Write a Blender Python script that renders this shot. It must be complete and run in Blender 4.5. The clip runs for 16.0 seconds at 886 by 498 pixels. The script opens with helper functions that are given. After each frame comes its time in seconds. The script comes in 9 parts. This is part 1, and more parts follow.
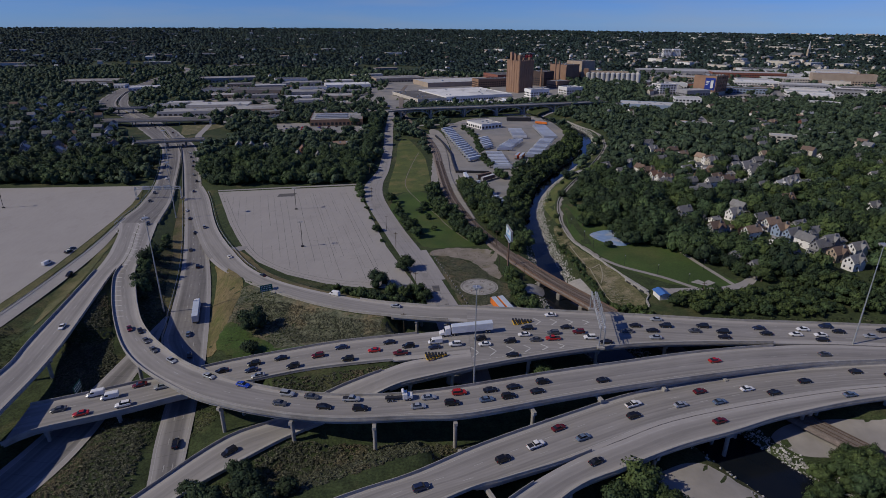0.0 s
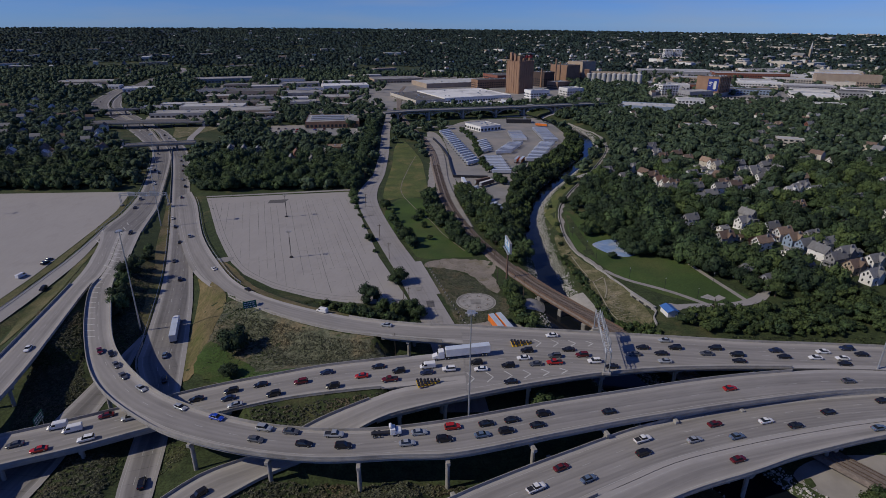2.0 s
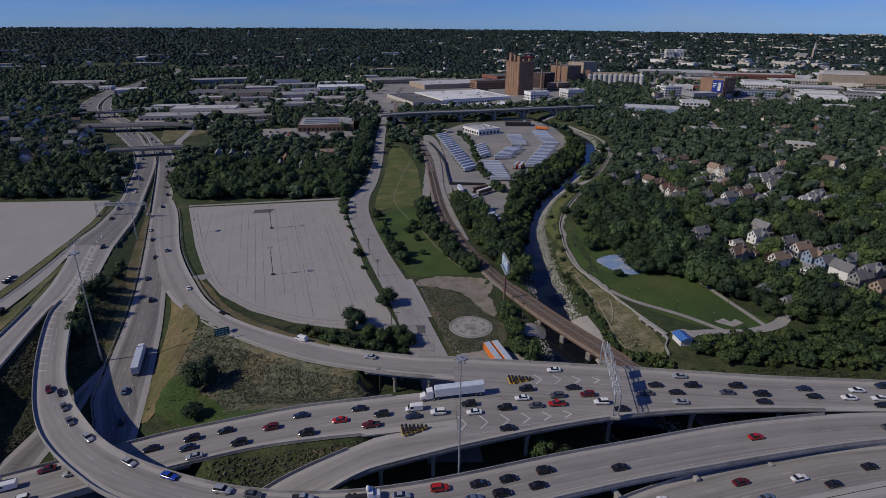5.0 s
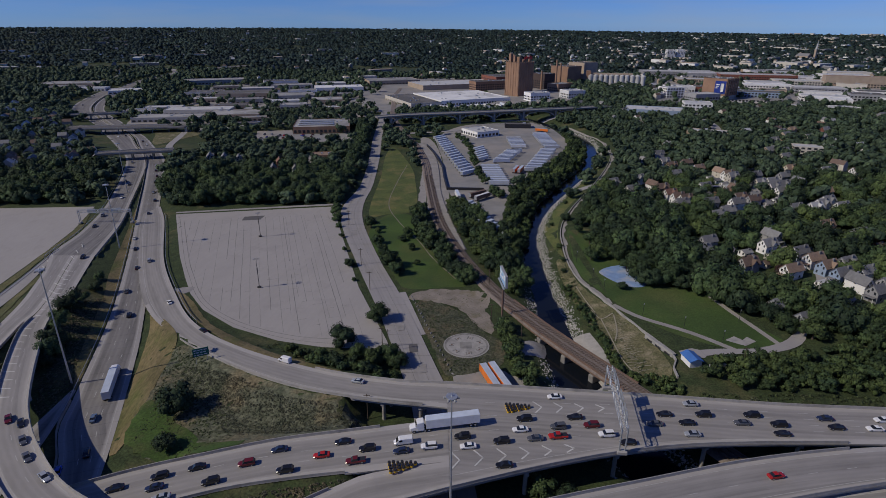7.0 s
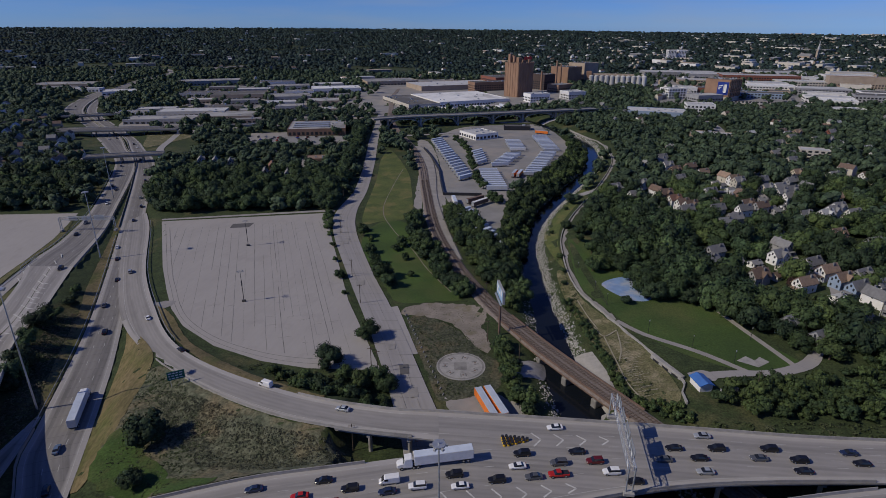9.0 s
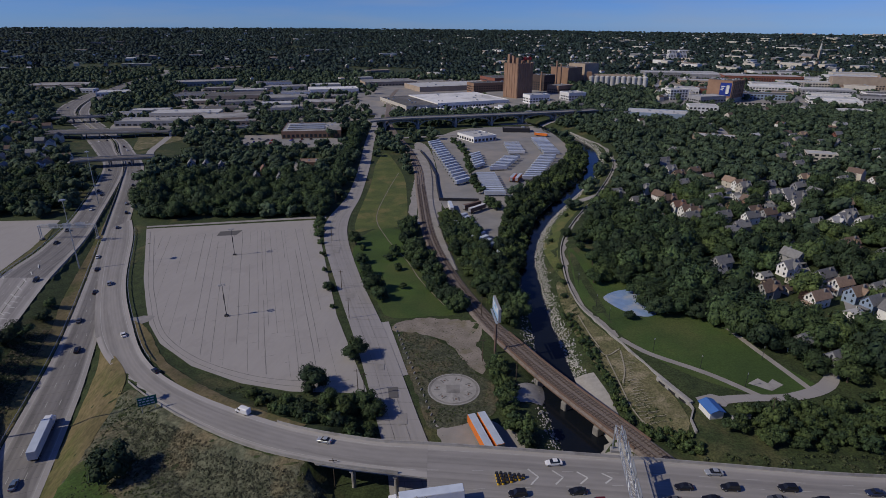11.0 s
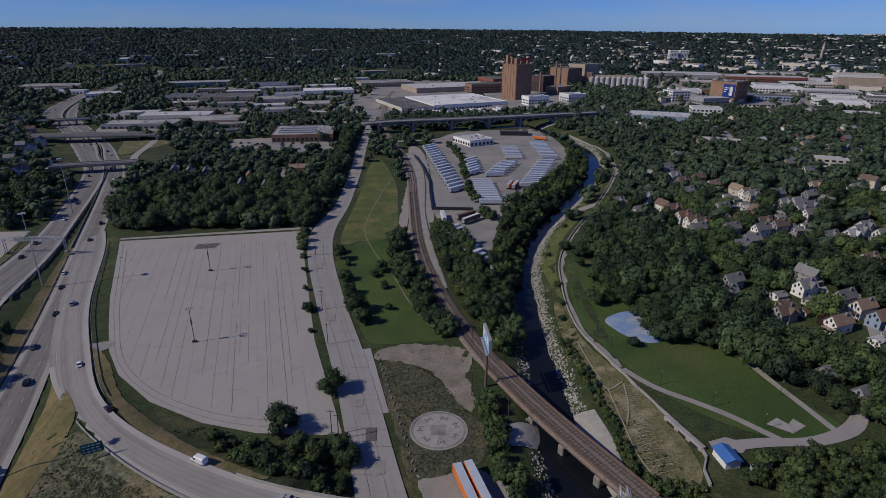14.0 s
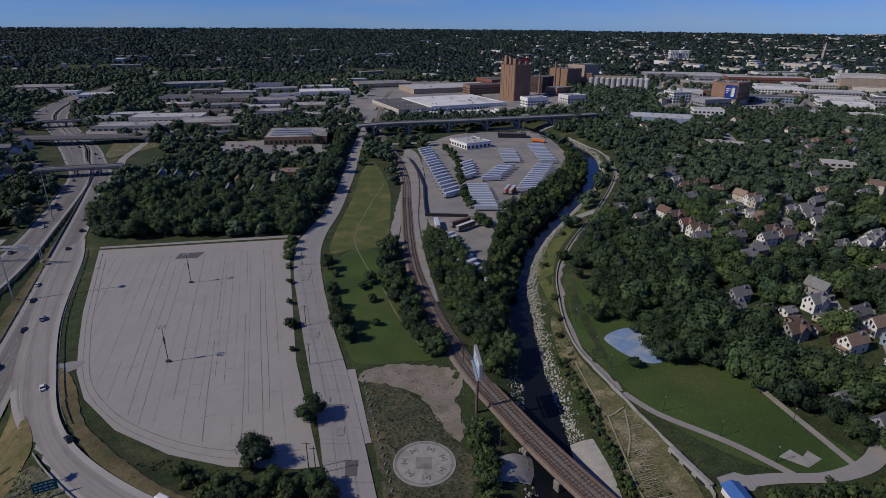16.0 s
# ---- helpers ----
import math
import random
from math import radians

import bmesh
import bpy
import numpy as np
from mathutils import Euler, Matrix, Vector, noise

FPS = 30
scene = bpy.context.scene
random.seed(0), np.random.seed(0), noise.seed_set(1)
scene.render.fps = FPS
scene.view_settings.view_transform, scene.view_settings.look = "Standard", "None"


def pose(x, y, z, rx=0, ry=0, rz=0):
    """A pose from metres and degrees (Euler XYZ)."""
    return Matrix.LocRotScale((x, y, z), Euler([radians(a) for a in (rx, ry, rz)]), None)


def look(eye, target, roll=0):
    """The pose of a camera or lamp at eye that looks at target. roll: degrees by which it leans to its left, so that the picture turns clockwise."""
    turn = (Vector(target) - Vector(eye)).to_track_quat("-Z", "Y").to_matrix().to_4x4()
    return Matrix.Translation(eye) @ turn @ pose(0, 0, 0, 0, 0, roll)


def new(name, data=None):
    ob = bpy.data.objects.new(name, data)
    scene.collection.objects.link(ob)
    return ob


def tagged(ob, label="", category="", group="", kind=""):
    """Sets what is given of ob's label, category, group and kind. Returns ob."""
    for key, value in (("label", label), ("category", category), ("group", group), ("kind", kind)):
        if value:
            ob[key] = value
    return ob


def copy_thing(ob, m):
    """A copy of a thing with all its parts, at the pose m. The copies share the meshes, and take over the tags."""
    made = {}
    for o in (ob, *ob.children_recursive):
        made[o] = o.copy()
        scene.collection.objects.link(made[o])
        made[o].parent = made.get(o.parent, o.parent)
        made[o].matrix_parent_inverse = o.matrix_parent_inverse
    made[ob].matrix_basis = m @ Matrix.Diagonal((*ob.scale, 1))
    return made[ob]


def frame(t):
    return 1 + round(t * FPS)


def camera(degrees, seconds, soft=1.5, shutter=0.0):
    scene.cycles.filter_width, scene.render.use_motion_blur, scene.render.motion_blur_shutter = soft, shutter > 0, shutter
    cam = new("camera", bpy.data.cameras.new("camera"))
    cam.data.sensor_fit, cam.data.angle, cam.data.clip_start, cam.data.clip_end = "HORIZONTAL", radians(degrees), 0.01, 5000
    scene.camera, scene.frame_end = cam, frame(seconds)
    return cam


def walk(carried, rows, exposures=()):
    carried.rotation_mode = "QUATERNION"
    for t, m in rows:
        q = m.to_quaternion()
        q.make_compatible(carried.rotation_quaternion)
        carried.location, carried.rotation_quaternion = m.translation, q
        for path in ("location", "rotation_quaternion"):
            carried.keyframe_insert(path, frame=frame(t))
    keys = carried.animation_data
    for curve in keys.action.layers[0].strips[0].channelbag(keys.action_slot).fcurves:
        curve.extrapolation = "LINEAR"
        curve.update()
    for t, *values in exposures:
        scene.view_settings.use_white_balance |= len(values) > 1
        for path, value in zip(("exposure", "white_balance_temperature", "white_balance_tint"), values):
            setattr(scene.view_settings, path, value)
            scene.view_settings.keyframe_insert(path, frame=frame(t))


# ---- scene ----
cam = camera(76.5, 16.0, 0.85)
EYE = 119.9
# seconds, eastward, northward, yaw
ROWS = [
    (0, 1.75, -1.86, -0.650),
    (0.5, 2.40, 2.35, -0.649),
    (1, 3.05, 6.73, -0.648),
    (1.5, 3.69, 10.54, -0.646),
    (2, 4.33, 14.46, -0.645),
    (2.5, 4.96, 18.52, -0.644),
    (3, 5.59, 22.45, -0.642),
    (3.5, 6.22, 26.32, -0.641),
    (4, 6.86, 30.43, -0.640),
    (6.5, 10.09, 48.60, -0.633),
    (7, 10.76, 52.68, -0.632),
    (7.5, 11.44, 55.91, -0.631),
    (8, 12.14, 59.94, -0.629),
    (8.5, 12.85, 63.60, -0.628),
    (9, 13.57, 67.45, -0.627),
    (11.5, 17.50, 85.55, -0.620),
    (12, 18.35, 89.34, -0.619),
    (12.5, 19.23, 92.76, -0.618),
    (13, 20.14, 96.67, -0.617),
    (13.5, 21.08, 99.92, -0.615),
    (14, 22.05, 103.48, -0.614),
    (14.5, 23.05, 106.66, -0.613),
    (15, 24.09, 110.35, -0.611),
    (15.5, 25.16, 113.73, -0.610),
    (16, 26.27, 117.93, -0.609),
]
walk(cam, [(t, pose(x, y, EYE, 0, 0, yaw) @ pose(0, 0, 0, 90 - 21.75, 0, 0) @ pose(0, 0, 0, 0, 0, 0.26)) for t, x, y, yaw in ROWS],
     [(0, -0.1, 6750, 8), (16, -0.1, 6750, 8)])

# ---- light ----
SUN_EL = 39.0
world = bpy.data.worlds.new("sky")
scene.world = world
world.use_nodes = True
wn = world.node_tree
sky = wn.nodes.new("ShaderNodeTexSky")
sky.sky_type = "NISHITA"
sky.sun_disc = False
sky.sun_elevation = radians(SUN_EL)
sky.sun_rotation = radians(253)
sky.altitude = 200
sky.air_density, sky.dust_density, sky.ozone_density = 0.8, 0.0, 3.0
wn.nodes["Background"].inputs[1].default_value = 0.06
# clear blue air with thin high cloud
blue = wn.nodes.new("ShaderNodeMix")
blue.data_type, blue.blend_type = "RGBA", "MULTIPLY"
blue.inputs[0].default_value = 1.0
blue.inputs[7].default_value = (0.36, 0.64, 1.5, 1)
wn.links.new(sky.outputs[0], blue.inputs[6])
where = wn.nodes.new("ShaderNodeTexCoord")
flat = wn.nodes.new("ShaderNodeMapping")
flat.inputs["Scale"].default_value = (1.2, 1.2, 9.0)
cirrus = wn.nodes.new("ShaderNodeTexNoise")
cirrus.inputs["Scale"].default_value, cirrus.inputs["Detail"].default_value = 3.0, 6
thin = wn.nodes.new("ShaderNodeMapRange")
thin.inputs["From Min"].default_value, thin.inputs["From Max"].default_value = 0.48, 0.8
thin.inputs["To Max"].default_value = 0.35
haze = wn.nodes.new("ShaderNodeMix")
haze.data_type = "RGBA"
haze.inputs[7].default_value = (5.2, 5.6, 6.4, 1)
wn.links.new(where.outputs["Generated"], flat.inputs[0])
wn.links.new(flat.outputs[0], cirrus.inputs["Vector"])
wn.links.new(cirrus.outputs[0], thin.inputs[0])
wn.links.new(thin.outputs[0], haze.inputs[0])
wn.links.new(blue.outputs[2], haze.inputs[6])
wn.links.new(haze.outputs[2], wn.nodes["Background"].inputs[0])
sun = new("sun", bpy.data.lights.new("sun", "SUN"))
sun.data.energy, sun.data.angle, sun.data.color = 2.9, radians(0.53), (1.0, 0.92, 0.8)
sun.matrix_world = look((-300, -90, 300), (-300 + 0.956 * math.cos(radians(SUN_EL)), -90 + 0.29 * math.cos(radians(SUN_EL)), 300 - math.sin(radians(SUN_EL))))


# ---- materials ----
def mat(name, c1, c2=None, scale=0.3, rough=0.85, bump=0.0, bump_scale=None, c3=None, scale3=0.03, cover3=0.5, rand=0.0, island=0.0, metal=0.0, stretch=(1, 1, 1), contrast=0.18, spec=0.3, grain=0.0, grain_scale=1.4, world_=False):
    m = bpy.data.materials.new(name)
    m.use_nodes = True
    nt = m.node_tree
    n, ln = nt.nodes, nt.links
    bs = n["Principled BSDF"]
    bs.inputs["Roughness"].default_value, bs.inputs["Metallic"].default_value = rough, metal
    bs.inputs["Specular IOR Level"].default_value = spec
    c2 = c2 or tuple(v * 0.75 for v in c1)
    tc = n.new("ShaderNodeTexCoord")
    mp = n.new("ShaderNodeMapping")
    mp.inputs["Scale"].default_value = stretch
    ln.new(n.new("ShaderNodeNewGeometry").outputs["Position"] if world_ else tc.outputs["Object"], mp.inputs[0])

    def ramped(sc, lo, hi, detail=6):
        t = n.new("ShaderNodeTexNoise")
        t.inputs["Scale"].default_value, t.inputs["Detail"].default_value, t.inputs["Roughness"].default_value = sc, detail, 0.6
        ln.new(mp.outputs[0], t.inputs["Vector"])
        r = n.new("ShaderNodeMapRange")
        r.inputs["From Min"].default_value, r.inputs["From Max"].default_value = lo, hi
        ln.new(t.outputs[0], r.inputs[0])
        return r.outputs[0]

    def mix(fac, a, b):
        x = n.new("ShaderNodeMix")
        x.data_type = "RGBA"
        for k, v in ((0, fac), (6, a), (7, b)):
            if isinstance(v, tuple):
                x.inputs[k].default_value = (*v, 1)
            else:
                ln.new(v, x.inputs[k])
        return x.outputs[2]

    col = mix(ramped(scale, 0.5 - contrast, 0.5 + contrast), c1, c2)
    if c3:
        col = mix(ramped(scale3, cover3 - 0.08, cover3 + 0.08), col, c3)
    for amount, src in ((rand, ("ShaderNodeObjectInfo", "Random")), (island, ("ShaderNodeNewGeometry", "Random Per Island"))):
        if amount:
            o = n.new(src[0])
            r = n.new("ShaderNodeMapRange")
            r.inputs["To Min"].default_value, r.inputs["To Max"].default_value = 1 - amount, 1 + amount
            ln.new(o.outputs[src[1]], r.inputs[0])
            h = n.new("ShaderNodeHueSaturation")
            ln.new(r.outputs[0], h.inputs["Value"])
            ln.new(col, h.inputs["Color"])
            col = h.outputs[0]
    if grain:
        # tufts and crumbs
        h = n.new("ShaderNodeHueSaturation")
        r = n.new("ShaderNodeMapRange")
        r.inputs["To Min"].default_value, r.inputs["To Max"].default_value = 1 - grain, 1 + grain
        ln.new(ramped(grain_scale, 0.32, 0.68, 3), r.inputs[0])
        ln.new(r.outputs[0], h.inputs["Value"])
        ln.new(col, h.inputs["Color"])
        col = h.outputs[0]
    ln.new(col, bs.inputs["Base Color"])
    if bump:
        t = n.new("ShaderNodeTexNoise")
        t.inputs["Scale"].default_value, t.inputs["Detail"].default_value = bump_scale or scale * 4, 4
        ln.new(mp.outputs[0], t.inputs["Vector"])
        b = n.new("ShaderNodeBump")
        b.inputs["Strength"].default_value, b.inputs["Distance"].default_value = min(bump, 1), max(bump, 0.05)
        ln.new(t.outputs[0], b.inputs["Height"])
        ln.new(b.outputs[0], bs.inputs["Normal"])
    return m


def road_mat(name, c1, c2, track=0.25, patch=0.12, joint=6.0, stain=0.0, lanes=0.0):
    """Pavement in metres across and along: wheel tracks, joints, patches and stains."""
    m = bpy.data.materials.new(name)
    m.use_nodes = True
    n, ln = m.node_tree.nodes, m.node_tree.links
    bs = n["Principled BSDF"]
    bs.inputs["Roughness"].default_value = 0.85
    bs.inputs["Specular IOR Level"].default_value = 0.25
    uv = n.new("ShaderNodeUVMap")
    sp = n.new("ShaderNodeSeparateXYZ")
    ln.new(uv.outputs[0], sp.inputs[0])

    def math_(op, a, b=None, clamp=False):
        x = n.new("ShaderNodeMath")
        x.operation, x.use_clamp = op, clamp
        for k, v in enumerate((a, b)):
            if v is None:
                continue
            if isinstance(v, (int, float)):
                x.inputs[k].default_value = v
            else:
                ln.new(v, x.inputs[k])
        return x.outputs[0]

    def noise_(sx, sy, detail=5):
        mp = n.new("ShaderNodeMapping")
        mp.inputs["Scale"].default_value = (sx, sy, 1)
        ln.new(uv.outputs[0], mp.inputs[0])
        t = n.new("ShaderNodeTexNoise")
        t.inputs["Scale"].default_value, t.inputs["Detail"].default_value, t.inputs["Roughness"].default_value = 1, detail, 0.6
        ln.new(mp.outputs[0], t.inputs["Vector"])
        return t.outputs[0]

    u, v = sp.outputs[0], sp.outputs[1]
    ev = n.new("ShaderNodeUVMap")
    ev.uv_map = "Edge"
    es = n.new("ShaderNodeSeparateXYZ")
    ln.new(ev.outputs[0], es.inputs[0])
    inner = n.new("ShaderNodeMapRange")
    inner.inputs["From Min"].default_value, inner.inputs["From Max"].default_value = 1.8, 2.6
    ln.new(es.outputs[0], inner.inputs[0])
    wave = math_("COSINE", math_("MULTIPLY", u, 2 * math.pi / 1.85))
    tr = math_("MULTIPLY", math_("ADD", math_("MULTIPLY", wave, 0.5), 0.5), math_("MULTIPLY", noise_(0.25, 0.02), track * 2))
    lane = math_("MULTIPLY", math_("GREATER_THAN", noise_(0.27, 0.004, 1), 0.52), patch)
    blot = math_("ADD", math_("MULTIPLY", math_("SUBTRACT", noise_(0.5, 0.12), 0.5), 0.4), math_("MULTIPLY", math_("SUBTRACT", noise_(0.05, 0.03), 0.5), 0.5))
    fine = math_("MULTIPLY", math_("SUBTRACT", noise_(6, 6), 0.5), 0.25)
    tr = math_("MULTIPLY", math_("ADD", math_("ADD", tr, lane), lanes), inner.outputs[0])
    dark = math_("ADD", tr, math_("ADD", blot, fine))
    if joint:
        cut = math_("LESS_THAN", math_("FRACT", math_("DIVIDE", v, joint)), 0.03)
        dark = math_("ADD", dark, math_("MULTIPLY", cut, 0.25))
    if stain:
        dark = math_("ADD", dark, math_("MULTIPLY", math_("GREATER_THAN", noise_(0.08, 0.06, 6), 0.6), stain))
    x = n.new("ShaderNodeMix")
    x.data_type = "RGBA"
    x.inputs[6].default_value, x.inputs[7].default_value = (*c1, 1), (*c2, 1)
    ln.new(math_("ADD", dark, 0.1, True), x.inputs[0])
    ln.new(x.outputs[2], bs.inputs["Base Color"])
    return m


M = dict(
    grass=mat("grass", (0.046, 0.064, 0.024), (0.026, 0.039, 0.015), 0.22, 0.95, 0.35, 1.2, (0.1, 0.092, 0.044), 0.035, 0.62, contrast=0.14, grain=0.45),
    lawn=mat("lawn", (0.058, 0.1, 0.024), (0.04, 0.071, 0.019), 0.05, 0.95, 0.1, 2.0, (0.075, 0.095, 0.03), 0.022, 0.56, contrast=0.13, grain=0.2),
    meadow=mat("meadow", (0.1, 0.12, 0.036), (0.066, 0.09, 0.028), 0.09, 0.95, 0.2, 1.5, (0.16, 0.145, 0.055), 0.06, 0.58, contrast=0.12, grain=0.25),
    straw=mat("straw", (0.2, 0.158, 0.08), (0.13, 0.11, 0.05), 0.22, 0.95, 0.2, 1.5, (0.1, 0.11, 0.035), 0.09, 0.6, stretch=(1, 0.35, 1), contrast=0.14, grain=0.25),
    dry_verge=mat("dry_verge", (0.13, 0.115, 0.055), (0.075, 0.078, 0.032), 0.16, 0.95, 0.2, 1.5, (0.06, 0.07, 0.026), 0.07, 0.55, contrast=0.14, grain=0.35),
    lush=mat("lush", (0.055, 0.098, 0.022), (0.038, 0.07, 0.017), 0.12, 0.95, 0.3, 1.5, (0.09, 0.1, 0.035), 0.06, 0.6, contrast=0.13, grain=0.3),
    scrub=mat("scrub", (0.106, 0.11, 0.072), (0.048, 0.055, 0.034), 0.3, 0.95, 0.4, 0.8, (0.13, 0.108, 0.064), 0.06, 0.58, island=0.45, contrast=0.14, grain=0.45, grain_scale=1.0),
    scrub_green=mat("scrub_green", (0.064, 0.084, 0.034), (0.034, 0.048, 0.02), 0.25, 0.95, 0.4, 0.8, (0.1, 0.105, 0.062), 0.07, 0.58, island=0.45, contrast=0.14, grain=0.45, grain_scale=1.0),
    dirt=mat("dirt", (0.27, 0.235, 0.2), (0.18, 0.158, 0.13), 0.15, 0.95, 0.1, 1.0, (0.17, 0.15, 0.1), 0.12, 0.6, grain=0.15),
    gravel=mat("gravel", (0.32, 0.3, 0.28), (0.24, 0.225, 0.21), 0.12, 0.95, 0.1, 2.0),
    yard=mat("yard", (0.265, 0.26, 0.255), (0.19, 0.186, 0.182), 0.05, 0.95, 0.05, 1.0, (0.3, 0.275, 0.25), 0.018, 0.55),
    ballast=mat("ballast", (0.21, 0.175, 0.155), (0.155, 0.13, 0.115), 0.5, 0.95, 0.1, 3.0, grain=0.2),
    lot=road_mat("lot_concrete", (0.345, 0.325, 0.308), (0.2, 0.187, 0.176), 0.1, 0.05, 0, 0.1),
    street=road_mat("street_concrete", (0.31, 0.295, 0.29), (0.17, 0.16, 0.16), 0.12, 0.1, 9.0),
    deck=road_mat("deck_concrete", (0.37, 0.35, 0.335), (0.13, 0.124, 0.12), 0.1, 0.14, 0, 0, 0.3),
    pavement=road_mat("freeway_concrete", (0.33, 0.315, 0.305), (0.105, 0.1, 0.1), 0.1, 0.16, 5.5, 0, 0.47),
    asphalt=road_mat("asphalt", (0.12, 0.115, 0.115), (0.055, 0.055, 0.055), 0.2, 0.1, 0),
    concrete=mat("concrete", (0.36, 0.345, 0.325), (0.27, 0.26, 0.245), 0.4, 0.9, 0.05, 3.0, (0.2, 0.19, 0.18), 0.12, 0.62),
    old_concrete=mat("old_concrete", (0.27, 0.26, 0.245), (0.19, 0.18, 0.17), 0.25, 0.9, 0.08, 2.0, (0.13, 0.125, 0.12), 0.1, 0.6),
    bank_grass=mat("bank_grass", (0.145, 0.132, 0.07), (0.085, 0.09, 0.04), 0.25, 0.95, 0.3, 1.0, (0.25, 0.215, 0.14), 0.12, 0.6, contrast=0.13, grain=0.4),
    rust_roof=mat("rust_roof", (0.22, 0.125, 0.095), (0.165, 0.095, 0.075), 0.8, 0.9, 0.1, 3.0),
    sand=mat("sand", (0.34, 0.31, 0.235), (0.24, 0.22, 0.16), 0.4, 0.95),
    water=mat("water", (0.006, 0.009, 0.015), (0.01, 0.012, 0.015), 0.1, 0.12, 0.15, 0.5, spec=0.18),
    stone=mat("stone", (0.4, 0.39, 0.375), (0.28, 0.27, 0.26), 0.8, 0.9, 0.1, 3.0, island=0.4),
    white_paint=mat("white_paint", (0.75, 0.75, 0.73), (0.6, 0.6, 0.58), 0.8, 0.7),
    lane_paint=mat("lane_paint", (0.43, 0.425, 0.41), (0.3, 0.295, 0.285), 0.5, 0.8),
    gore_paint=mat("gore_paint", (0.58, 0.575, 0.55), (0.4, 0.395, 0.38), 0.6, 0.8),
    tar_patch=mat("tar_patch", (0.22, 0.21, 0.205), (0.29, 0.275, 0.265), 0.3, 0.9),
    tar=mat("tar", (0.115, 0.11, 0.107), (0.25, 0.237, 0.228), 0.12, 0.9),
    rust=mat("rust", (0.19, 0.12, 0.09), (0.12, 0.085, 0.07), 0.6, 0.8, 0.05),
    rail=mat("rail_steel", (0.22, 0.16, 0.13), (0.15, 0.11, 0.09), 0.6, 0.5, metal=0.6),
    tie=mat("tie", (0.165, 0.13, 0.112), (0.12, 0.095, 0.082), 0.9, 0.9),
    galv=mat("galvanised", (0.5, 0.52, 0.54), (0.4, 0.42, 0.44), 1.0, 0.45, metal=0.6),
    dark_steel=mat("dark_steel", (0.05, 0.05, 0.055), (0.035, 0.035, 0.04), 1.0, 0.5, metal=0.4),
    bark=mat("bark", (0.12, 0.09, 0.065), (0.07, 0.055, 0.04), 2.0, 0.95, 0.1),
    leaf=mat("leaf", (0.058, 0.089, 0.034), (0.03, 0.053, 0.026), 0.1, 0.75, 0.6, 1.1, rand=0.3, island=0.3, spec=0.2, contrast=0.12, grain=0.5, grain_scale=0.9, world_=True),
    leaf_deep=mat("leaf_deep", (0.038, 0.06, 0.029), (0.02, 0.036, 0.02), 0.1, 0.75, 0.6, 1.1, rand=0.25, island=0.3, spec=0.2, contrast=0.12, grain=0.5, grain_scale=0.9, world_=True),
    leaf_light=mat("leaf_light", (0.07, 0.098, 0.033), (0.042, 0.066, 0.025), 0.1, 0.75, 0.6, 1.1, rand=0.25, island=0.3, spec=0.2, contrast=0.12, grain=0.5, grain_scale=0.9, world_=True),
    leaf_red=mat("leaf_red", (0.055, 0.03, 0.026), (0.035, 0.022, 0.02), 0.5, 0.8, 0.2, 1.2, island=0.22, spec=0.2, grain=0.4, grain_scale=0.9, world_=True),
    # blue raised above the near leaves to stand for distance haze
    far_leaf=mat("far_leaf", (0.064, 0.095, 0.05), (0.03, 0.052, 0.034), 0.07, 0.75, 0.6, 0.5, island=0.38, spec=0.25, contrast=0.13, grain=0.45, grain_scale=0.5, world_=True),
    # haze of the distance put into the base colour: bluer and darker than near leaves
    hazy_horizon_leaf=mat("hazy_horizon_leaf", (0.034, 0.055, 0.045), (0.014, 0.028, 0.028), 0.011, 0.8, island=0.4, spec=0.2, contrast=0.1, grain=0.4, grain_scale=0.12, world_=True),
    glass=mat("glass", (0.02, 0.022, 0.025), (0.014, 0.015, 0.018), 0.5, 0.08, spec=0.6),
    pane=mat("pane", (0.035, 0.04, 0.048), (0.02, 0.023, 0.03), 0.4, 0.12, spec=0.6),
    rubber=mat("rubber", (0.02, 0.02, 0.02), (0.03, 0.03, 0.03), 2.0, 0.8),
    brown_brick=mat("brown_brick", (0.33, 0.205, 0.135), (0.24, 0.145, 0.1), 0.06, 0.9, 0.05, 1.0, rand=0.08),
    dark_brick=mat("dark_brick", (0.1, 0.07, 0.062), (0.07, 0.052, 0.05), 0.1, 0.9, rand=0.08),
    tan_brick=mat("tan_brick", (0.42, 0.34, 0.26), (0.33, 0.26, 0.2), 0.1, 0.9, rand=0.08),
    red_brick=mat("red_brick", (0.26, 0.1, 0.07), (0.19, 0.075, 0.055), 0.2, 0.9, rand=0.08),
    white_wall=mat("white_wall", (0.76, 0.75, 0.73), (0.66, 0.65, 0.63), 0.15, 0.85, rand=0.12),
    cream_wall=mat("cream_wall", (0.6, 0.56, 0.48), (0.5, 0.46, 0.4), 0.15, 0.85, rand=0.12),
    grey_wall=mat("grey_wall", (0.34, 0.34, 0.35), (0.25, 0.25, 0.26), 0.15, 0.85, rand=0.12),
    blue_wall=mat("blue_wall", (0.3, 0.38, 0.5), (0.24, 0.31, 0.42), 0.15, 0.85, rand=0.12),
    grey_roof=mat("grey_roof", (0.23, 0.23, 0.235), (0.165, 0.165, 0.168), 0.8, 0.9, 0.1, 3.0, rand=0.2),
    brown_roof=mat("brown_roof", (0.18, 0.128, 0.1), (0.13, 0.092, 0.075), 0.8, 0.9, 0.1, 3.0, rand=0.2),
    tan_roof=mat("tan_roof", (0.28, 0.2, 0.145), (0.2, 0.145, 0.11), 0.8, 0.9, 0.1, 3.0, rand=0.2),
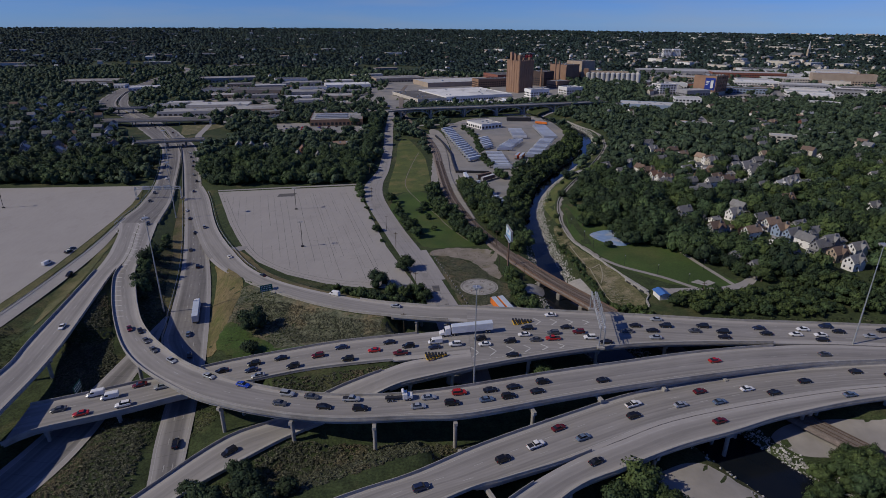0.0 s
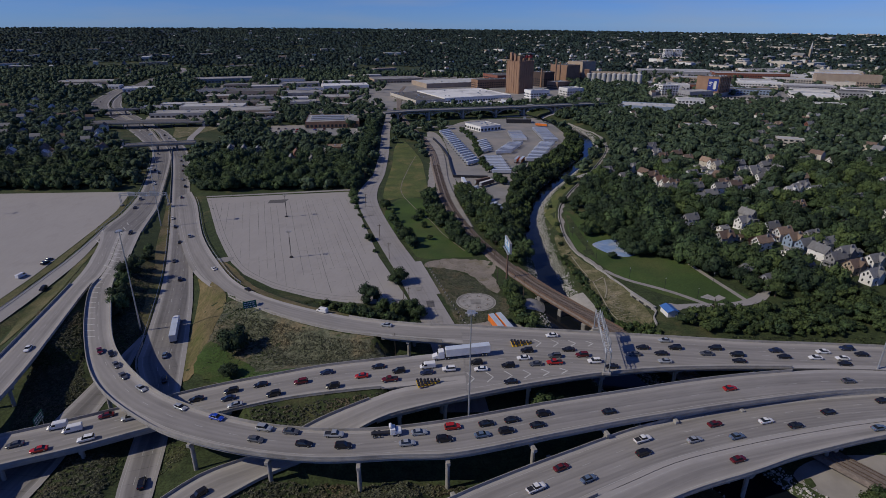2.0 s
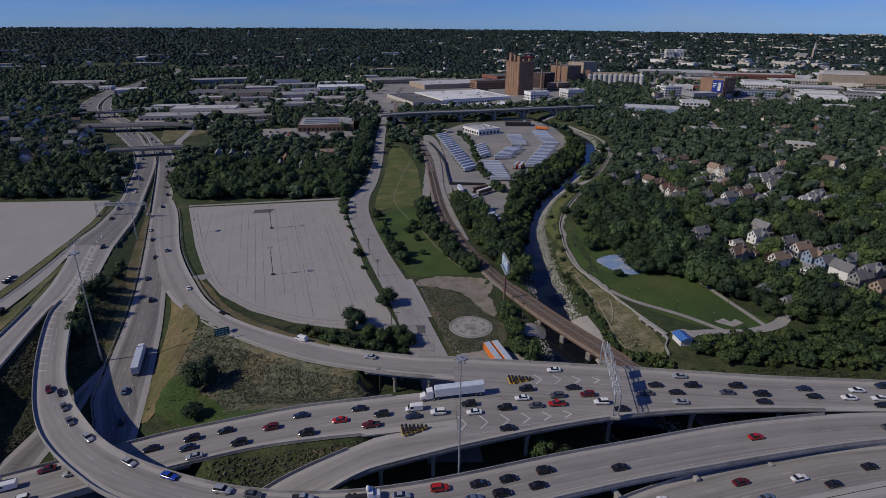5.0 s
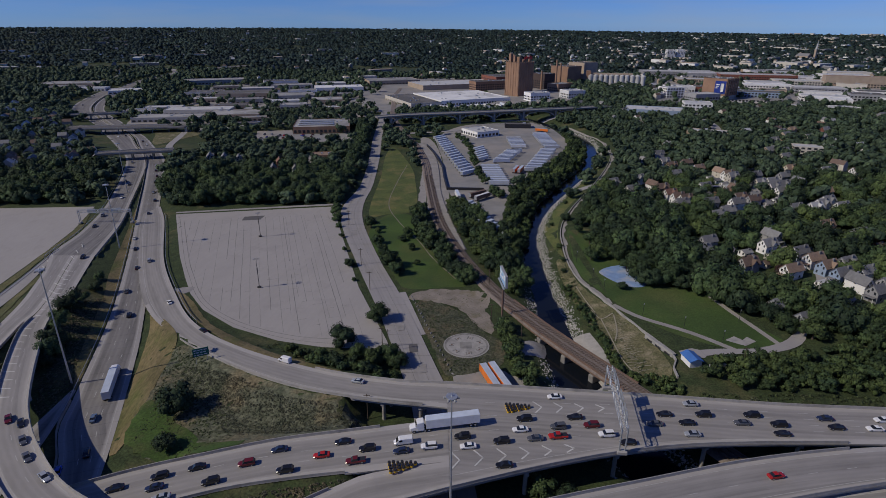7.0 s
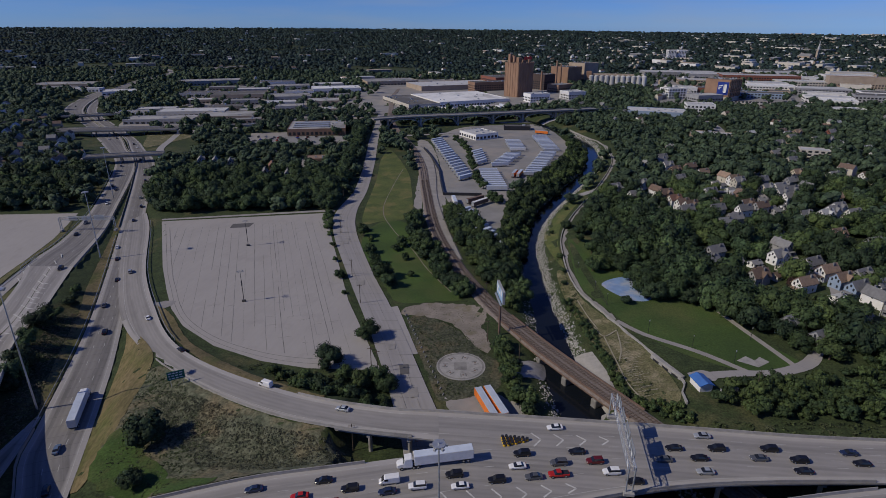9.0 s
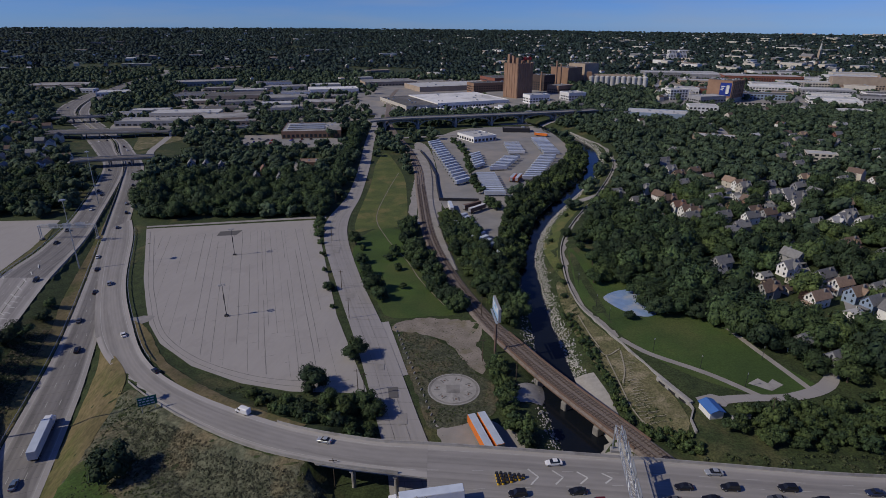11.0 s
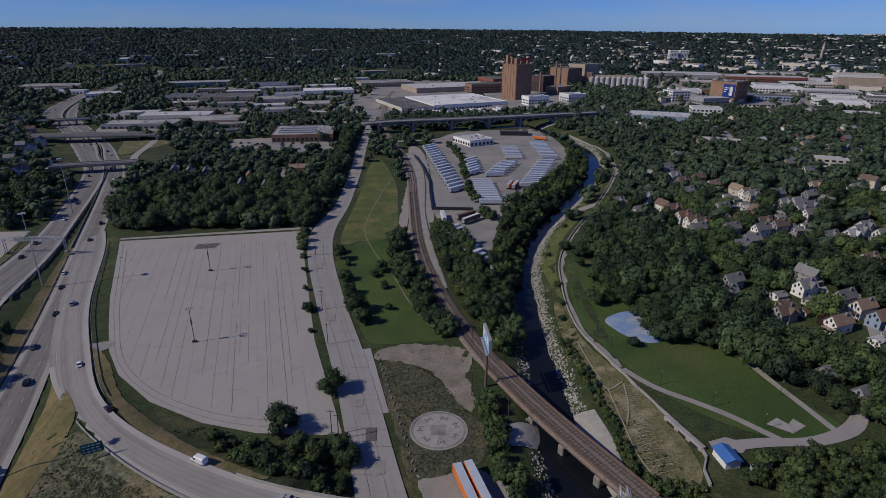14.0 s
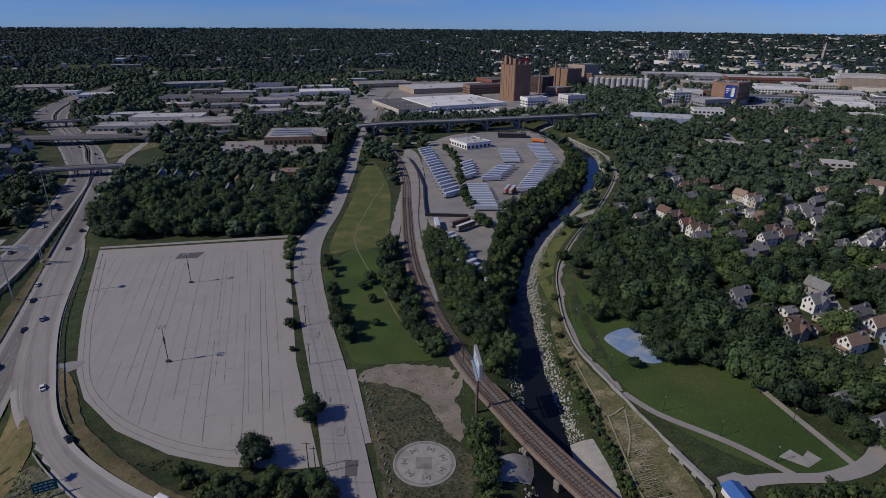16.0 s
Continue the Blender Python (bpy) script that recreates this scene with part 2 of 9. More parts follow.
    light_roof=mat("light_roof", (0.5, 0.5, 0.5), (0.4, 0.4, 0.4), 0.1, 0.9, rand=0.12),
    worn_roof=mat("worn_roof", (0.34, 0.335, 0.33), (0.23, 0.225, 0.22), 0.08, 0.9, 0, None, (0.17, 0.165, 0.16), 0.05, 0.6, rand=0.25),
    white_roof=mat("white_roof", (0.75, 0.75, 0.74), (0.62, 0.62, 0.62), 0.06, 0.8, 0, None, (0.45, 0.45, 0.45), 0.03, 0.6),
    dark_roof=mat("dark_roof", (0.13, 0.125, 0.12), (0.09, 0.088, 0.085), 0.05, 0.9, 0, None, (0.19, 0.18, 0.175), 0.03, 0.58),
    blue_paint=mat("blue_paint", (0.06, 0.17, 0.45), (0.05, 0.13, 0.36), 0.3, 0.6),
    # pad blue, with the shade of the trees over it darkened into the paint
    court_blue=mat("court_blue", (0.22, 0.33, 0.53), (0.17, 0.26, 0.42), 0.3, 0.8, 0, None, (0.36, 0.39, 0.44), 0.12, 0.55),
    poster_blue=mat("poster_blue", (0.16, 0.33, 0.55), (0.35, 0.48, 0.62), 0.25, 0.6),
    orange=mat("orange_paint", (0.75, 0.2, 0.035), (0.6, 0.16, 0.03), 0.3, 0.5),
    yellow=mat("yellow_paint", (0.75, 0.45, 0.03), (0.6, 0.36, 0.03), 0.4, 0.6),
    sign_green=mat("sign_green", (0.015, 0.14, 0.1), (0.012, 0.11, 0.08), 0.4, 0.5),
    sign_blue=mat("sign_blue", (0.02, 0.045, 0.26), (0.016, 0.038, 0.22), 0.4, 0.5),
    trailer_silver=mat("trailer_silver", (0.55, 0.58, 0.63), (0.46, 0.49, 0.54), 0.5, 0.5, rand=0.15),
    trailer_roof=mat("trailer_roof", (0.5, 0.55, 0.63), (0.4, 0.45, 0.53), 0.3, 0.45, rand=0.15),
    trailer_white=mat("trailer_white", (0.72, 0.72, 0.71), (0.6, 0.6, 0.6), 0.5, 0.5, rand=0.1),
    red_sign=mat("red_sign", (0.5, 0.03, 0.035), (0.4, 0.025, 0.03), 0.4, 0.5),
    lamp_head=mat("lamp_head", (0.34, 0.34, 0.34), (0.26, 0.26, 0.26), 1.0, 0.4),
    headlight=mat("headlight", (0.7, 0.7, 0.72), (0.6, 0.6, 0.62), 1.0, 0.15),
    taillight=mat("taillight", (0.35, 0.01, 0.012), (0.28, 0.01, 0.012), 1.0, 0.25),
)
for key, rgb in dict(black=(0.012, 0.012, 0.014), white=(0.75, 0.75, 0.75), silver=(0.42, 0.44, 0.46), gray=(0.12, 0.125, 0.135), red=(0.42, 0.02, 0.015), blue=(0.015, 0.06, 0.42), navy=(0.02, 0.03, 0.07), maroon=(0.12, 0.012, 0.014), slate=(0.16, 0.22, 0.3), tan=(0.3, 0.26, 0.2)).items():
    M["car_" + key] = mat(key + "_car_paint", rgb, tuple(v * 0.9 for v in rgb), 1.0, 0.25, metal=0.3 if key in ("silver", "gray", "slate") else 0.0, spec=0.6)


# ---- geometry helpers ----
def add_mesh(name, verts, faces, material, parent=None, uvs=None, smooth=False):
    me = bpy.data.meshes.new(name)
    me.from_pydata([tuple(map(float, v)) for v in verts], [], [tuple(map(int, f)) for f in faces])
    for m in material if isinstance(material, list) else [material]:
        me.materials.append(m)
    if uvs is not None:
        layer = me.uv_layers.new(name="UVMap")
        idx = np.empty(len(me.loops), dtype=np.int32)
        me.loops.foreach_get("vertex_index", idx)
        layer.data.foreach_set("uv", np.asarray(uvs, dtype=np.float32)[idx].ravel())
    if smooth:
        me.polygons.foreach_set("use_smooth", [True] * len(me.polygons))
    ob = new(name, me)
    ob.parent = parent
    return ob


def part(name, bm, material, parent, label=""):
    me = bpy.data.meshes.new(name)
    bm.to_mesh(me)
    bm.free()
    me.materials.append(material)
    ob = new(name, me)
    ob.parent = parent
    return tagged(ob, label)


def again(name, ob, parent, m=None):
    """One more part on the mesh of ob."""
    o = new(name, ob.data)
    o.parent = parent
    if m is not None:
        o.matrix_basis = m
    return o


def thing(name, label, category, group="", kind="", m=None):
    e = new(name)
    if m is not None:
        e.matrix_basis = m
    return tagged(e, label, category, group, kind)


def box(x0, y0, z0, x1, y1, z1, bm=None, bevel=0.0):
    bm = bm or bmesh.new()
    r = bmesh.ops.create_cube(bm, size=1, matrix=Matrix.LocRotScale(((x0 + x1) / 2, (y0 + y1) / 2, (z0 + z1) / 2), None, (abs(x1 - x0), abs(y1 - y0), abs(z1 - z0))))
    if bevel:
        bmesh.ops.bevel(bm, geom=list({e for v in r["verts"] for e in v.link_edges}), offset=bevel, segments=1, affect="EDGES")
    return bm


def rod(a, b, r0, r1=None, n=8, bm=None):
    bm = bm or bmesh.new()
    a, b = Vector(a), Vector(b)
    bmesh.ops.create_cone(bm, cap_ends=True, segments=n, radius1=r0, radius2=r0 if r1 is None else r1, depth=(b - a).length, matrix=Matrix.Translation((a + b) / 2) @ (b - a).to_track_quat("Z", "Y").to_matrix().to_4x4())
    return bm


def spline(pts, step=4.0, count=None):
    """A smooth line through a few control points, evenly stepped."""
    p = np.array(pts, float)
    q = np.vstack([2 * p[0] - p[1], p, 2 * p[-1] - p[-2]])
    out = []
    for i in range(1, len(q) - 2):
        t = np.linspace(0, 1, 24, endpoint=False)[:, None]
        a, b, c, d = q[i - 1], q[i], q[i + 1], q[i + 2]
        out.append(0.5 * (2 * b + (c - a) * t + (2 * a - 5 * b + 4 * c - d) * t**2 + (3 * b - a - 3 * c + d) * t**3))
    fine = np.vstack(out + [p[-1:]])
    s = np.r_[0, np.cumsum(np.linalg.norm(np.diff(fine[:, :2], axis=0), axis=1))]
    n = count or max(2, int(s[-1] / step) + 1)
    u = np.linspace(0, s[-1], n)
    return np.stack([np.interp(u, s, fine[:, k]) for k in range(p.shape[1])], 1)


def across(line):
    """Unit vectors to the left of a line, in plan."""
    d = np.gradient(line[:, :2], axis=0)
    d /= np.linalg.norm(d, axis=1, keepdims=True) + 1e-9
    return np.stack([-d[:, 1], d[:, 0]], 1)


def sweep(line, profile, closed=True, caps=True):
    """Verts and faces of a profile of (left, up) offsets carried along a line."""
    k, n = len(profile), len(line)
    nor = across(line)
    pr = np.array(profile, float)
    v = np.empty((n, k, 3))
    v[:, :, :2] = line[:, None, :2] + nor[:, None, :] * pr[None, :, :1]
    v[:, :, 2] = line[:, None, 2] + pr[None, :, 1]
    faces = []
    for i in range(n - 1):
        for j in range(k if closed else k - 1):
            a, b = i * k + j, i * k + (j + 1) % k
            faces.append((a, b, b + k, a + k))
    if closed and caps:
        faces += [tuple(range(k))[::-1], tuple(range((n - 1) * k, n * k))]
    return v.reshape(-1, 3), faces


def swept(name, line, profile, material, parent=None, closed=True):
    v, f = sweep(line, profile, closed)
    return add_mesh(name, v, f, material, parent)


class Road:
    """A strip between two edge lines; both run the same way, left edge first."""

    def __init__(self, left, right, step=4.0):
        n = int(max(np.linalg.norm(np.diff(np.array(e)[:, :2], axis=0), axis=1).sum() for e in (left, right)) / step) + 1
        self.l, self.r = spline(left, count=n), spline(right, count=n)
        self.c = (self.l + self.r) / 2
        self.half = np.linalg.norm((self.l - self.r)[:, :2], axis=1) / 2
        self.s = np.r_[0, np.cumsum(np.linalg.norm(np.diff(self.c[:, :2], axis=0), axis=1))]
        d = np.gradient(self.c[:, :2], axis=0)
        self.dir = d / np.linalg.norm(d, axis=1, keepdims=True)

    def near(self, x, y):
        i = int(np.argmin((self.c[:, 0] - x) ** 2 + (self.c[:, 1] - y) ** 2))
        return i

    def line(self, f, lift=0.0, a=0, b=None):
        """The line at the share f from the left edge to the right."""
        q = self.l * (1 - f) + self.r * f
        q = q[a:b].copy()
        q[:, 2] += lift
        return q

    def surface(self, name, material, parent=None, lift=0.0, cols=6, joins=None):
        n = len(self.l)
        fs = np.r_[0, np.linspace(0.12, 0.88, cols - 1), 1]
        v = np.stack([self.l * (1 - f) + self.r * f for f in fs], 1)
        v[:, :, 2] += lift
        u = np.stack([2 * self.half * f for f in fs], 1)
        uv = np.stack([u, np.repeat(self.s[:, None], cols + 1, 1)], 2)
        k = cols + 1
        faces = [(i * k + j, (i + 1) * k + j, (i + 1) * k + j + 1, i * k + j + 1)[::-1] for i in range(n - 1) for j in range(cols)]
        ob = add_mesh(name, v.reshape(-1, 3), faces, material, parent, uv.reshape(-1, 2))
        rim = (2 * self.half)[:, None] - u
        if joins:
            # no shoulder where the right edge runs beside other lanes
            rim = np.where(self.c[:, 1:2] > joins, 99.0, rim)
        edge = np.stack([np.minimum(u, rim), np.zeros_like(u)], 2).reshape(-1, 2).astype(np.float32)
        at = np.empty(len(ob.data.loops), dtype=np.int32)
        ob.data.loops.foreach_get("vertex_index", at)
        ob.data.uv_layers.new(name="Edge").data.foreach_set("uv", edge[at].ravel())
        return ob


def dashes(road, f, lift, width=0.16, on=3.0, gap=9.0, a=0, b=None):
    q = spline(road.line(f, lift, a, b), step=1.5)
    nor = across(q) * width / 2
    per, k = int((on + gap) / 1.5), max(1, int(on / 1.5))
    v, fc = [], []
    for i in range(0, len(q) - k - 1, per if gap else k):
        for j in (i, i + k):
            v += [(*(q[j, :2] + nor[j]), q[j, 2]), (*(q[j, :2] - nor[j]), q[j, 2])]
        m = len(v)
        fc.append((m - 4, m - 3, m - 1, m - 2))
    return v, fc


def joined(chunks):
    v, f = [], []
    for cv, cf in chunks:
        o = len(v)
        v += [tuple(p) for p in cv]
        f += [tuple(i + o for i in q) for q in cf]
    return v, f


# ---- the plan: roads as pairs of edges (x, y, z) ----
ROADS = dict(
    mainline=Road([(-131, 151, 4), (-114, 158, 4), (-93, 167, 4.5), (-74, 175, 5), (-56, 180, 6), (-36, 185, 7), (-14, 188, 8), (14, 192, 9)],
                  [(-127, 132, 4), (-121, 138, 4), (-102, 146, 4), (-82, 155, 4.5), (-65, 161, 5), (-45, 167, 6), (-25, 170, 7), (-7, 171.5, 8), (14, 174, 9)]),
    mainline_east=Road([(14, 210, 9), (52, 206, 9), (87, 202, 9), (120, 198, 9), (147, 196, 9), (181, 193, 9), (260, 186, 8), (420, 172, 6)],
                       [(14, 164, 8.9), (38, 171, 9), (64, 177, 9), (92, 180, 9), (139, 180, 9), (170, 178, 9), (260, 170, 8), (420, 156, 6)]),
    ramp_low=Road([(-84, 113, -1.2), (-80, 119, -1), (-64, 138, 1), (-48, 147, 2), (-33, 158, 5), (-13, 169, 7), (-6, 171, 8), (14, 174, 9)],
                  [(-74, 108, -1.2), (-68, 116, 0), (-59, 124, 1), (-45, 136, 2), (-31, 144, 3.4), (-14, 155, 7), (-3, 159, 8), (14, 164, 8.9)]),
    loop=Road([(-176, 338, 2.2), (-166, 310, 3.3), (-158, 288, 4.3), (-151, 263, 5.2), (-141, 241, 6), (-117, 199, 8), (-94, 173, 10), (-75, 159, 11), (-48, 149, 11), (-22, 146, 11), (3, 149, 11), (39, 159, 10.5), (62, 165, 10), (100, 174, 9.5), (139, 179, 9.1), (170, 177.5, 9)],
              [(-187, 338, 2.2), (-176, 310, 3.3), (-167, 288, 4.1), (-160.5, 268, 4.8), (-155, 247, 5.5), (-133, 206, 7), (-109, 172, 9), (-82, 150, 10.5), (-63, 141, 11), (-44, 136, 11), (-27, 134, 11), (-6, 135, 11), (11, 136, 11), (42, 145, 10.5), (72, 153, 10), (125, 164, 9.5), (162, 168, 9)]),
    eastbound=Road([(-75, 85, 4), (-25, 110, 5), (-6, 118, 5.5), (14, 129, 6), (42, 142, 6.5), (69, 153, 7), (105, 162, 7.5), (148, 167, 8), (190, 168, 8.5), (260, 165, 8), (420, 150, 6)],
                   [(-45, 82, 4), (6, 110, 5.5), (20, 115.5, 5.9), (38, 122, 6.3), (56, 130.5, 6.6), (76, 139, 7), (112, 148, 7.5), (148, 154, 8), (190, 156, 8.5), (260, 152, 8), (420, 137, 6)]),
    on_ramp=Road([(-10, 84, 4.2), (21, 110, 5.5), (39, 122, 6.3), (56, 130.3, 6.6), (76, 138.8, 7), (112, 147.8, 7.5), (148, 153.8, 8), (190, 155.8, 8.5)],
                 [(4, 80, 4), (35, 110, 5), (53, 119, 5.8), (72, 127, 6.5), (91, 133, 7), (112, 140, 7.5), (148, 148, 8), (190, 150, 8.5)]),
    northbound=Road([(-68, 80, -2), (-80, 120, -2), (-86, 138, -2), (-90.2, 153, -2), (-95, 170, -2), (-103, 187, -2), (-112, 202, -2), (-118, 222, -2), (-142, 294, -1.5), (-194, 420, -1), (-257, 565, -1), (-305, 650, -1), (-345, 715, -1), (-418, 800, -1), (-505, 920, 0), (-570, 1070, 0), (-600, 1200, 2)],
                    [(-58, 84, -2), (-71, 122, -2), (-75, 136, -2), (-79.4, 153, -2), (-83.5, 168, -2), (-89, 188, -2), (-104, 233, -2), (-121, 278, -1.5), (-184, 430, -1), (-247, 580, -1), (-290, 650, -1), (-327, 706, -1), (-400, 800, -1), (-490, 920, 0), (-552, 1070, 0), (-582, 1200, 2)], 6),
    ramp_east=Road([(-186, 437, -0.9), (-169, 405, -0.9), (-139, 338, 0), (-113, 293, 1), (-92, 263, 2.5), (-67, 242, 4), (-32, 223, 6), (-4, 213, 8), (14, 210, 9)],
                   [(-190, 420, -0.9), (-174, 380, -0.9), (-143, 318, -0.7), (-120, 279, 0.2), (-95, 252, 1.6), (-69, 231, 3.6), (-41, 214, 5.5), (-16, 204, 7.5), (14, 197, 9)]),
    southbound=Road([(-201, 336, 2.25), (-204, 352, 1.7), (-209, 384, 1), (-229, 450, 0), (-283, 579, -1), (-330, 650, -1), (-385, 726, -1), (-440, 800, -1), (-538, 920, 0), (-600, 1070, 0), (-630, 1200, 2)],
                    [(-175.3, 336, 2.25), (-180, 352, 1.7), (-190, 388, 1), (-206.5, 433, 0), (-264, 579, -1), (-309, 650, -1), (-350, 715, -1), (-422, 800, -1), (-510, 920, 0), (-574, 1070, 0), (-604, 1200, 2)], 6),
    ramp_west=Road([(-129, 60, 11), (-128, 120, 11), (-131, 141, 10), (-138, 178, 8), (-158, 250, 5.1), (-161, 268, 4.7), (-167.3, 288, 4.05), (-176.3, 310, 3.25), (-187.3, 338, 2.2)],
                   [(-148, 60, 11), (-147, 120, 11), (-147, 162, 9), (-154, 188, 7), (-172, 266, 4), (-183, 300, 3.3), (-192, 322, 2.7), (-200.5, 338, 2.2)]),
    merge_low=Road([(-150, 85, -2), (-135, 106, -2), (-128, 122, -2), (-124, 145, -2), (-122, 170, -2), (-121, 195, -2), (-120, 222, -2)],
                   [(-128, 78, -2), (-118, 103, -2), (-110, 124, -2), (-108, 145, -2), (-110, 168, -2), (-112.3, 194, -2), (-118.3, 222, -2)]),
    frontage=Road([(-178, 150, 2), (-180, 198, 2), (-182.5, 245, 1.4), (-187, 290, 1.2), (-193, 320, 1.5), (-200, 343, 1.9)],
                  [(-188, 150, 2), (-189.5, 220, 2), (-192.5, 258, 1.2), (-196, 297, 1.1), (-200.5, 330, 1.6), (-203.5, 348, 1.8)]),
    service_street=Road([(6, 170, -1.5), (3, 205, -1), (-4, 235, 0.1), (-15, 275, 0.1), (-33, 333, 0.1), (-50, 392, 0.1), (-56, 433, 0.1), (-51, 494, 0.1), (-55, 590, 0.1), (-62, 690, 0.1), (-66, 780, 0.1), (-72, 900, 0.1)],
                        [(22, 170, -1.5), (18, 205, -1), (9, 238, 0.1), (-5, 288, 0.1), (-21, 338, 0.1), (-37, 398, 0.1), (-42, 440, 0.1), (-41, 494, 0.1), (-45, 590, 0.1), (-52, 690, 0.1), (-57, 780, 0.1), (-63, 900, 0.1)]),
)
RIVER = spline([(118, 100, 0), (98, 130, 0), (82, 165, 0), (68, 205, 0), (62, 240, 0), (63, 300, 0), (64.5, 344, 0), (69, 385, 0), (85, 436, 0), (116, 498, 0), (150, 565, 0), (172, 635, 0), (178, 700, 0), (165, 770, 0), (140, 850, 0), (90, 930, 0), (-60, 1000, 0), (-200, 1040, 0)], 5)
WALL = spline([(140, 150, 0), (112, 190, 0), (97, 221, 0), (101, 236, 0), (94, 259, 0), (88, 280, 0), (83, 299, 0), (80.5, 318, 0), (82, 345, 0), (88, 383, 0), (104, 423, 0), (131, 476, 0), (163, 548, 0), (182, 604, 0), (191, 675, 0), (186, 720, 0), (172, 790, 0), (150, 880, 0), (110, 960, 0), (100, 1400, 0), (100, 4900, 0)], 6)
RAIL = spline([(140, 120, 1.5), (110, 163, 1.8), (81, 214, 2), (61, 248, 2), (49, 271, 2), (38, 296, 1.8), (24, 342, 1.2), (12, 405, 1), (4.5, 500, 1), (0, 570, 1), (-10, 640, 1), (-23, 700, 1), (-38, 770, 1), (-50, 850, 1), (-58, 960, 1), (-66, 1100, 1), (-60, 1300, 1)], 5)


# ---- ground ----
def nearest(px, py, line, chunk=20000):
    d, idx = np.empty(px.size), np.empty(px.size, int)
    for i in range(0, px.size, chunk):
        q = (px[i:i + chunk, None] - line[None, :, 0]) ** 2 + (py[i:i + chunk, None] - line[None, :, 1]) ** 2
        idx[i:i + chunk] = q.argmin(1)
        d[i:i + chunk] = np.sqrt(q.min(1))
    return d, idx


def ground_height(gx, gy):
    shape = gx.shape
    px, py = gx.ravel(), gy.ravel()
    r = np.hypot(px, py)
    h = (90 - 24 * np.clip(px / 2600, 0, 1)) * np.clip((r - 1900) / 2950, 0, 1) ** 1.6
    # far hills beyond the valley
    h += 22 * np.exp(-(((px + 700) / 500) ** 2 + ((py - 1750) / 350) ** 2)) + 14 * np.exp(-(((px - 1000) / 500) ** 2 + ((py - 1900) / 500) ** 2))
    near = (np.abs(px) < 1200) & (py > 40) & (py < 1400)
    nx, ny, nh = px[near], py[near], h[near]
    # high east bank behind the flood wall
    dw, iw = nearest(nx, ny, WALL)
    nw = across(WALL)[iw]
    side = -((nx - WALL[iw, 0]) * nw[:, 0] + (ny - WALL[iw, 1]) * nw[:, 1])
    nh += np.where(side > 0, 3 + 4 * np.clip((side - 60) / 300, 0, 1) + 4 * np.clip((side - 55) / 45, 0, 1), 0)
    # river channel
    dr, ir = nearest(nx, ny, RIVER)
    wide = np.interp(RIVER[ir, 1], [100, 150, 230, 300, 420, 700], [9, 9, 8, 4.8, 5, 6])
    bed = np.interp(dr - wide, [-3, 0, 4.5], [-5.5, -3.6, -0.9])
    east = np.where(side > 0, nh, np.clip(-0.9 + 3.4 * (dr - wide - 4.5) / np.maximum(dr - wide - 4.5 + dw, 1), -0.9, 2.6))
    onside = side > -(dw * 0 + 60)
    bank = np.where((dr - wide) < 4.5, bed, np.minimum(nh, -0.9 + (dr - wide - 4.5) * 0.25))
    rn = across(RIVER)[ir]
    eastside = -((nx - RIVER[ir, 0]) * rn[:, 0] + (ny - RIVER[ir, 1]) * rn[:, 1]) > 0
    slope = eastside & (side <= 0) & (dr - wide >= 4.5) & onside
    nh = np.where(dr - wide < 22, bank, nh)
    nh = np.where(slope & (ny < 800), east, nh)
    # interchange floor
    nh -= 1.0 * np.clip((235 - ny) / 40, 0, 1) * (side <= 0) * (dr > 14)

    def follow(line, half, z, steep=0.5, pad=1.2, sel=None):
        nonlocal nh
        d, i = nearest(nx, ny, line)
        e = d - half[i] - pad
        t = z[i]
        ok = np.ones(len(nh), bool) if sel is None else sel[i]
        run = np.maximum(e, 0) * steep
        new_h = np.where(e <= 0, t - 0.35, np.clip(nh, t - 0.35 - run, t - 0.35 + run))
        nh = np.where(ok & (e < 40), new_h, nh)

    R = ROADS
    c = R["mainline"].c
    follow(c, R["mainline"].half, c[:, 2], sel=(c[:, 0] > -60) & (c[:, 0] < -14))
    c = R["ramp_low"].c
    follow(c, R["ramp_low"].half, c[:, 2], sel=c[:, 0] < -16)
    c = R["ramp_east"].c
    follow(c, R["ramp_east"].half, c[:, 2], sel=c[:, 0] < -14)
    for k, low in (("southbound", 0), ("loop", 246), ("ramp_west", 196), ("frontage", 0)):
        c = R[k].c
        follow(c, R[k].half, c[:, 2], sel=(c[:, 1] > low) & (c[:, 0] < 0))
    for k in ("eastbound", "on_ramp"):
        c = R[k].c
        follow(c, R[k].half, c[:, 2], sel=c[:, 0] < (4 if k == "eastbound" else 22))
    c = R["merge_low"].c
    follow(c, R["merge_low"].half, c[:, 2], pad=1.5)
    c = R["northbound"].c
    follow(c, R["northbound"].half, c[:, 2], pad=2.0)
    c = R["service_street"].c
    follow(c, R["service_street"].half, c[:, 2])
    follow(RAIL, np.full(len(RAIL), 5.0), RAIL[:, 2] - 0.4, sel=(RAIL[:, 1] > 281) | ((RAIL[:, 1] < 222) & (RAIL[:, 1] > 205)))
    h[near] = nh
    return h.reshape(shape)


def steps(dense0, dense1, fine, limit0, limit1, grow=1.12):
    mid = list(np.arange(dense0, dense1 + fine / 2, fine))
    lo, hi, d = [dense0], [mid[-1]], fine
    while hi[-1] < limit1:
        d *= grow
        hi.append(hi[-1] + d)
    d = fine
    while lo[-1] > limit0:
        d *= grow
        lo.append(lo[-1] - d)
    return np.array(sorted(lo[1:]) + mid + hi[1:])


GX = steps(-225, 225, 3.8, -4800, 4800, 1.045)
GY = steps(95, 500, 3.8, -3200, 4700, 1.025)
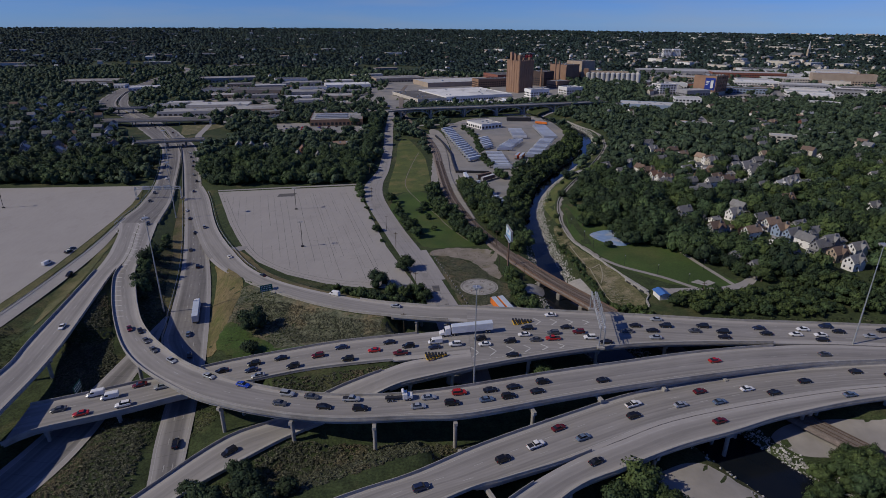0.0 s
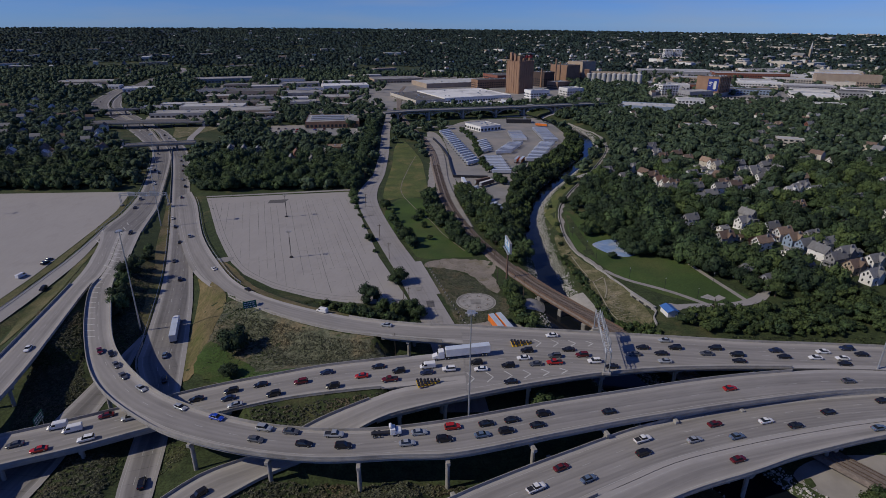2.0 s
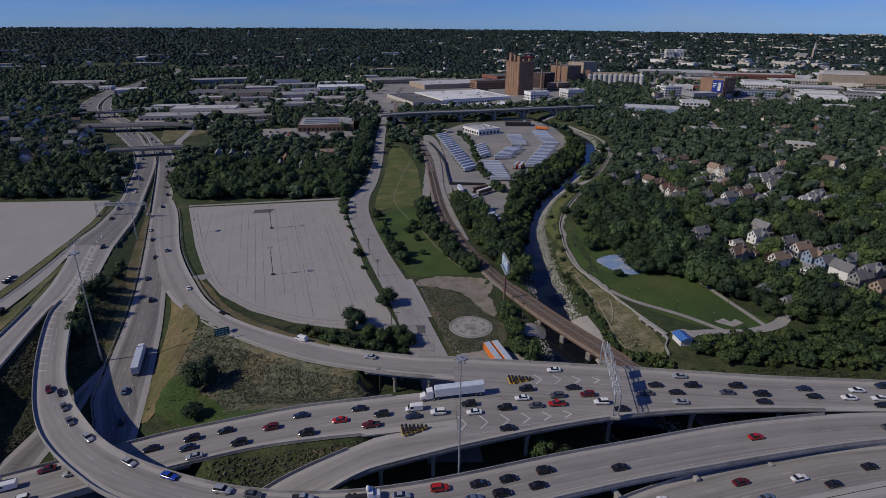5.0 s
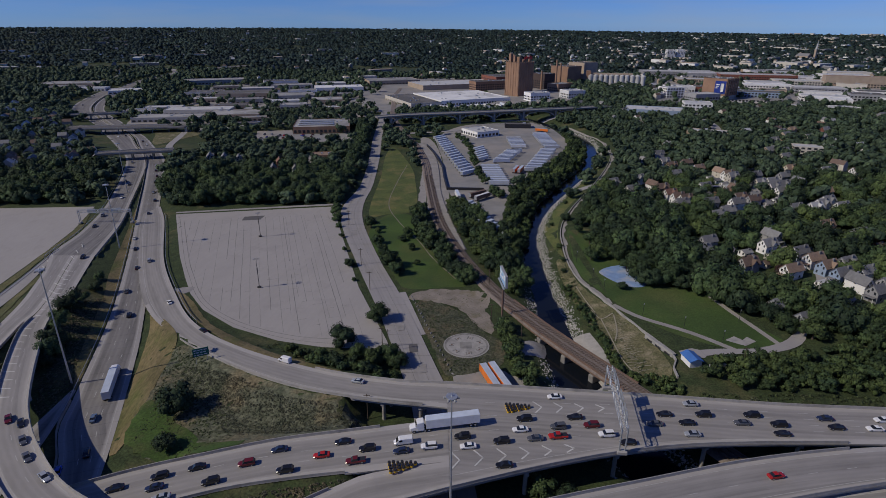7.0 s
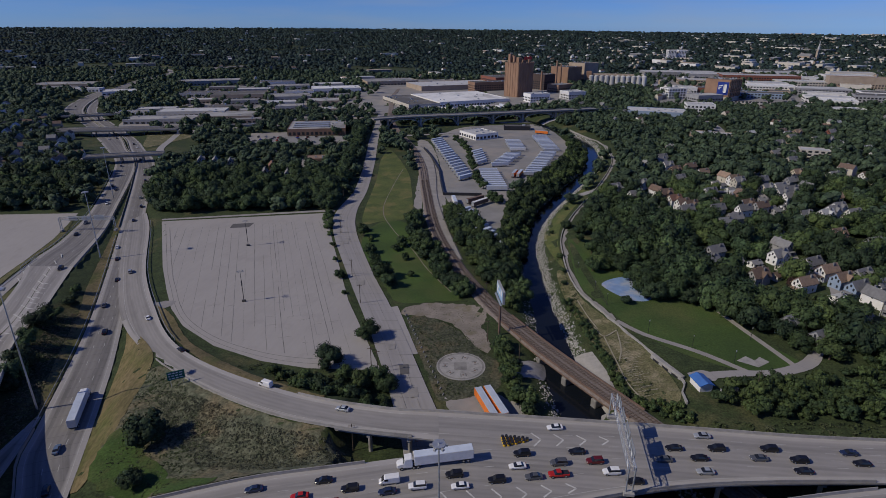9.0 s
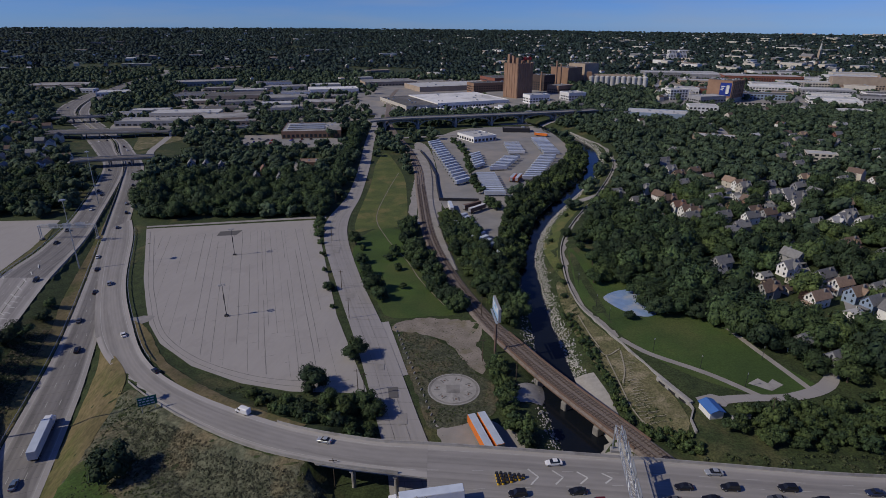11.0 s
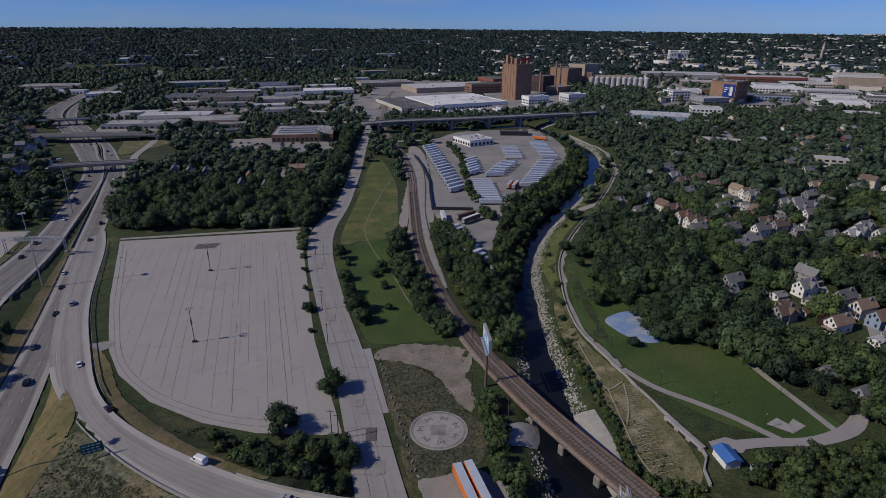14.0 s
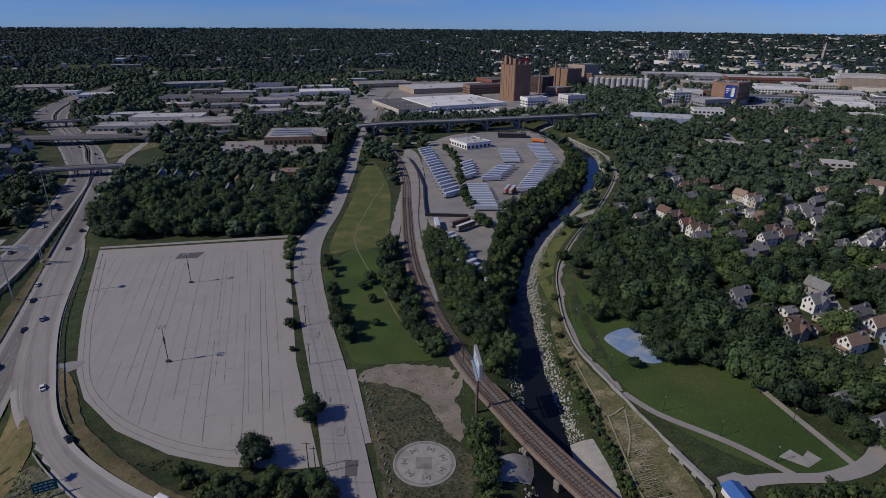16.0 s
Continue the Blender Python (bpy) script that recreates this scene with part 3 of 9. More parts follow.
gxx, gyy = np.meshgrid(GX, GY)
GH = ground_height(gxx, gyy)


def gz(x, y):
    """The height of the ground sheet."""
    i = int(np.clip(np.searchsorted(GX, x) - 1, 0, len(GX) - 2))
    j = int(np.clip(np.searchsorted(GY, y) - 1, 0, len(GY) - 2))
    a, b = (x - GX[i]) / (GX[i + 1] - GX[i]), (y - GY[j]) / (GY[j + 1] - GY[j])
    return float(GH[j, i] * (1 - a) * (1 - b) + GH[j, i + 1] * a * (1 - b) + GH[j + 1, i] * (1 - a) * b + GH[j + 1, i + 1] * a * b)


def gz_many(x, y):
    """The same for many places at once."""
    i = np.clip(np.searchsorted(GX, x) - 1, 0, len(GX) - 2)
    j = np.clip(np.searchsorted(GY, y) - 1, 0, len(GY) - 2)
    a, b = (x - GX[i]) / (GX[i + 1] - GX[i]), (y - GY[j]) / (GY[j + 1] - GY[j])
    return GH[j, i] * (1 - a) * (1 - b) + GH[j, i + 1] * a * (1 - b) + GH[j + 1, i] * (1 - a) * b + GH[j + 1, i + 1] * a * b


def make_ground():
    ny_, nx_ = GH.shape
    v = np.stack([gxx, gyy, GH], 2).reshape(-1, 3)
    keep = np.hypot(gxx, gyy) < 4860
    j, i = np.meshgrid(np.arange(ny_ - 1), np.arange(nx_ - 1), indexing="ij")
    ok = keep[:-1, :-1] & keep[1:, 1:] & keep[:-1, 1:] & keep[1:, :-1]
    a = (j * nx_ + i)[ok]
    faces = np.stack([a, a + 1, a + 1 + nx_, a + nx_], 1)
    used = np.zeros(len(v), bool)
    used[faces.ravel()] = True
    remap = np.cumsum(used) - 1
    ob = add_mesh("ground", v[used], remap[faces], M["grass"], smooth=True)
    tagged(ob, "rough green grass ground of a river valley", "ground", kind="structure")


make_ground()


def inside(x, y, poly):
    res = np.zeros(np.shape(x), bool)
    n = len(poly)
    for i in range(n):
        x0, y0, x1, y1 = poly[i][0], poly[i][1], poly[(i + 1) % n][0], poly[(i + 1) % n][1]
        if y0 != y1:
            res ^= ((y0 > y) != (y1 > y)) & (x < (x1 - x0) * (y - y0) / (y1 - y0) + x0)
    return res


def closed_spline(pts, step):
    p = [tuple(q) for q in pts]
    s = spline([p[-1]] + p + [p[0], p[1]], step)
    i0 = int(np.argmin(np.hypot(s[: len(s) // 2, 0] - p[0][0], s[: len(s) // 2, 1] - p[0][1])))
    i1 = len(s) // 2 + int(np.argmin(np.hypot(s[len(s) // 2:, 0] - p[0][0], s[len(s) // 2:, 1] - p[0][1])))
    return s[i0:i1]


def patch(name, outline, material, lift=0.06, grid=6.0, soft=True, level=None, angle=0.0, label="", category="ground", kind="structure", ragged=0.0):
    """A draped piece of ground inside an outline."""
    from mathutils import geometry
    o = closed_spline(outline, max(2.0, grid / 2)) if soft else np.array(outline, float)
    if not soft:
        o = np.vstack([np.linspace(o[i], o[(i + 1) % len(o)], max(2, int(np.linalg.norm(o[(i + 1) % len(o)] - o[i]) / (grid / 2))), endpoint=False) for i in range(len(o))])
    if ragged:
        rg = np.random.RandomState(len(o))
        o = o + rg.uniform(-ragged, ragged, o.shape)
    x0, y0, x1, y1 = o[:, 0].min(), o[:, 1].min(), o[:, 0].max(), o[:, 1].max()
    qx, qy = np.meshgrid(np.arange(x0 + grid / 2, x1, grid), np.arange(y0 + grid / 2, y1, grid))
    ok = inside(qx, qy, o)
    d, _ = nearest(qx[ok], qy[ok], o)
    pts = [Vector((a, b)) for a, b in o] + [Vector((a, b)) for a, b, e in zip(qx[ok], qy[ok], d) if e > grid * 0.35]
    n = len(o)
    vs, _, fs, *_ = geometry.delaunay_2d_cdt(pts, [(i, (i + 1) % n) for i in range(n)], [list(range(n))], 1, 0.001)
    ca, sa = math.cos(radians(angle)), math.sin(radians(angle))
    v = [(p.x, p.y, (gz(p.x, p.y) if level is None else level) + lift) for p in vs]
    uv = [(p.x * ca + p.y * sa, -p.x * sa + p.y * ca) for p in vs]
    ob = add_mesh(name, v, [tuple(f) for f in fs], material, uvs=uv, smooth=True)
    return tagged(ob, label, category, kind=kind)


LOT = [(-166, 416), (-62, 434), (-54, 400), (-28, 303), (-8, 247), (-14, 246), (-35, 247), (-54, 252), (-76, 263), (-95, 279), (-107, 295), (-118, 315), (-132, 342)]
LOT_WEST = [(-230, 433), (-216, 385), (-210, 349), (-205, 308), (-201, 274), (-199, 240), (-199, 215), (-260, 190), (-480, 190), (-480, 424), (-338, 426)]


def make_patches():
    patch("parking_lot", LOT, M["lot"], 0.12, 8, False, None, -12, "empty pale concrete parking lot with worn tar joints", "parking lot")
    patch("parking_lot", LOT_WEST, M["lot"], 0.12, 10, False, None, 10, "empty pale concrete overflow parking lot", "parking lot")
    patch("lawn", [(86, 300), (83.5, 318), (86, 345), (92, 380), (104, 372), (112, 345), (118, 320), (138, 286), (143, 262), (149, 244), (128, 240), (108, 252), (95, 272)], M["lawn"], 0.08, 6, True, None, 0, "mown green park lawn", "lawn")
    patch("lawn", [(-37, 440), (-34, 412), (-24, 416), (-5, 428), (-7, 500), (-14, 560), (-34, 640), (-40, 600), (-37, 520)], M["meadow"], 0.1, 6, True, None, 0, "yellow-green mown meadow strip", "lawn")
    patch("field", [(-31, 375), (-12, 318), (-4, 301), (14, 302), (26, 306), (18, 335), (4, 375), (-4, 412), (-24, 414)], M["lawn"], 0.08, 6, True, None, 0, "dark green rough field with a trodden path", "field")
    patch("dirt_clearing", [(0, 297), (12, 300), (28, 298), (36, 290), (33, 278), (36, 262), (32, 258), (26, 268), (22, 278), (10, 287), (-2, 289)], M["dirt"], 0.1, 4, True, None, 0, "bare pinkish dirt clearing", "dirt", ragged=0.8)
    patch("scrub_field", [(1, 286), (12, 285), (22, 276), (26, 268), (31, 258), (37, 250), (36, 236), (26, 230), (14, 228), (11, 240), (5, 262)], M["scrub"], 0.12, 4, True, None, 0, "weedy scrub ground round a concrete circle", "ground", ragged=0.5)
    patch("gravel_pad", [(16, 229), (24, 231), (34, 231), (43, 224), (44, 214), (20, 214)], M["gravel"], 0.1, 4, False, None, 0, "pale gravel pad beside the trailers", "gravel", ragged=0.5)
    patch("trailer_yard", [(12, 696), (43, 777), (100, 800), (146, 797), (156, 700), (150, 655), (129, 591), (76, 495), (58, 428), (47, 372), (36, 420), (20, 470), (16, 580)], M["yard"], 0.12, 10, True, None, 0, "grey gravel and asphalt trailer yard", "yard")
    patch("straw_verge", [(-117, 277), (-95, 253), (-90.5, 225), (-87, 206), (-87, 190), (-90.5, 191), (-95.8, 206), (-103.4, 236), (-111.2, 262)], M["straw"], 0.2, 2.5, True, None, 0, "dry straw-coloured mown gore between the lanes", "verge")
    patch("straw_verge", [(-119, 224), (-143, 296), (-193, 421), (-201, 433), (-178, 372), (-158, 318), (-146, 290), (-128, 240)], M["straw"], 0.28, 3, True, None, 0, "dry straw-coloured median verge", "verge")
    patch("straw_verge", [(-180, 240), (-182, 262), (-191.5, 318), (-189.5, 318), (-174.5, 262), (-166, 222), (-166, 205)], M["dry_verge"], 0.28, 3, True, None, 0, "dry grass verge beside the ramp", "verge")
    patch("straw_verge", [(-227, 424), (-214, 378), (-209, 346), (-204, 308), (-200, 274), (-198.3, 240), (-198, 190), (-191, 190), (-190.6, 222), (-194, 260), (-197.6, 298), (-202, 330), (-205, 350), (-211, 386)], M["dry_verge"], 0.26, 3, False, None, 0, "dry olive verge between overflow lot and frontage road", "verge", ragged=0.3)
    patch("bank", [(81, 330), (80, 310), (83, 292), (90, 272), (96, 250), (98, 232), (94, 222), (86, 222), (80, 245), (75, 280), (74, 310), (76, 335)], M["bank_grass"], 0.22, 3, True, None, 0, "dry eroded grass bank below the flood wall", "bank")
    patch("bank", [(80, 336), (84, 372), (96, 414), (125, 474), (156, 545), (176, 604), (185, 665), (180, 680), (166, 610), (140, 535), (112, 478), (88, 425), (78, 380)], M["meadow"], 0.12, 5, True, None, 0, "grassy river bank below the flood wall", "bank")
    patch("lush_verge", [(-86, 193), (-88, 214), (-76, 204), (-60, 192), (-46, 187), (-62, 182)], M["lush"], 0.34, 3, True, None, 0, "lush green grass at the foot of the embankment", "verge", ragged=0.6)
    patch("straw_verge", [(-116, 297), (-95, 269), (-71, 245), (-46, 229), (-30, 223), (-23, 222), (-33, 228), (-51, 238), (-70, 252), (-88, 267), (-105, 290)], M["straw"], 0.24, 3, True, None, 0, "dry straw-coloured verge between ramp and parking lot", "verge", ragged=0.3)
    patch("dirt_slope", [(-286, 656), (-272, 690), (-264, 722), (-294, 738), (-322, 730), (-312, 700), (-300, 668)], M["bank_grass"], 0.3, 6, True, None, 0, "bare brown slope beside the freeway", "slope")
    patch("city_ground", [(345, 900), (430, 872), (560, 880), (760, 1000), (920, 1150), (1010, 1400), (760, 1440), (520, 1380), (430, 1180), (372, 1000)], M["yard"], 0.5, 18, True, None, 0, "grey paved yards and parking lots of the business district", "ground")
    patch("brewery_yard", [(-108, 950), (-30, 905), (120, 950), (300, 985), (330, 1060), (250, 1240), (140, 1390), (-85, 1410)], M["yard"], 0.45, 18, True, None, 0, "grey paved yards round the warehouses and brewery", "ground")
    patch("valley_ground", [(-378, 772), (-310, 770), (-230, 792), (-170, 832), (-90, 850), (-110, 940), (-200, 965), (-330, 935), (-400, 860)], M["yard"], 0.4, 12, True, None, 0, "pale paved yards of the valley workshops", "ground")
    patch("freight_yard", [(-230, 1262), (-90, 1270), (-60, 1340), (-60, 1420), (-190, 1425), (-225, 1340)], M["yard"], 0.45, 14, True, None, 0, "grey paved freight yard full of trailers", "yard")
    patch("valley_ground", [(-350, 945), (-200, 970), (-130, 960), (-110, 1100), (-130, 1240), (-300, 1310), (-430, 1240), (-440, 1080)], M["yard"], 0.4, 16, True, None, 0, "grey paved yards between the valley workshops", "ground", ragged=4)
    patch("access_lane", [(-168, 421), (-66, 440.5), (-58, 441), (-57, 437), (-66, 436.5), (-167, 418.2)], M["street"], 0.16, 4, False, None, 0, "narrow pale lane along the lot edge", "road")
    patch("driveway", [(-10, 296), (-4.5, 297), (6, 257), (1.8, 256)], M["street"], 0.2, 3, False, None, 0, "pale concrete apron beside the service street", "driveway")
    patch("railway_apron", [(-8, 690), (-2, 600), (-3, 500), (-1, 432), (15, 432), (20, 470), (17, 550), (11, 640), (2, 690)], M["gravel"], 0.08, 6, True, None, 0, "pale gravel apron beside the railway", "gravel", ragged=0.6)
    patch("embankment", [(-86, 195), (-90, 225), (-90, 245), (-66, 229), (-40, 213), (-16, 203), (-14, 191), (-40, 187), (-62, 181)], M["scrub"], 0.24, 3, True, None, 0, "brushy embankment of dry and green weeds", "embankment", ragged=0.6)


make_patches()


# ---- roads and bridges ----
PARAPET = [(-0.2, 0.0), (0.2, 0.0), (0.14, 0.35), (0.1, 0.95), (-0.1, 0.95), (-0.14, 0.35)]


def lane_lines(road, parent, shares, a=0, b=None, lift=0.035):
    chunks = []
    for f, kind in shares:
        chunks.append(dashes(road, f, lift, 0.18, 3.0, 9.0 if kind == "dash" else 0, a, b))
    v, f = joined(chunks)
    return add_mesh("lane_marking", v, f, M["lane_paint"], parent)


def bridge(name, label, road, a, b, parent, depth=1.7, inset=0.9, pier_every=30.0, pier_from=0.0, skip=()):
    """Slab edge, girders, piers and caps under a stretch of road."""
    l, r = road.l[a:b], road.r[a:b]
    n = len(l)
    d = (r - l) / np.linalg.norm((r - l)[:, :2], axis=1, keepdims=True)
    d[:, 2] = 0
    up = np.array([0, 0, 1.0])
    rows = [l, l - 0.45 * up, l + d * inset - 0.5 * up, l + d * inset - depth * up, r - d * inset - depth * up, r - d * inset - 0.5 * up, r - 0.45 * up, r]
    rows[0] = l - 0.02 * up
    rows[-1] = r - 0.02 * up
    v = np.stack(rows, 1).reshape(-1, 3)
    k = len(rows)
    f = [(i * k + j, i * k + j + 1, (i + 1) * k + j + 1, (i + 1) * k + j) for i in range(n - 1) for j in range(k - 1)]
    f += [tuple(range(k)), tuple(range((n - 1) * k, n * k))[::-1]]
    add_mesh("girder", v, f, M["concrete"], parent)
    s = road.s[a:b]
    at = s[0] + pier_from
    while at < s[-1] - 6:
        i = a + int(np.searchsorted(s, at))
        at += pier_every
        c, dr_ = road.c[i], road.dir[i]
        nor = np.array([-dr_[1], dr_[0]])
        w = road.half[i]
        base = min(gz(*c[:2]), c[2] - 4)
        if any(np.hypot(c[0] - q[0], c[1] - q[1]) < q[2] for q in skip):
            continue
        bm = bmesh.new()
        ang = math.atan2(nor[1], nor[0])
        mt = Matrix.Translation((c[0], c[1], 0)) @ Matrix.Rotation(ang, 4, "Z")
        box(-w + 1.2, -0.6, c[2] - depth - 1.1, w - 1.2, 0.6, c[2] - depth + 0.05, bm, 0.1)
        bm.transform(mt)
        part("pier_cap", bm, M["concrete"], parent)
        cols = 2 if w > 5 else 1
        if w > 11:
            cols = 3
        for j in range(cols):
            off = 0 if cols == 1 else (-w + 2.6) + j * (2 * w - 5.2) / (cols - 1)
            x, y = c[0] + nor[0] * off, c[1] + nor[1] * off
            g = min(gz(x, y), base) - 0.6
            part("pier_column", rod((x, y, g), (x, y, c[2] - depth - 1.0), 0.62, n=12), M["concrete"], parent)


def road_thing(key, name, label, material, shares, parapets=(), spans=(), cols=6, joins=None):
    road = ROADS[key]
    e = thing(name, label, "road", kind="structure")
    road.surface("pavement", material, e, 0.02, cols, joins)
    if shares:
        lane_lines(road, e, shares)
    for f, a, b in parapets:
        q = road.line(0.0 if f == 0 else 1.0, 0.0, a, b)
        q[:, :2] += across(q) * (-0.22 if f == 0 else 0.22)
        swept("parapet", q, PARAPET, M["concrete"], e)
    for a, b, kw in spans:
        bridge(name, label, road, a, b, e, **kw)
    return e


def idx(key, x=None, y=None):
    c = ROADS[key].c
    return int(np.argmin(abs(c[:, 0] - x))) if x is not None else int(np.argmin(abs(c[:, 1] - y)))


def make_roads():
    road_thing("mainline", "freeway_mainline", "grey concrete freeway mainline crowded with queued traffic", M["deck"], [(0.1, "solid"), (0.38, "dash"), (0.62, "dash"), (0.88, "solid")],
               [(0, 0, idx("mainline", x=-3)), (1, 0, idx("mainline", x=-12))],
               [(0, idx("mainline", x=-58), dict(pier_every=21.0, pier_from=5.0, skip=((-85, 160, 9),)))], 6)
    me = ROADS["mainline_east"]
    road_thing("mainline_east", "freeway_viaduct", "wide grey concrete freeway viaduct with queued traffic", M["deck"], [(0.05, "solid"), (0.22, "dash"), (0.38, "dash"), (0.54, "dash"), (0.7, "dash"), (0.9, "solid")],
               [(0, 0, None), (1, 0, idx("mainline_east", x=132))], [(0, idx("mainline_east", x=300), dict(pier_every=28.0, pier_from=18.0))], 10)
    b = idx("ramp_low", x=-16)
    road_thing("ramp_low", "exit_ramp", "grey concrete exit ramp dipping under the flyover", M["deck"], [(0.12, "solid"), (0.86, "solid")], [(0, 0, idx("ramp_low", x=-12)), (1, 0, None)], [(b, None, dict(pier_every=16.0, pier_from=6.0))], 4)
    m = ROADS["mainline"]
    a = idx("mainline", x=-16)
    bridge("freeway_mainline", "", m, a, None, bpy.data.objects["freeway_mainline"], pier_every=14.0, pier_from=8.0)
    a = idx("loop", y=244)
    lo = ROADS["loop"]
    road_thing("loop", "flyover_ramp", "long curving concrete flyover ramp on round piers", M["deck"], [(0.12, "solid"), (0.5, "dash"), (0.84, "solid")], [(0, idx("loop", y=262), idx("loop", x=128)), (1, idx("loop", y=264), None)],
               [(a, None, dict(pier_every=24.0, pier_from=8.0, skip=((-84, 158, 16), (-33, 145, 8))))], 5)
    road_thing("eastbound", "freeway_eastbound", "grey concrete eastbound freeway with moving cars", M["deck"], [(0.1, "solid"), (0.38, "dash"), (0.65, "dash"), (0.9, "solid")],
               [(0, 0, None), (1, 0, idx("eastbound", x=36))], [(idx("eastbound", x=4), idx("eastbound", x=300), dict(pier_every=30.0, pier_from=10.0))], 6)
    road_thing("on_ramp", "merging_ramp", "curving concrete on-ramp joining the eastbound freeway", M["deck"], [(0.15, "solid"), (0.85, "solid")],
               [(0, 0, idx("on_ramp", x=36)), (1, 0, None)], [(idx("on_ramp", x=22), None, dict(pier_every=30.0, pier_from=14.0))], 4)
    road_thing("northbound", "northbound_lanes", "pale concrete northbound freeway lanes", M["pavement"], [(0.1, "solid"), (0.4, "dash"), (0.66, "dash"), (0.9, "solid")], [], [], 6)
    road_thing("southbound", "southbound_lanes", "pale concrete southbound freeway lanes with chevron gore", M["pavement"], [(0.1, "solid"), (0.4, "dash"), (0.66, "dash"), (0.9, "solid")], [], [], 6)
    a = idx("ramp_east", x=-16)
    road_thing("ramp_east", "curving_ramp", "pale concrete ramp curving round the parking lot", M["deck"], [(0.14, "solid"), (0.82, "solid")], [(0, idx("ramp_east", x=-34), None), (1, idx("ramp_east", x=-92), idx("ramp_east", x=12))], [(a, None, dict(pier_every=15.0, pier_from=9.0))], 4, 292)
    road_thing("ramp_west", "west_ramp", "pale concrete ramp rising over the mainline", M["deck"], [(0.14, "solid"), (0.5, "dash"), (0.86, "solid")], [(0, 0, idx("ramp_west", y=262)), (1, 0, idx("ramp_west", y=262))], [(0, idx("ramp_west", y=198), dict(pier_every=24.0, pier_from=14.0, skip=((-138, 145, 16),)))], 4)
    road_thing("merge_low", "lower_ramp", "pale concrete ramp passing below the mainline", M["pavement"], [(0.12, "solid"), (0.88, "solid")], [], [], 4)
    road_thing("frontage", "frontage_road", "narrow grey frontage road beside the parking lot", M["pavement"], [(0.5, "dash")], [], [], 3)
    road_thing("service_street", "service_street", "wide cracked concrete service street", M["street"], [], [], [], 4)


make_roads()


# ---- river, flood wall, railway ----
def make_river():
    q = RIVER.copy()
    q[:, 2] = -3.45
    swept("river", q, [(10.5, 0), (5, 0), (0, 0), (-5, 0), (-10.5, 0)], M["water"], None, False)
    tagged(bpy.data.objects["river"], "dark narrow river between stone banks", "river", kind="structure")
    rg = np.random.RandomState(5)
    v, f = [], []
    for i in range(len(RIVER)):
        x, y = RIVER[i, :2]
        if y < 110 or y > 760:
            continue
        n_ = across(RIVER)[i]
        wide = np.interp(y, [100, 150, 230, 300, 420, 700], [9, 9, 8, 4.8, 5, 6])
        for side, cnt in ((-1, 0 if 214 < y < 260 else 62), (1, 34 if 272 < y < 296 or 205 < y < 240 else 8)):
            for _ in range(cnt):
                o = side * (wide + rg.triangular(-0.6, 0.9, 3.8))
                px, py = x + n_[0] * o + rg.uniform(-2.5, 2.5), y + n_[1] * o + rg.uniform(-2.5, 2.5)
                s = rg.triangular(0.16, 0.28, 0.72)
                c = np.array([[1, 0, -0.3], [-1, 0, -0.3], [0, 1, -0.3], [0, -1, -0.3], [0, 0, 0.8]]) * s * rg.uniform(0.7, 1.25, (5, 1)) + rg.uniform(-0.25, 0.25, (5, 3)) * s
                o0 = len(v)
                z = gz(px, py)
                v += [(px + a, py + b, z + d + 0.12) for a, b, d in c]
                f += [tuple(o0 + k for k in t) for t in ((0, 2, 4), (2, 1, 4), (1, 3, 4), (3, 0, 4))]
    ob = add_mesh("riprap", v, f, M["stone"])
    tagged(ob, "pale broken riprap stones along the river edge", "riprap", kind="stuff")


make_river()


def make_wall_and_paths():
    sel = (WALL[:, 1] > 221) & (WALL[:, 1] < 770) & (np.arange(len(WALL)) > 5)
    q = WALL[sel].copy()
    q[:, 2] = [gz(a + 1.5, b) for a, b in q[:, :2]]
    ob = swept("flood_wall", q, [(-0.3, -3), (0.3, -3), (0.25, 0.75), (-0.25, 0.75)], M["concrete"])
    tagged(ob, "low pale concrete flood wall along the river park", "wall", kind="structure")
    p = q[q[:, 1] > 276].copy()
    p[:, :2] -= across(p) * 2.6
    ob = swept("footpath", p, [(1.7, 0.12), (-1.7, 0.12)], M["gravel"], None, False)
    tagged(ob, "pale paved riverside footpath", "path", kind="structure")
    for pts, w, lab in (([(90, 278), (95, 270), (100, 264.5), (115, 252.5), (127, 239)], 1.3, "pale paved path across the park lawn"),
                        ([(137.5, 286), (140, 272), (143, 258), (146.5, 241)], 1.2, "pale straight walk along the lawn edge")):
        s = spline([(a, b, 0) for a, b in pts], 3)
        s[:, 2] = [gz(a, b) + 0.16 for a, b in s[:, :2]]
        ob = swept("footpath", s, [(w, 0), (-w, 0)], M["gravel"], None, False)
        tagged(ob, lab, "path", kind="structure")
    r = Road([(104, 238.5, 0), (120, 240.5, 0), (136, 241, 0), (152, 248, 0), (164, 262, 0)], [(104, 234, 0), (121, 236.6, 0), (140, 237.6, 0), (156, 244.6, 0), (167, 260, 0)])
    for e in (r.l, r.r, r.c):
        e[:, 2] = [gz(a, b) for a, b in e[:, :2]]
    tagged(r.surface("park_drive", M["street"], None, 0.2, 3), "pale paved drive at the end of the park", "road", kind="structure")
    # trodden path in the field
    s = spline([(-17, 560, 0), (-22, 500, 0), (-24, 440, 0), (-14, 400, 0), (0, 365, 0), (8, 340, 0), (20, 312, 0)], 4)
    s[:, 2] = [gz(a, b) + 0.16 for a, b in s[:, :2]]
    tagged(swept("trodden_path", s, [(0.25, 0), (-0.25, 0)], M["dirt"], None, False), "trodden dirt path through the grass", "path", kind="structure")


make_wall_and_paths()


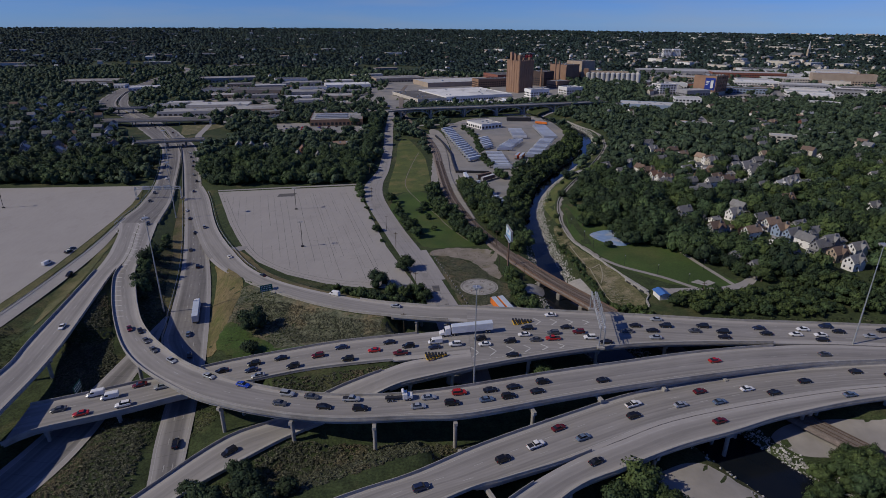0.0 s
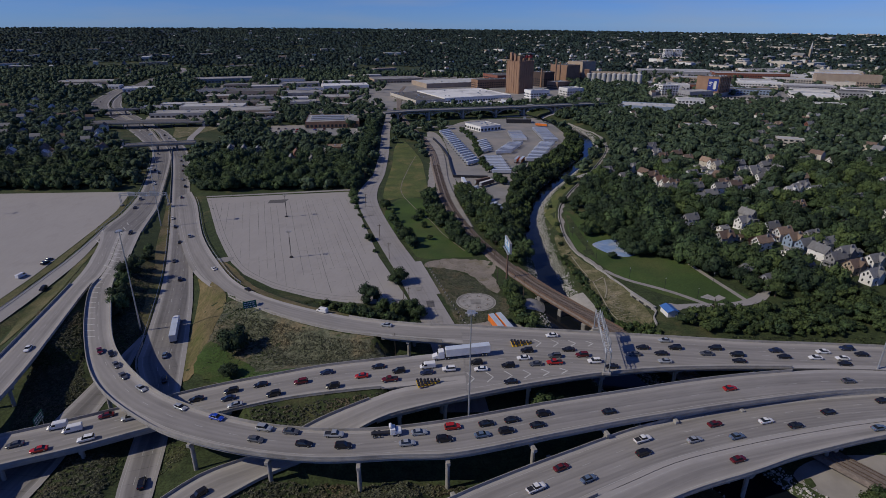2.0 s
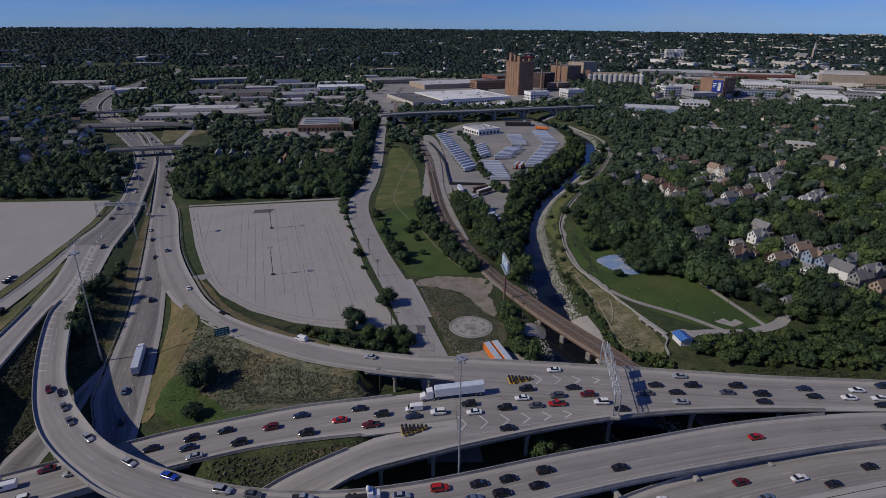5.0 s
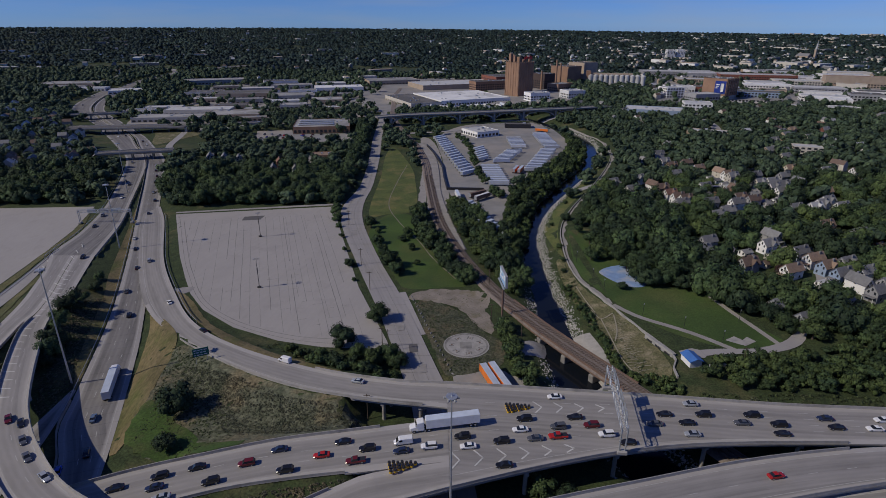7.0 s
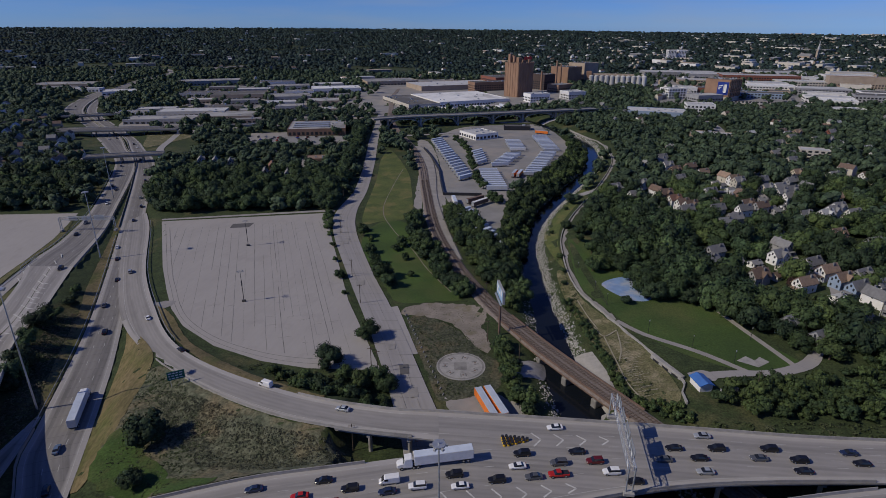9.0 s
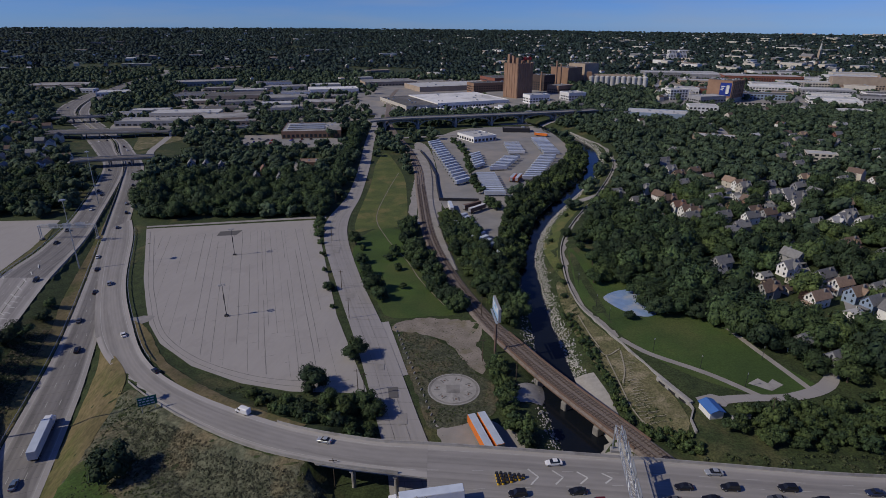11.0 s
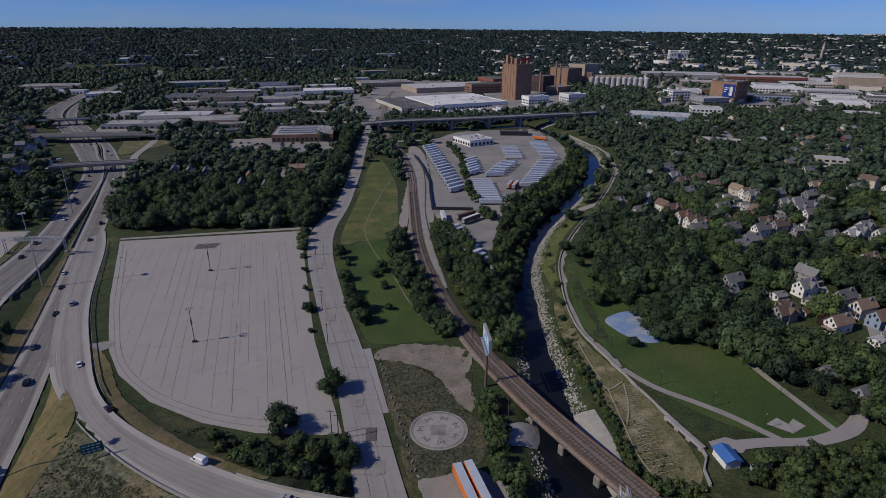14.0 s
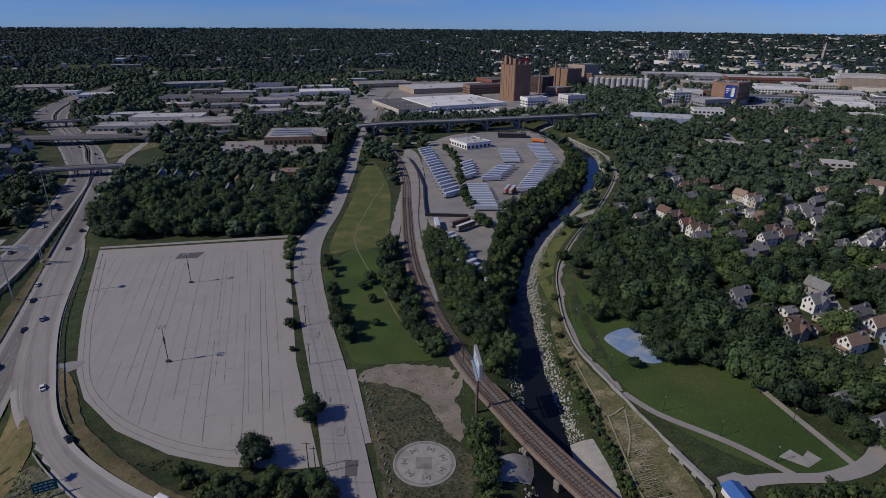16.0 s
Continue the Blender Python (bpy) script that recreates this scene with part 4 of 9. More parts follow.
def make_railway():
    e = thing("railway", "twin rusty railway tracks on brown ballast", "railway", kind="structure")
    q = RAIL.copy()
    swept("ballast_bed", q, [(4.6, -0.9), (3.4, -0.05), (-3.4, -0.05), (-4.6, -0.9)], M["ballast"], e, False)
    swept("ballast_bed", spline([(23, 350, 0.9), (15, 410, 0.8), (9.5, 470, 0.8), (8, 540, 0.8), (4, 600, 0.8), (-8, 660, 0.8)], 5), [(5, -0.7), (4, -0.05), (-4, -0.05), (-5, -0.7)], M["gravel"], e, False)
    for off in (-1.75, 1.75):
        c = q.copy()
        c[:, :2] += across(q) * off
        for g in (-0.72, 0.72):
            l = c.copy()
            l[:, :2] += across(c) * g
            swept("rail", l[l[:, 1] < 900], [(-0.06, 0.1), (0.06, 0.1), (0.06, 0.3), (-0.06, 0.3)], M["rail"], e)
        fine = spline(c[(c[:, 1] > 190) & (c[:, 1] < 520)], 1.3)
        n_ = across(fine)
        v, f = [], []
        for i in range(len(fine)):
            p, n2 = fine[i], n_[i]
            t2 = np.array([n2[1], -n2[0]])
            o = len(v)
            for z in (-0.02, 0.14):
                for a, b in ((-1.2, -0.13), (1.2, -0.13), (1.2, 0.13), (-1.2, 0.13)):
                    xy = p[:2] + n2 * a + t2 * b
                    v.append((xy[0], xy[1], p[2] + z))
            f += [(o + 4, o + 5, o + 6, o + 7), (o, o + 1, o + 5, o + 4), (o + 1, o + 2, o + 6, o + 5), (o + 2, o + 3, o + 7, o + 6), (o + 3, o, o + 4, o + 7)]
        tagged(add_mesh("ties", v, f, M["tie"], e), "weathered dark timber ties", kind="stuff")
    b = RAIL[(RAIL[:, 1] > 216) & (RAIL[:, 1] < 288)].copy()
    g = thing("railway_bridge", "rusty steel girder railway bridge over the river", "bridge", kind="structure")
    for off in (-3.6, 3.6):
        c = b.copy()
        c[:, :2] += across(b) * off
        swept("girder", c, [(-0.2, -2.3), (0.2, -2.3), (0.2, 0.45), (-0.2, 0.45)], M["rust"], g)
    swept("deck_slab", b, [(3.4, -0.7), (3.4, -0.06), (-3.4, -0.06), (-3.4, -0.7)], M["rust"], g)
    for i in (3, 6, 9, 12):
        if i < len(b):
            p, n_ = b[i], across(b)[i]
            mt = Matrix.Translation((p[0], p[1], 0)) @ Matrix.Rotation(math.atan2(n_[1], n_[0]), 4, "Z")
            bm = box(-4.4, -1.2, -5.5, 4.4, 1.2, -0.4, None, 0.3)
            bm.transform(mt)
            part("pier", bm, M["old_concrete"], g)


make_railway()


# ---- houses ----
WEST_HOUSES = []
WALLS = dict(white="white_wall", cream="cream_wall", tan="tan_brick", grey="grey_wall", blue="blue_wall", brick="red_brick", red="red_brick", brown="brown_brick")
ROOFS = dict(grey="grey_roof", brown="brown_roof", tan="tan_roof", white="light_roof", red="rust_roof")
FOOT = []
HOUSE_AT = []


def gable(w, l, h, rise, over=0.45):
    bm = bmesh.new()
    t = 0.22
    x, y = w / 2 + over, l / 2 + over
    ze = h - over * rise / (w / 2)
    pts = [(-x, ze), (0, h + rise), (x, ze), (x, ze + t), (0, h + rise + t), (-x, ze + t)]
    a = [bm.verts.new((p, -y, z)) for p, z in pts]
    b = [bm.verts.new((p, y, z)) for p, z in pts]
    for i in range(6):
        j = (i + 1) % 6
        bm.faces.new((a[i], a[j], b[j], b[i]))
    bm.faces.new((a[5], a[4], a[1], a[0]))
    bm.faces.new((a[4], a[3], a[2], a[1]))
    bm.faces.new((b[0], b[1], b[4], b[5]))
    bm.faces.new((b[1], b[2], b[3], b[4]))
    bmesh.ops.recalc_face_normals(bm, faces=bm.faces)
    return bm


def walls(w, l, h, rise):
    bm = bmesh.new()
    x, y = w / 2, l / 2
    v = [bm.verts.new(p) for p in ((-x, -y, -2), (x, -y, -2), (x, -y, h), (0, -y, h + rise), (-x, -y, h), (-x, y, -2), (x, y, -2), (x, y, h), (0, y, h + rise), (-x, y, h))]
    for f in ((0, 1, 2, 3, 4), (9, 8, 7, 6, 5), (0, 4, 9, 5), (1, 6, 7, 2)):
        bm.faces.new([v[i] for i in f])
    return bm


def house_proto(wall, roof, w, l, h, rise, porch):
    e = new("house")
    body = part("wall", walls(w, l, h, rise), M[WALLS[wall]], e)
    part("roof", gable(w, l, h, rise), M[ROOFS[roof]], e)
    win = None
    spots = []
    for z in [1.0] if h < 4 else [1.0, 3.7]:
        spots += [(w / 2 + 0.02, -l / 5, z, 90), (w / 2 + 0.02, l / 4, z, 90), (-w / 2 - 0.02, 0, z, -90)]
        for x in (-w / 4, w / 4):
            spots.append((x, -l / 2 - 0.02, z, 0))
    if h > 4:
        spots.append((0, -l / 2 - 0.02, h + 0.2, 0))
    for x, y, z, a in spots:
        m = pose(x, y, z, 0, 0, a)
        if win is None:
            win = part("window", box(-0.4, -0.06, 0.1, 0.4, 0.02, 1.35), M["pane"], e)
            win.matrix_basis = m
        else:
            again("window", win, e, m)
    part("chimney", box(-0.4 + w * 0.14, l * 0.18, h + rise * 0.4, 0.4 + w * 0.14, l * 0.18 + 0.8, h + rise + 0.6), M["grey_roof"], e)
    if h > 4 and not porch:
        # cross gable
        g = gable(w * 0.5, w * 0.62, h, rise * 0.62, 0.25)
        g.transform(pose(w * 0.31, l * 0.08, 0.35, 0, 0, 90))
        part("cross_gable_roof", g, M[ROOFS[roof]], e)
        g = walls(w * 0.5, w * 0.58, h, rise * 0.62)
        g.transform(pose(w * 0.31, l * 0.08, 0.3, 0, 0, 90))
        part("cross_gable_wall", g, M[WALLS[wall]], e)
    if porch:
        part("porch_roof", box(-w / 2 + 0.3, -l / 2 - 2.2, 2.6, w / 2 - 0.3, -l / 2, 2.85, None, 0.05), M[ROOFS[roof]], e)
        for x in (-w / 2 + 0.5, w / 2 - 0.5):
            part("porch_post", box(x - 0.1, -l / 2 - 2.0, -1, x + 0.1, -l / 2 - 1.8, 2.6), M["white_paint"], e)
        part("door", box(-0.5, -l / 2 - 0.08, 0, 0.5, -l / 2 + 0.02, 2.1), M["dark_roof"], e)
    return e


HOUSE_KINDS = {}
WORDS = dict(white="white", cream="cream", tan="tan", grey="grey", blue="pale blue", brick="red brick", red="red brick", brown="brown")
ROOFW = dict(grey="grey shingle roof", brown="brown shingle roof", tan="tan shingle roof", white="pale roof", red="rust-red roof")


def place_house(x, y, look_, ang, size=None):
    wall, roof = look_.split()
    rg = random.Random(int(x * 7 + y * 13))
    small = size == "small"
    variant = 2 if small else rg.randrange(2)
    key = (wall, roof, variant)
    dims = ((5.5, 9.6, 4.9, 3.0, True), (5.9, 9.0, 4.7, 3.1, False), (4.6, 5.4, 2.3, 1.3, False))[variant]
    m = pose(x, y, gz(x, y), 0, 0, ang + rg.uniform(-3, 3))
    FOOT.append((x, y, 5.8 if not small else 3.8))
    HOUSE_AT.append((x, y))
    what = "detached garage" if small else "two-storey house"
    if key not in HOUSE_KINDS:
        o = house_proto(wall, roof, *dims)
        o.matrix_basis = m
        HOUSE_KINDS[key] = o
        if small:
            o.name = "garage"
        tagged(o, f"{WORDS[wall]} {what} with a {ROOFW[roof]}", "garage" if small else "house", "neighbourhood houses")
    else:
        copy_thing(HOUSE_KINDS[key], m)


HOUSES = [(170, 486, "white grey"), (155, 454, "white grey"), (175, 467, "white brown"), (179, 459, "tan brown"), (179, 443, "white red"), (180, 432, "white brown"), (183, 426, "white brown"), (238, 494, "cream tan"), (240, 484, "white tan"), (240, 477, "cream grey"), (211, 432, "brown brown"), (224, 440, "brown brown"), (216, 418, "white brown"), (222, 412, "grey brown"), (250, 456, "cream grey"), (260, 458, "white grey"), (254, 445, "white grey"), (264, 450, "white grey"), (253, 433, "white grey"), (194, 390, "grey grey"), (185, 383, "grey grey"), (258, 478, "grey grey"), (239, 393, "grey grey"), (253, 395, "white white"), (270, 409, "white grey"), (280, 458, "white grey"), (194, 412, "grey grey"), (345, 514, "white grey"), (214, 547, "white grey"), (197, 319, "white grey"), (199, 310, "white tan"), (200, 301, "blue tan"), (201, 292, "blue grey"), (203, 283, "white grey"), (205, 273.5, "grey grey"), (215, 281, "grey grey"), (208, 264, "tan brown"), (209, 253, "white grey"), (181, 298, "white tan"), (187, 330, "white grey"), (237, 360, "cream tan"), (246, 345, "grey grey"), (281, 340, "white grey"), (285, 374, "white grey"), (270, 395, "white grey"), (262, 402, "white grey"), (160, 341, "grey grey"), (212, 305, "grey grey"), (214, 294, "white grey"), (222, 270, "white grey"), (196, 343, "grey grey")]
HOUSES2 = [(282, 430, "white tan"), (220, 577, "grey grey"), (229, 536, "tan brown"), (404, 677, "tan tan"), (386, 665, "white grey"), (439, 674, "brick grey"), (482, 712, "blue grey"), (390, 682, "tan brown"), (146, 474, "cream grey"), (229, 512, "white tan"), (344, 488, "white tan"), (368, 482, "white grey"), (367, 455, "grey grey"), (205, 500, "white grey"), (196, 548, "white grey"), (166, 309, "grey brown"), (231, 350, "white brown"), (159, 268, "grey grey"), (163, 256, "grey grey"), (208, 453, "white grey"), (214, 530, "tan brown"), (214, 563, "grey grey"), (338, 418, "white grey"), (141, 426, "white grey"), (176, 416, "grey grey"), (208, 406, "white grey"), (278, 474, "grey grey"), (347, 476, "cream grey"), (356, 462, "white grey"), (152, 330, "grey grey")]
GARAGES = [(158, 441, "tan brown"), (161, 427, "cream brown"), (227, 486, "white grey"), (228, 477, "white grey"), (228, 464, "white grey"), (232, 448, "white grey"), (235, 435, "white grey"), (237, 428, "white grey"), (247, 440, "white grey"), (241, 418, "white grey"), (231, 415, "grey grey"), (237, 404, "brick brown"), (232, 410, "grey grey"), (262, 385, "white grey"), (190, 272, "grey grey"), (194, 260, "white grey"), (172, 319, "tan brown"), (177, 312, "cream brown"), (167, 331, "grey grey"), (186, 316, "grey grey"), (249, 333, "brick brown"), (188, 305, "grey white"), (224, 286, "white grey"), (174, 327, "white grey"), (187, 309, "white grey"), (189.5, 287, "white white"), (184, 320, "cream grey"), (218, 441, "white grey"), (226, 456, "white white"), (246, 468, "white grey"), (222, 425, "white grey"), (204, 440, "white grey"), (200, 420, "cream grey"), (250, 420, "white grey"), (262, 432, "white grey"), (150, 446, "white grey"), (167, 452, "white grey")]
for hx, hy, kind_ in HOUSES + HOUSES2:
    place_house(hx, hy, kind_, -70 + (int(hx) % 7 == 0) * 90)
for hx, hy, kind_ in GARAGES:
    place_house(hx, hy, kind_, -70, "small")
for hx, hy, kind_ in ((-132, 556, "brick red"), (-131, 531, "tan grey"), (-188, 573, "grey grey"), (-173, 569, "grey grey"), (-140, 599, "grey grey"), (-203, 578, "blue grey"), (-112, 530, "white grey"), (-345, 535, "white grey"), (-372, 560, "white brown"), (-395, 540, "cream grey"), (-420, 575, "white grey"), (-350, 600, "white grey")):
    place_house(hx, hy, kind_, 20)
rgh = random.Random(11)
for _ in range(14):
    # streets of houses further back, half hidden by trees
    k, j = rgh.randrange(9), rgh.randrange(14)
    hx, hy = 235 + k * 34 + j * 9 + rgh.uniform(-3, 3), 350 + j * 21 + k * 16 + rgh.uniform(-4, 4)
    if any(math.hypot(hx - a, hy - b) < 15 for a, b, _c in FOOT) or hx > 0.75 * hy + 40 or hy > 720 or hy < 440:
        continue
    place_house(hx, hy, rgh.choice(["white grey", "white grey", "cream grey", "grey grey", "white brown", "tan brown", "cream tan", "white white"]), -70)


rgw = random.Random(77)
while len(WEST_HOUSES) < 64:
    hx, hy = rgw.uniform(-640, -300), rgw.uniform(520, 880)
    if hx > -0.5 * hy - 8 or hx < -0.86 * hy or any(math.hypot(hx - a, hy - b) < 17 for a, b in WEST_HOUSES) or any(math.hypot(hx - a, hy - b) < 14 for a, b, _c in FOOT):
        continue
    if min(nearest(np.array([hx]), np.array([hy]), ROADS[k].c)[0][0] for k in ("southbound", "northbound")) < 34:
        continue
    WEST_HOUSES.append((hx, hy))
    FOOT.append((hx, hy, 7.0))


# ---- large buildings ----
def block(name, label, x, y, ang, w, l, h, wall, roof, category="building", windows=0, floor_h=4.0, parapet=0.6, z=None, extras=0, bay=5.0):
    """A flat-roofed building: walls, roof, parapet, window bands and roof units."""
    e = thing(name, label, category, m=pose(x, y, gz(x, y) if z is None else z, 0, 0, ang))
    FOOT.append((x, y, max(w, l) * 0.5))
    part("wall", box(-w / 2, -l / 2, -3, w / 2, l / 2, h), M[wall], e)
    bm = box(-w / 2 + 0.4, -l / 2 + 0.4, h, w / 2 - 0.4, l / 2 - 0.4, h + 0.12)
    part("roof", bm, M[roof], e)
    bm = bmesh.new()
    for a in ((-w / 2, -l / 2, w / 2, -l / 2 + 0.38), (-w / 2, l / 2 - 0.38, w / 2, l / 2), (-w / 2, -l / 2 + 0.38, -w / 2 + 0.38, l / 2 - 0.38), (w / 2 - 0.38, -l / 2 + 0.38, w / 2, l / 2 - 0.38)):
        box(a[0], a[1], h, a[2], a[3], h + parapet, bm)
    part("parapet", bm, M[wall], e)
    if windows:
        for s in range(windows):
            z0 = 1.0 + s * floor_h
            bm = bmesh.new()
            for xx in np.arange(-w / 2 + bay / 2, w / 2 - 1, bay):
                box(xx - bay * 0.3, -l / 2 - 0.08, z0, xx + bay * 0.3, -l / 2 + 0.05, z0 + floor_h * 0.55, bm)
            for yy in np.arange(-l / 2 + bay / 2, l / 2 - 1, bay):
                for x_ in (-w / 2, w / 2):
                    box(x_ - 0.08, yy - bay * 0.3, z0, x_ + 0.08, yy + bay * 0.3, z0 + floor_h * 0.55, bm)
            tagged(part("window_strip", bm, M["pane"], e), kind="stuff")
    rg = random.Random(int(x + 3 * y))
    for _ in range(extras):
        a, b = rg.uniform(-w * 0.42, w * 0.42), rg.uniform(-l * 0.42, l * 0.42)
        s = rg.uniform(0.8, 1.8)
        part("roof_unit", box(a - s, b - s * 0.8, h + 0.1, a + s, b + s * 0.8, h + rg.uniform(0.8, 2.0), None, 0.1), M["galv"], e)
    return e


def make_tower():
    e = thing("brewery_tower", "tall ribbed brown brick tower block with a red roof sign", "building", m=pose(156, 1090, 2, 0, 0, 38))
    FOOT.append((156, 1090, 42))
    w, l, h = 37, 33, 58
    part("wall", box(-w / 2, -l / 2, -3, w / 2, l / 2, h), M["brown_brick"], e)
    rib = None
    for a, n, vert in ((w, 7, True), (l, 6, False)):
        for i in range(n):
            o = -a / 2 + 1.6 + i * (a - 3.2) / (n - 1)
            for s in (-1, 1):
                m = pose(o, s * (l / 2 - 0.25), 0) if vert else pose(s * (w / 2 - 0.25), o, 0)
                if rib is None:
                    rib = part("rib", box(-0.7, -0.7, -3, 0.7, 0.7, h + 1.0), M["brown_brick"], e)
                    rib.matrix_basis = m
                else:
                    again("rib", rib, e, m)
    part("roof", box(-w / 2 + 1, -l / 2 + 1, h, w / 2 - 1, l / 2 - 1, h + 0.3), M["dark_roof"], e)
    for x, y, hh, ww in ((-14, 9, 14, 5), (-7, 10, 9, 4), (-10, -8, 9, 7), (2, 6, 6, 5), (11, 9, 6, 6), (-15, -2, 11, 4), (5, -3, 4, 9), (13, -10, 5, 5), (-3, 13, 12, 3)):
        part("vent_shaft", box(x - ww / 2, y - ww / 2, h, x + ww / 2, y + ww / 2, h + hh, None, 0.2), M["brown_brick"], e)
    sg = bmesh.new()
    for i in range(7):
        rod((4 + i * 3.2, -6, h), (4 + i * 3.2, -6, h + 7), 0.25, n=6, bm=sg)
    box(3, -6.2, h + 3.5, 25, -5.8, h + 4, sg)
    part("sign_frame", sg, M["dark_steel"], e)
    sb = bmesh.new()
    for i in range(5):
        box(4 + i * 4.1, -6.9, h + 4.2, 7.4 + i * 4.1, -6.4, h + 9 + (i % 2) * 1.2, sb, 0.4)
    part("roof_sign", sb, M["red_sign"], e, "red roof sign")


make_tower()
block("brewery_block", "brown brick brewery block with a flat roof", 268, 1225, 38, 40, 44, 36, "brown_brick", "dark_roof", extras=4)
block("brewery_block", "brown brick brewery block with a flat roof", 312, 1268, 38, 44, 40, 40, "tan_brick", "dark_roof", extras=5)
block("brewery_block", "dark brick brewery block between the towers", 212, 1170, 38, 34, 40, 27, "dark_brick", "dark_roof", windows=4, extras=6)
block("brewery_block", "low brown brick boiler house", 236, 1120, 38, 40, 26, 13, "brown_brick", "worn_roof", windows=2, extras=5)
block("brewery_block", "long low brick brewery wing with a dark roof", 120, 1190, 22, 90, 30, 16, "brown_brick", "dark_roof", windows=3, extras=8)
for sx, sy, sh in ((232, 1142, 52), (250, 1190, 44), (205, 1140, 34)):
    stack = thing("chimney_stack", "tall slim brick chimney stack", "chimney", m=pose(sx, sy, gz(sx, sy)))
    part("shaft", rod((0, 0, -2), (0, 0, sh), 2.2, 1.5, 12), M["brown_brick"], stack)
    part("rim", rod((0, 0, sh), (0, 0, sh + 1.2), 1.8, 1.8, 12), M["old_concrete"], stack)
block("process_building", "pale brick process building beside the tower", 176, 1012, 20, 36, 24, 12, "white_wall", "light_roof", windows=2, extras=4)
block("process_building", "pale box-shaped process building", 236, 1018, 20, 32, 28, 12, "white_wall", "light_roof", windows=2, extras=4)
block("warehouse", "wide low warehouse with a white roof", 50, 1042, 24, 126, 122, 8, "white_wall", "white_roof", windows=1, extras=9, floor_h=5)
block("warehouse", "low warehouse with a dark tar roof", -31, 1004, 24, 51, 122, 8, "cream_wall", "dark_roof", windows=1, extras=9, floor_h=5)
block("warehouse", "long low warehouse with a pale roof", 45, 1260, 22, 170, 90, 9, "tan_brick", "light_roof", extras=10)
block("warehouse", "low brick factory with a flat roof", 190, 1330, 22, 150, 70, 12, "red_brick", "dark_roof", windows=2, extras=8)
garage = block("factory", "low grey garage with a worn roof and skylight ridges", -130, 752, 8, 66, 60, 7.5, "brown_brick", "worn_roof", windows=1, floor_h=6, extras=8)
for ridge_y in (-18, -4, 10):
    part("skylight_ridge", box(-28, ridge_y, 7.6, 14, ridge_y + 4.5, 9.2, None, 0.6), M["galv"], garage)
block("depot_office", "low white depot office with a flat roof", 61, 717, 30, 30, 34, 6, "white_wall", "light_roof", windows=1, floor_h=5, extras=4)
block("depot_shed", "dark roofed depot canopy", 112, 768, -4, 32, 15, 4.5, "dark_steel", "dark_roof", extras=2)
block("sign_building", "square brown brick building with a blue wall sign", 466, 985, -50, 38, 42, 32, "brown_brick", "dark_roof", windows=1, floor_h=6, extras=9)
block("office_block", "white and grey office block", 398, 1010, 10, 32, 28, 16, "white_wall", "light_roof", windows=4, extras=3)
block("office_block", "long grey concrete hall", 425, 955, 14, 44, 30, 12, "grey_wall", "light_roof", windows=2, extras=3)
block("corner_block", "white walled corner block with dark windows", 370, 846, -14, 36, 26, 13, "white_wall", "light_roof", windows=3, extras=3)
block("corner_block", "low hall with a blue stripe", 304, 826, -20, 74, 40, 8, "blue_wall", "light_roof", windows=1, extras=6)
block("flat_roof_store", "low tan store with a flat roof", 310, 672, -24, 46, 20, 5, "tan_brick", "light_roof", extras=3)
block("apartment_block", "cream three-storey apartment block", 352, 566, -20, 24, 14, 9, "cream_wall", "light_roof", windows=3, floor_h=3)
block("apartment_slab", "twin tower of pale concrete flats", 798, 2055, 0, 26, 22, 42, "white_wall", "light_roof", windows=10, floor_h=4, z=3)
block("apartment_slab", "twin tower of pale concrete flats", 834, 2062, 0, 26, 22, 42, "white_wall", "light_roof", windows=10, floor_h=4, z=3)
for bx, by, bw, bl, bh, bwall, broof, bang in ((540, 1010, 70, 34, 8, "blue_wall", "dark_roof", -20), (613, 950, 64, 34, 9, "white_wall", "light_roof", -24), (809, 1157, 110, 26, 20, "tan_brick", "tan_roof", -20), (692, 1302, 150, 50, 11, "red_brick", "light_roof", -12), (841, 1502, 120, 50, 12, "white_wall", "dark_roof", -8), (722, 1200, 90, 40, 9, "cream_wall", "light_roof", -15), (682, 1073, 80, 46, 9, "grey_wall", "light_roof", -18)) + (
        (473, 912, 56, 12, 4, "cream_wall", "light_roof", -12), (600, 1494, 170, 60, 13, "grey_wall", "light_roof", -8), (618, 1120, 80, 40, 9, "white_wall", "white_roof", -20), (690, 965, 46, 34, 10, "grey_wall", "dark_roof", -24), (883, 1308, 90, 40, 10, "white_wall", "light_roof", -14), (540, 1230, 90, 40, 9, "tan_brick", "light_roof", -12), (740, 1010, 60, 36, 9, "white_wall", "dark_roof", -20)):
    block("commercial_block", "low commercial block with a flat roof", bx, by, bang, bw, bl, bh, bwall, broof, windows=2, extras=2)
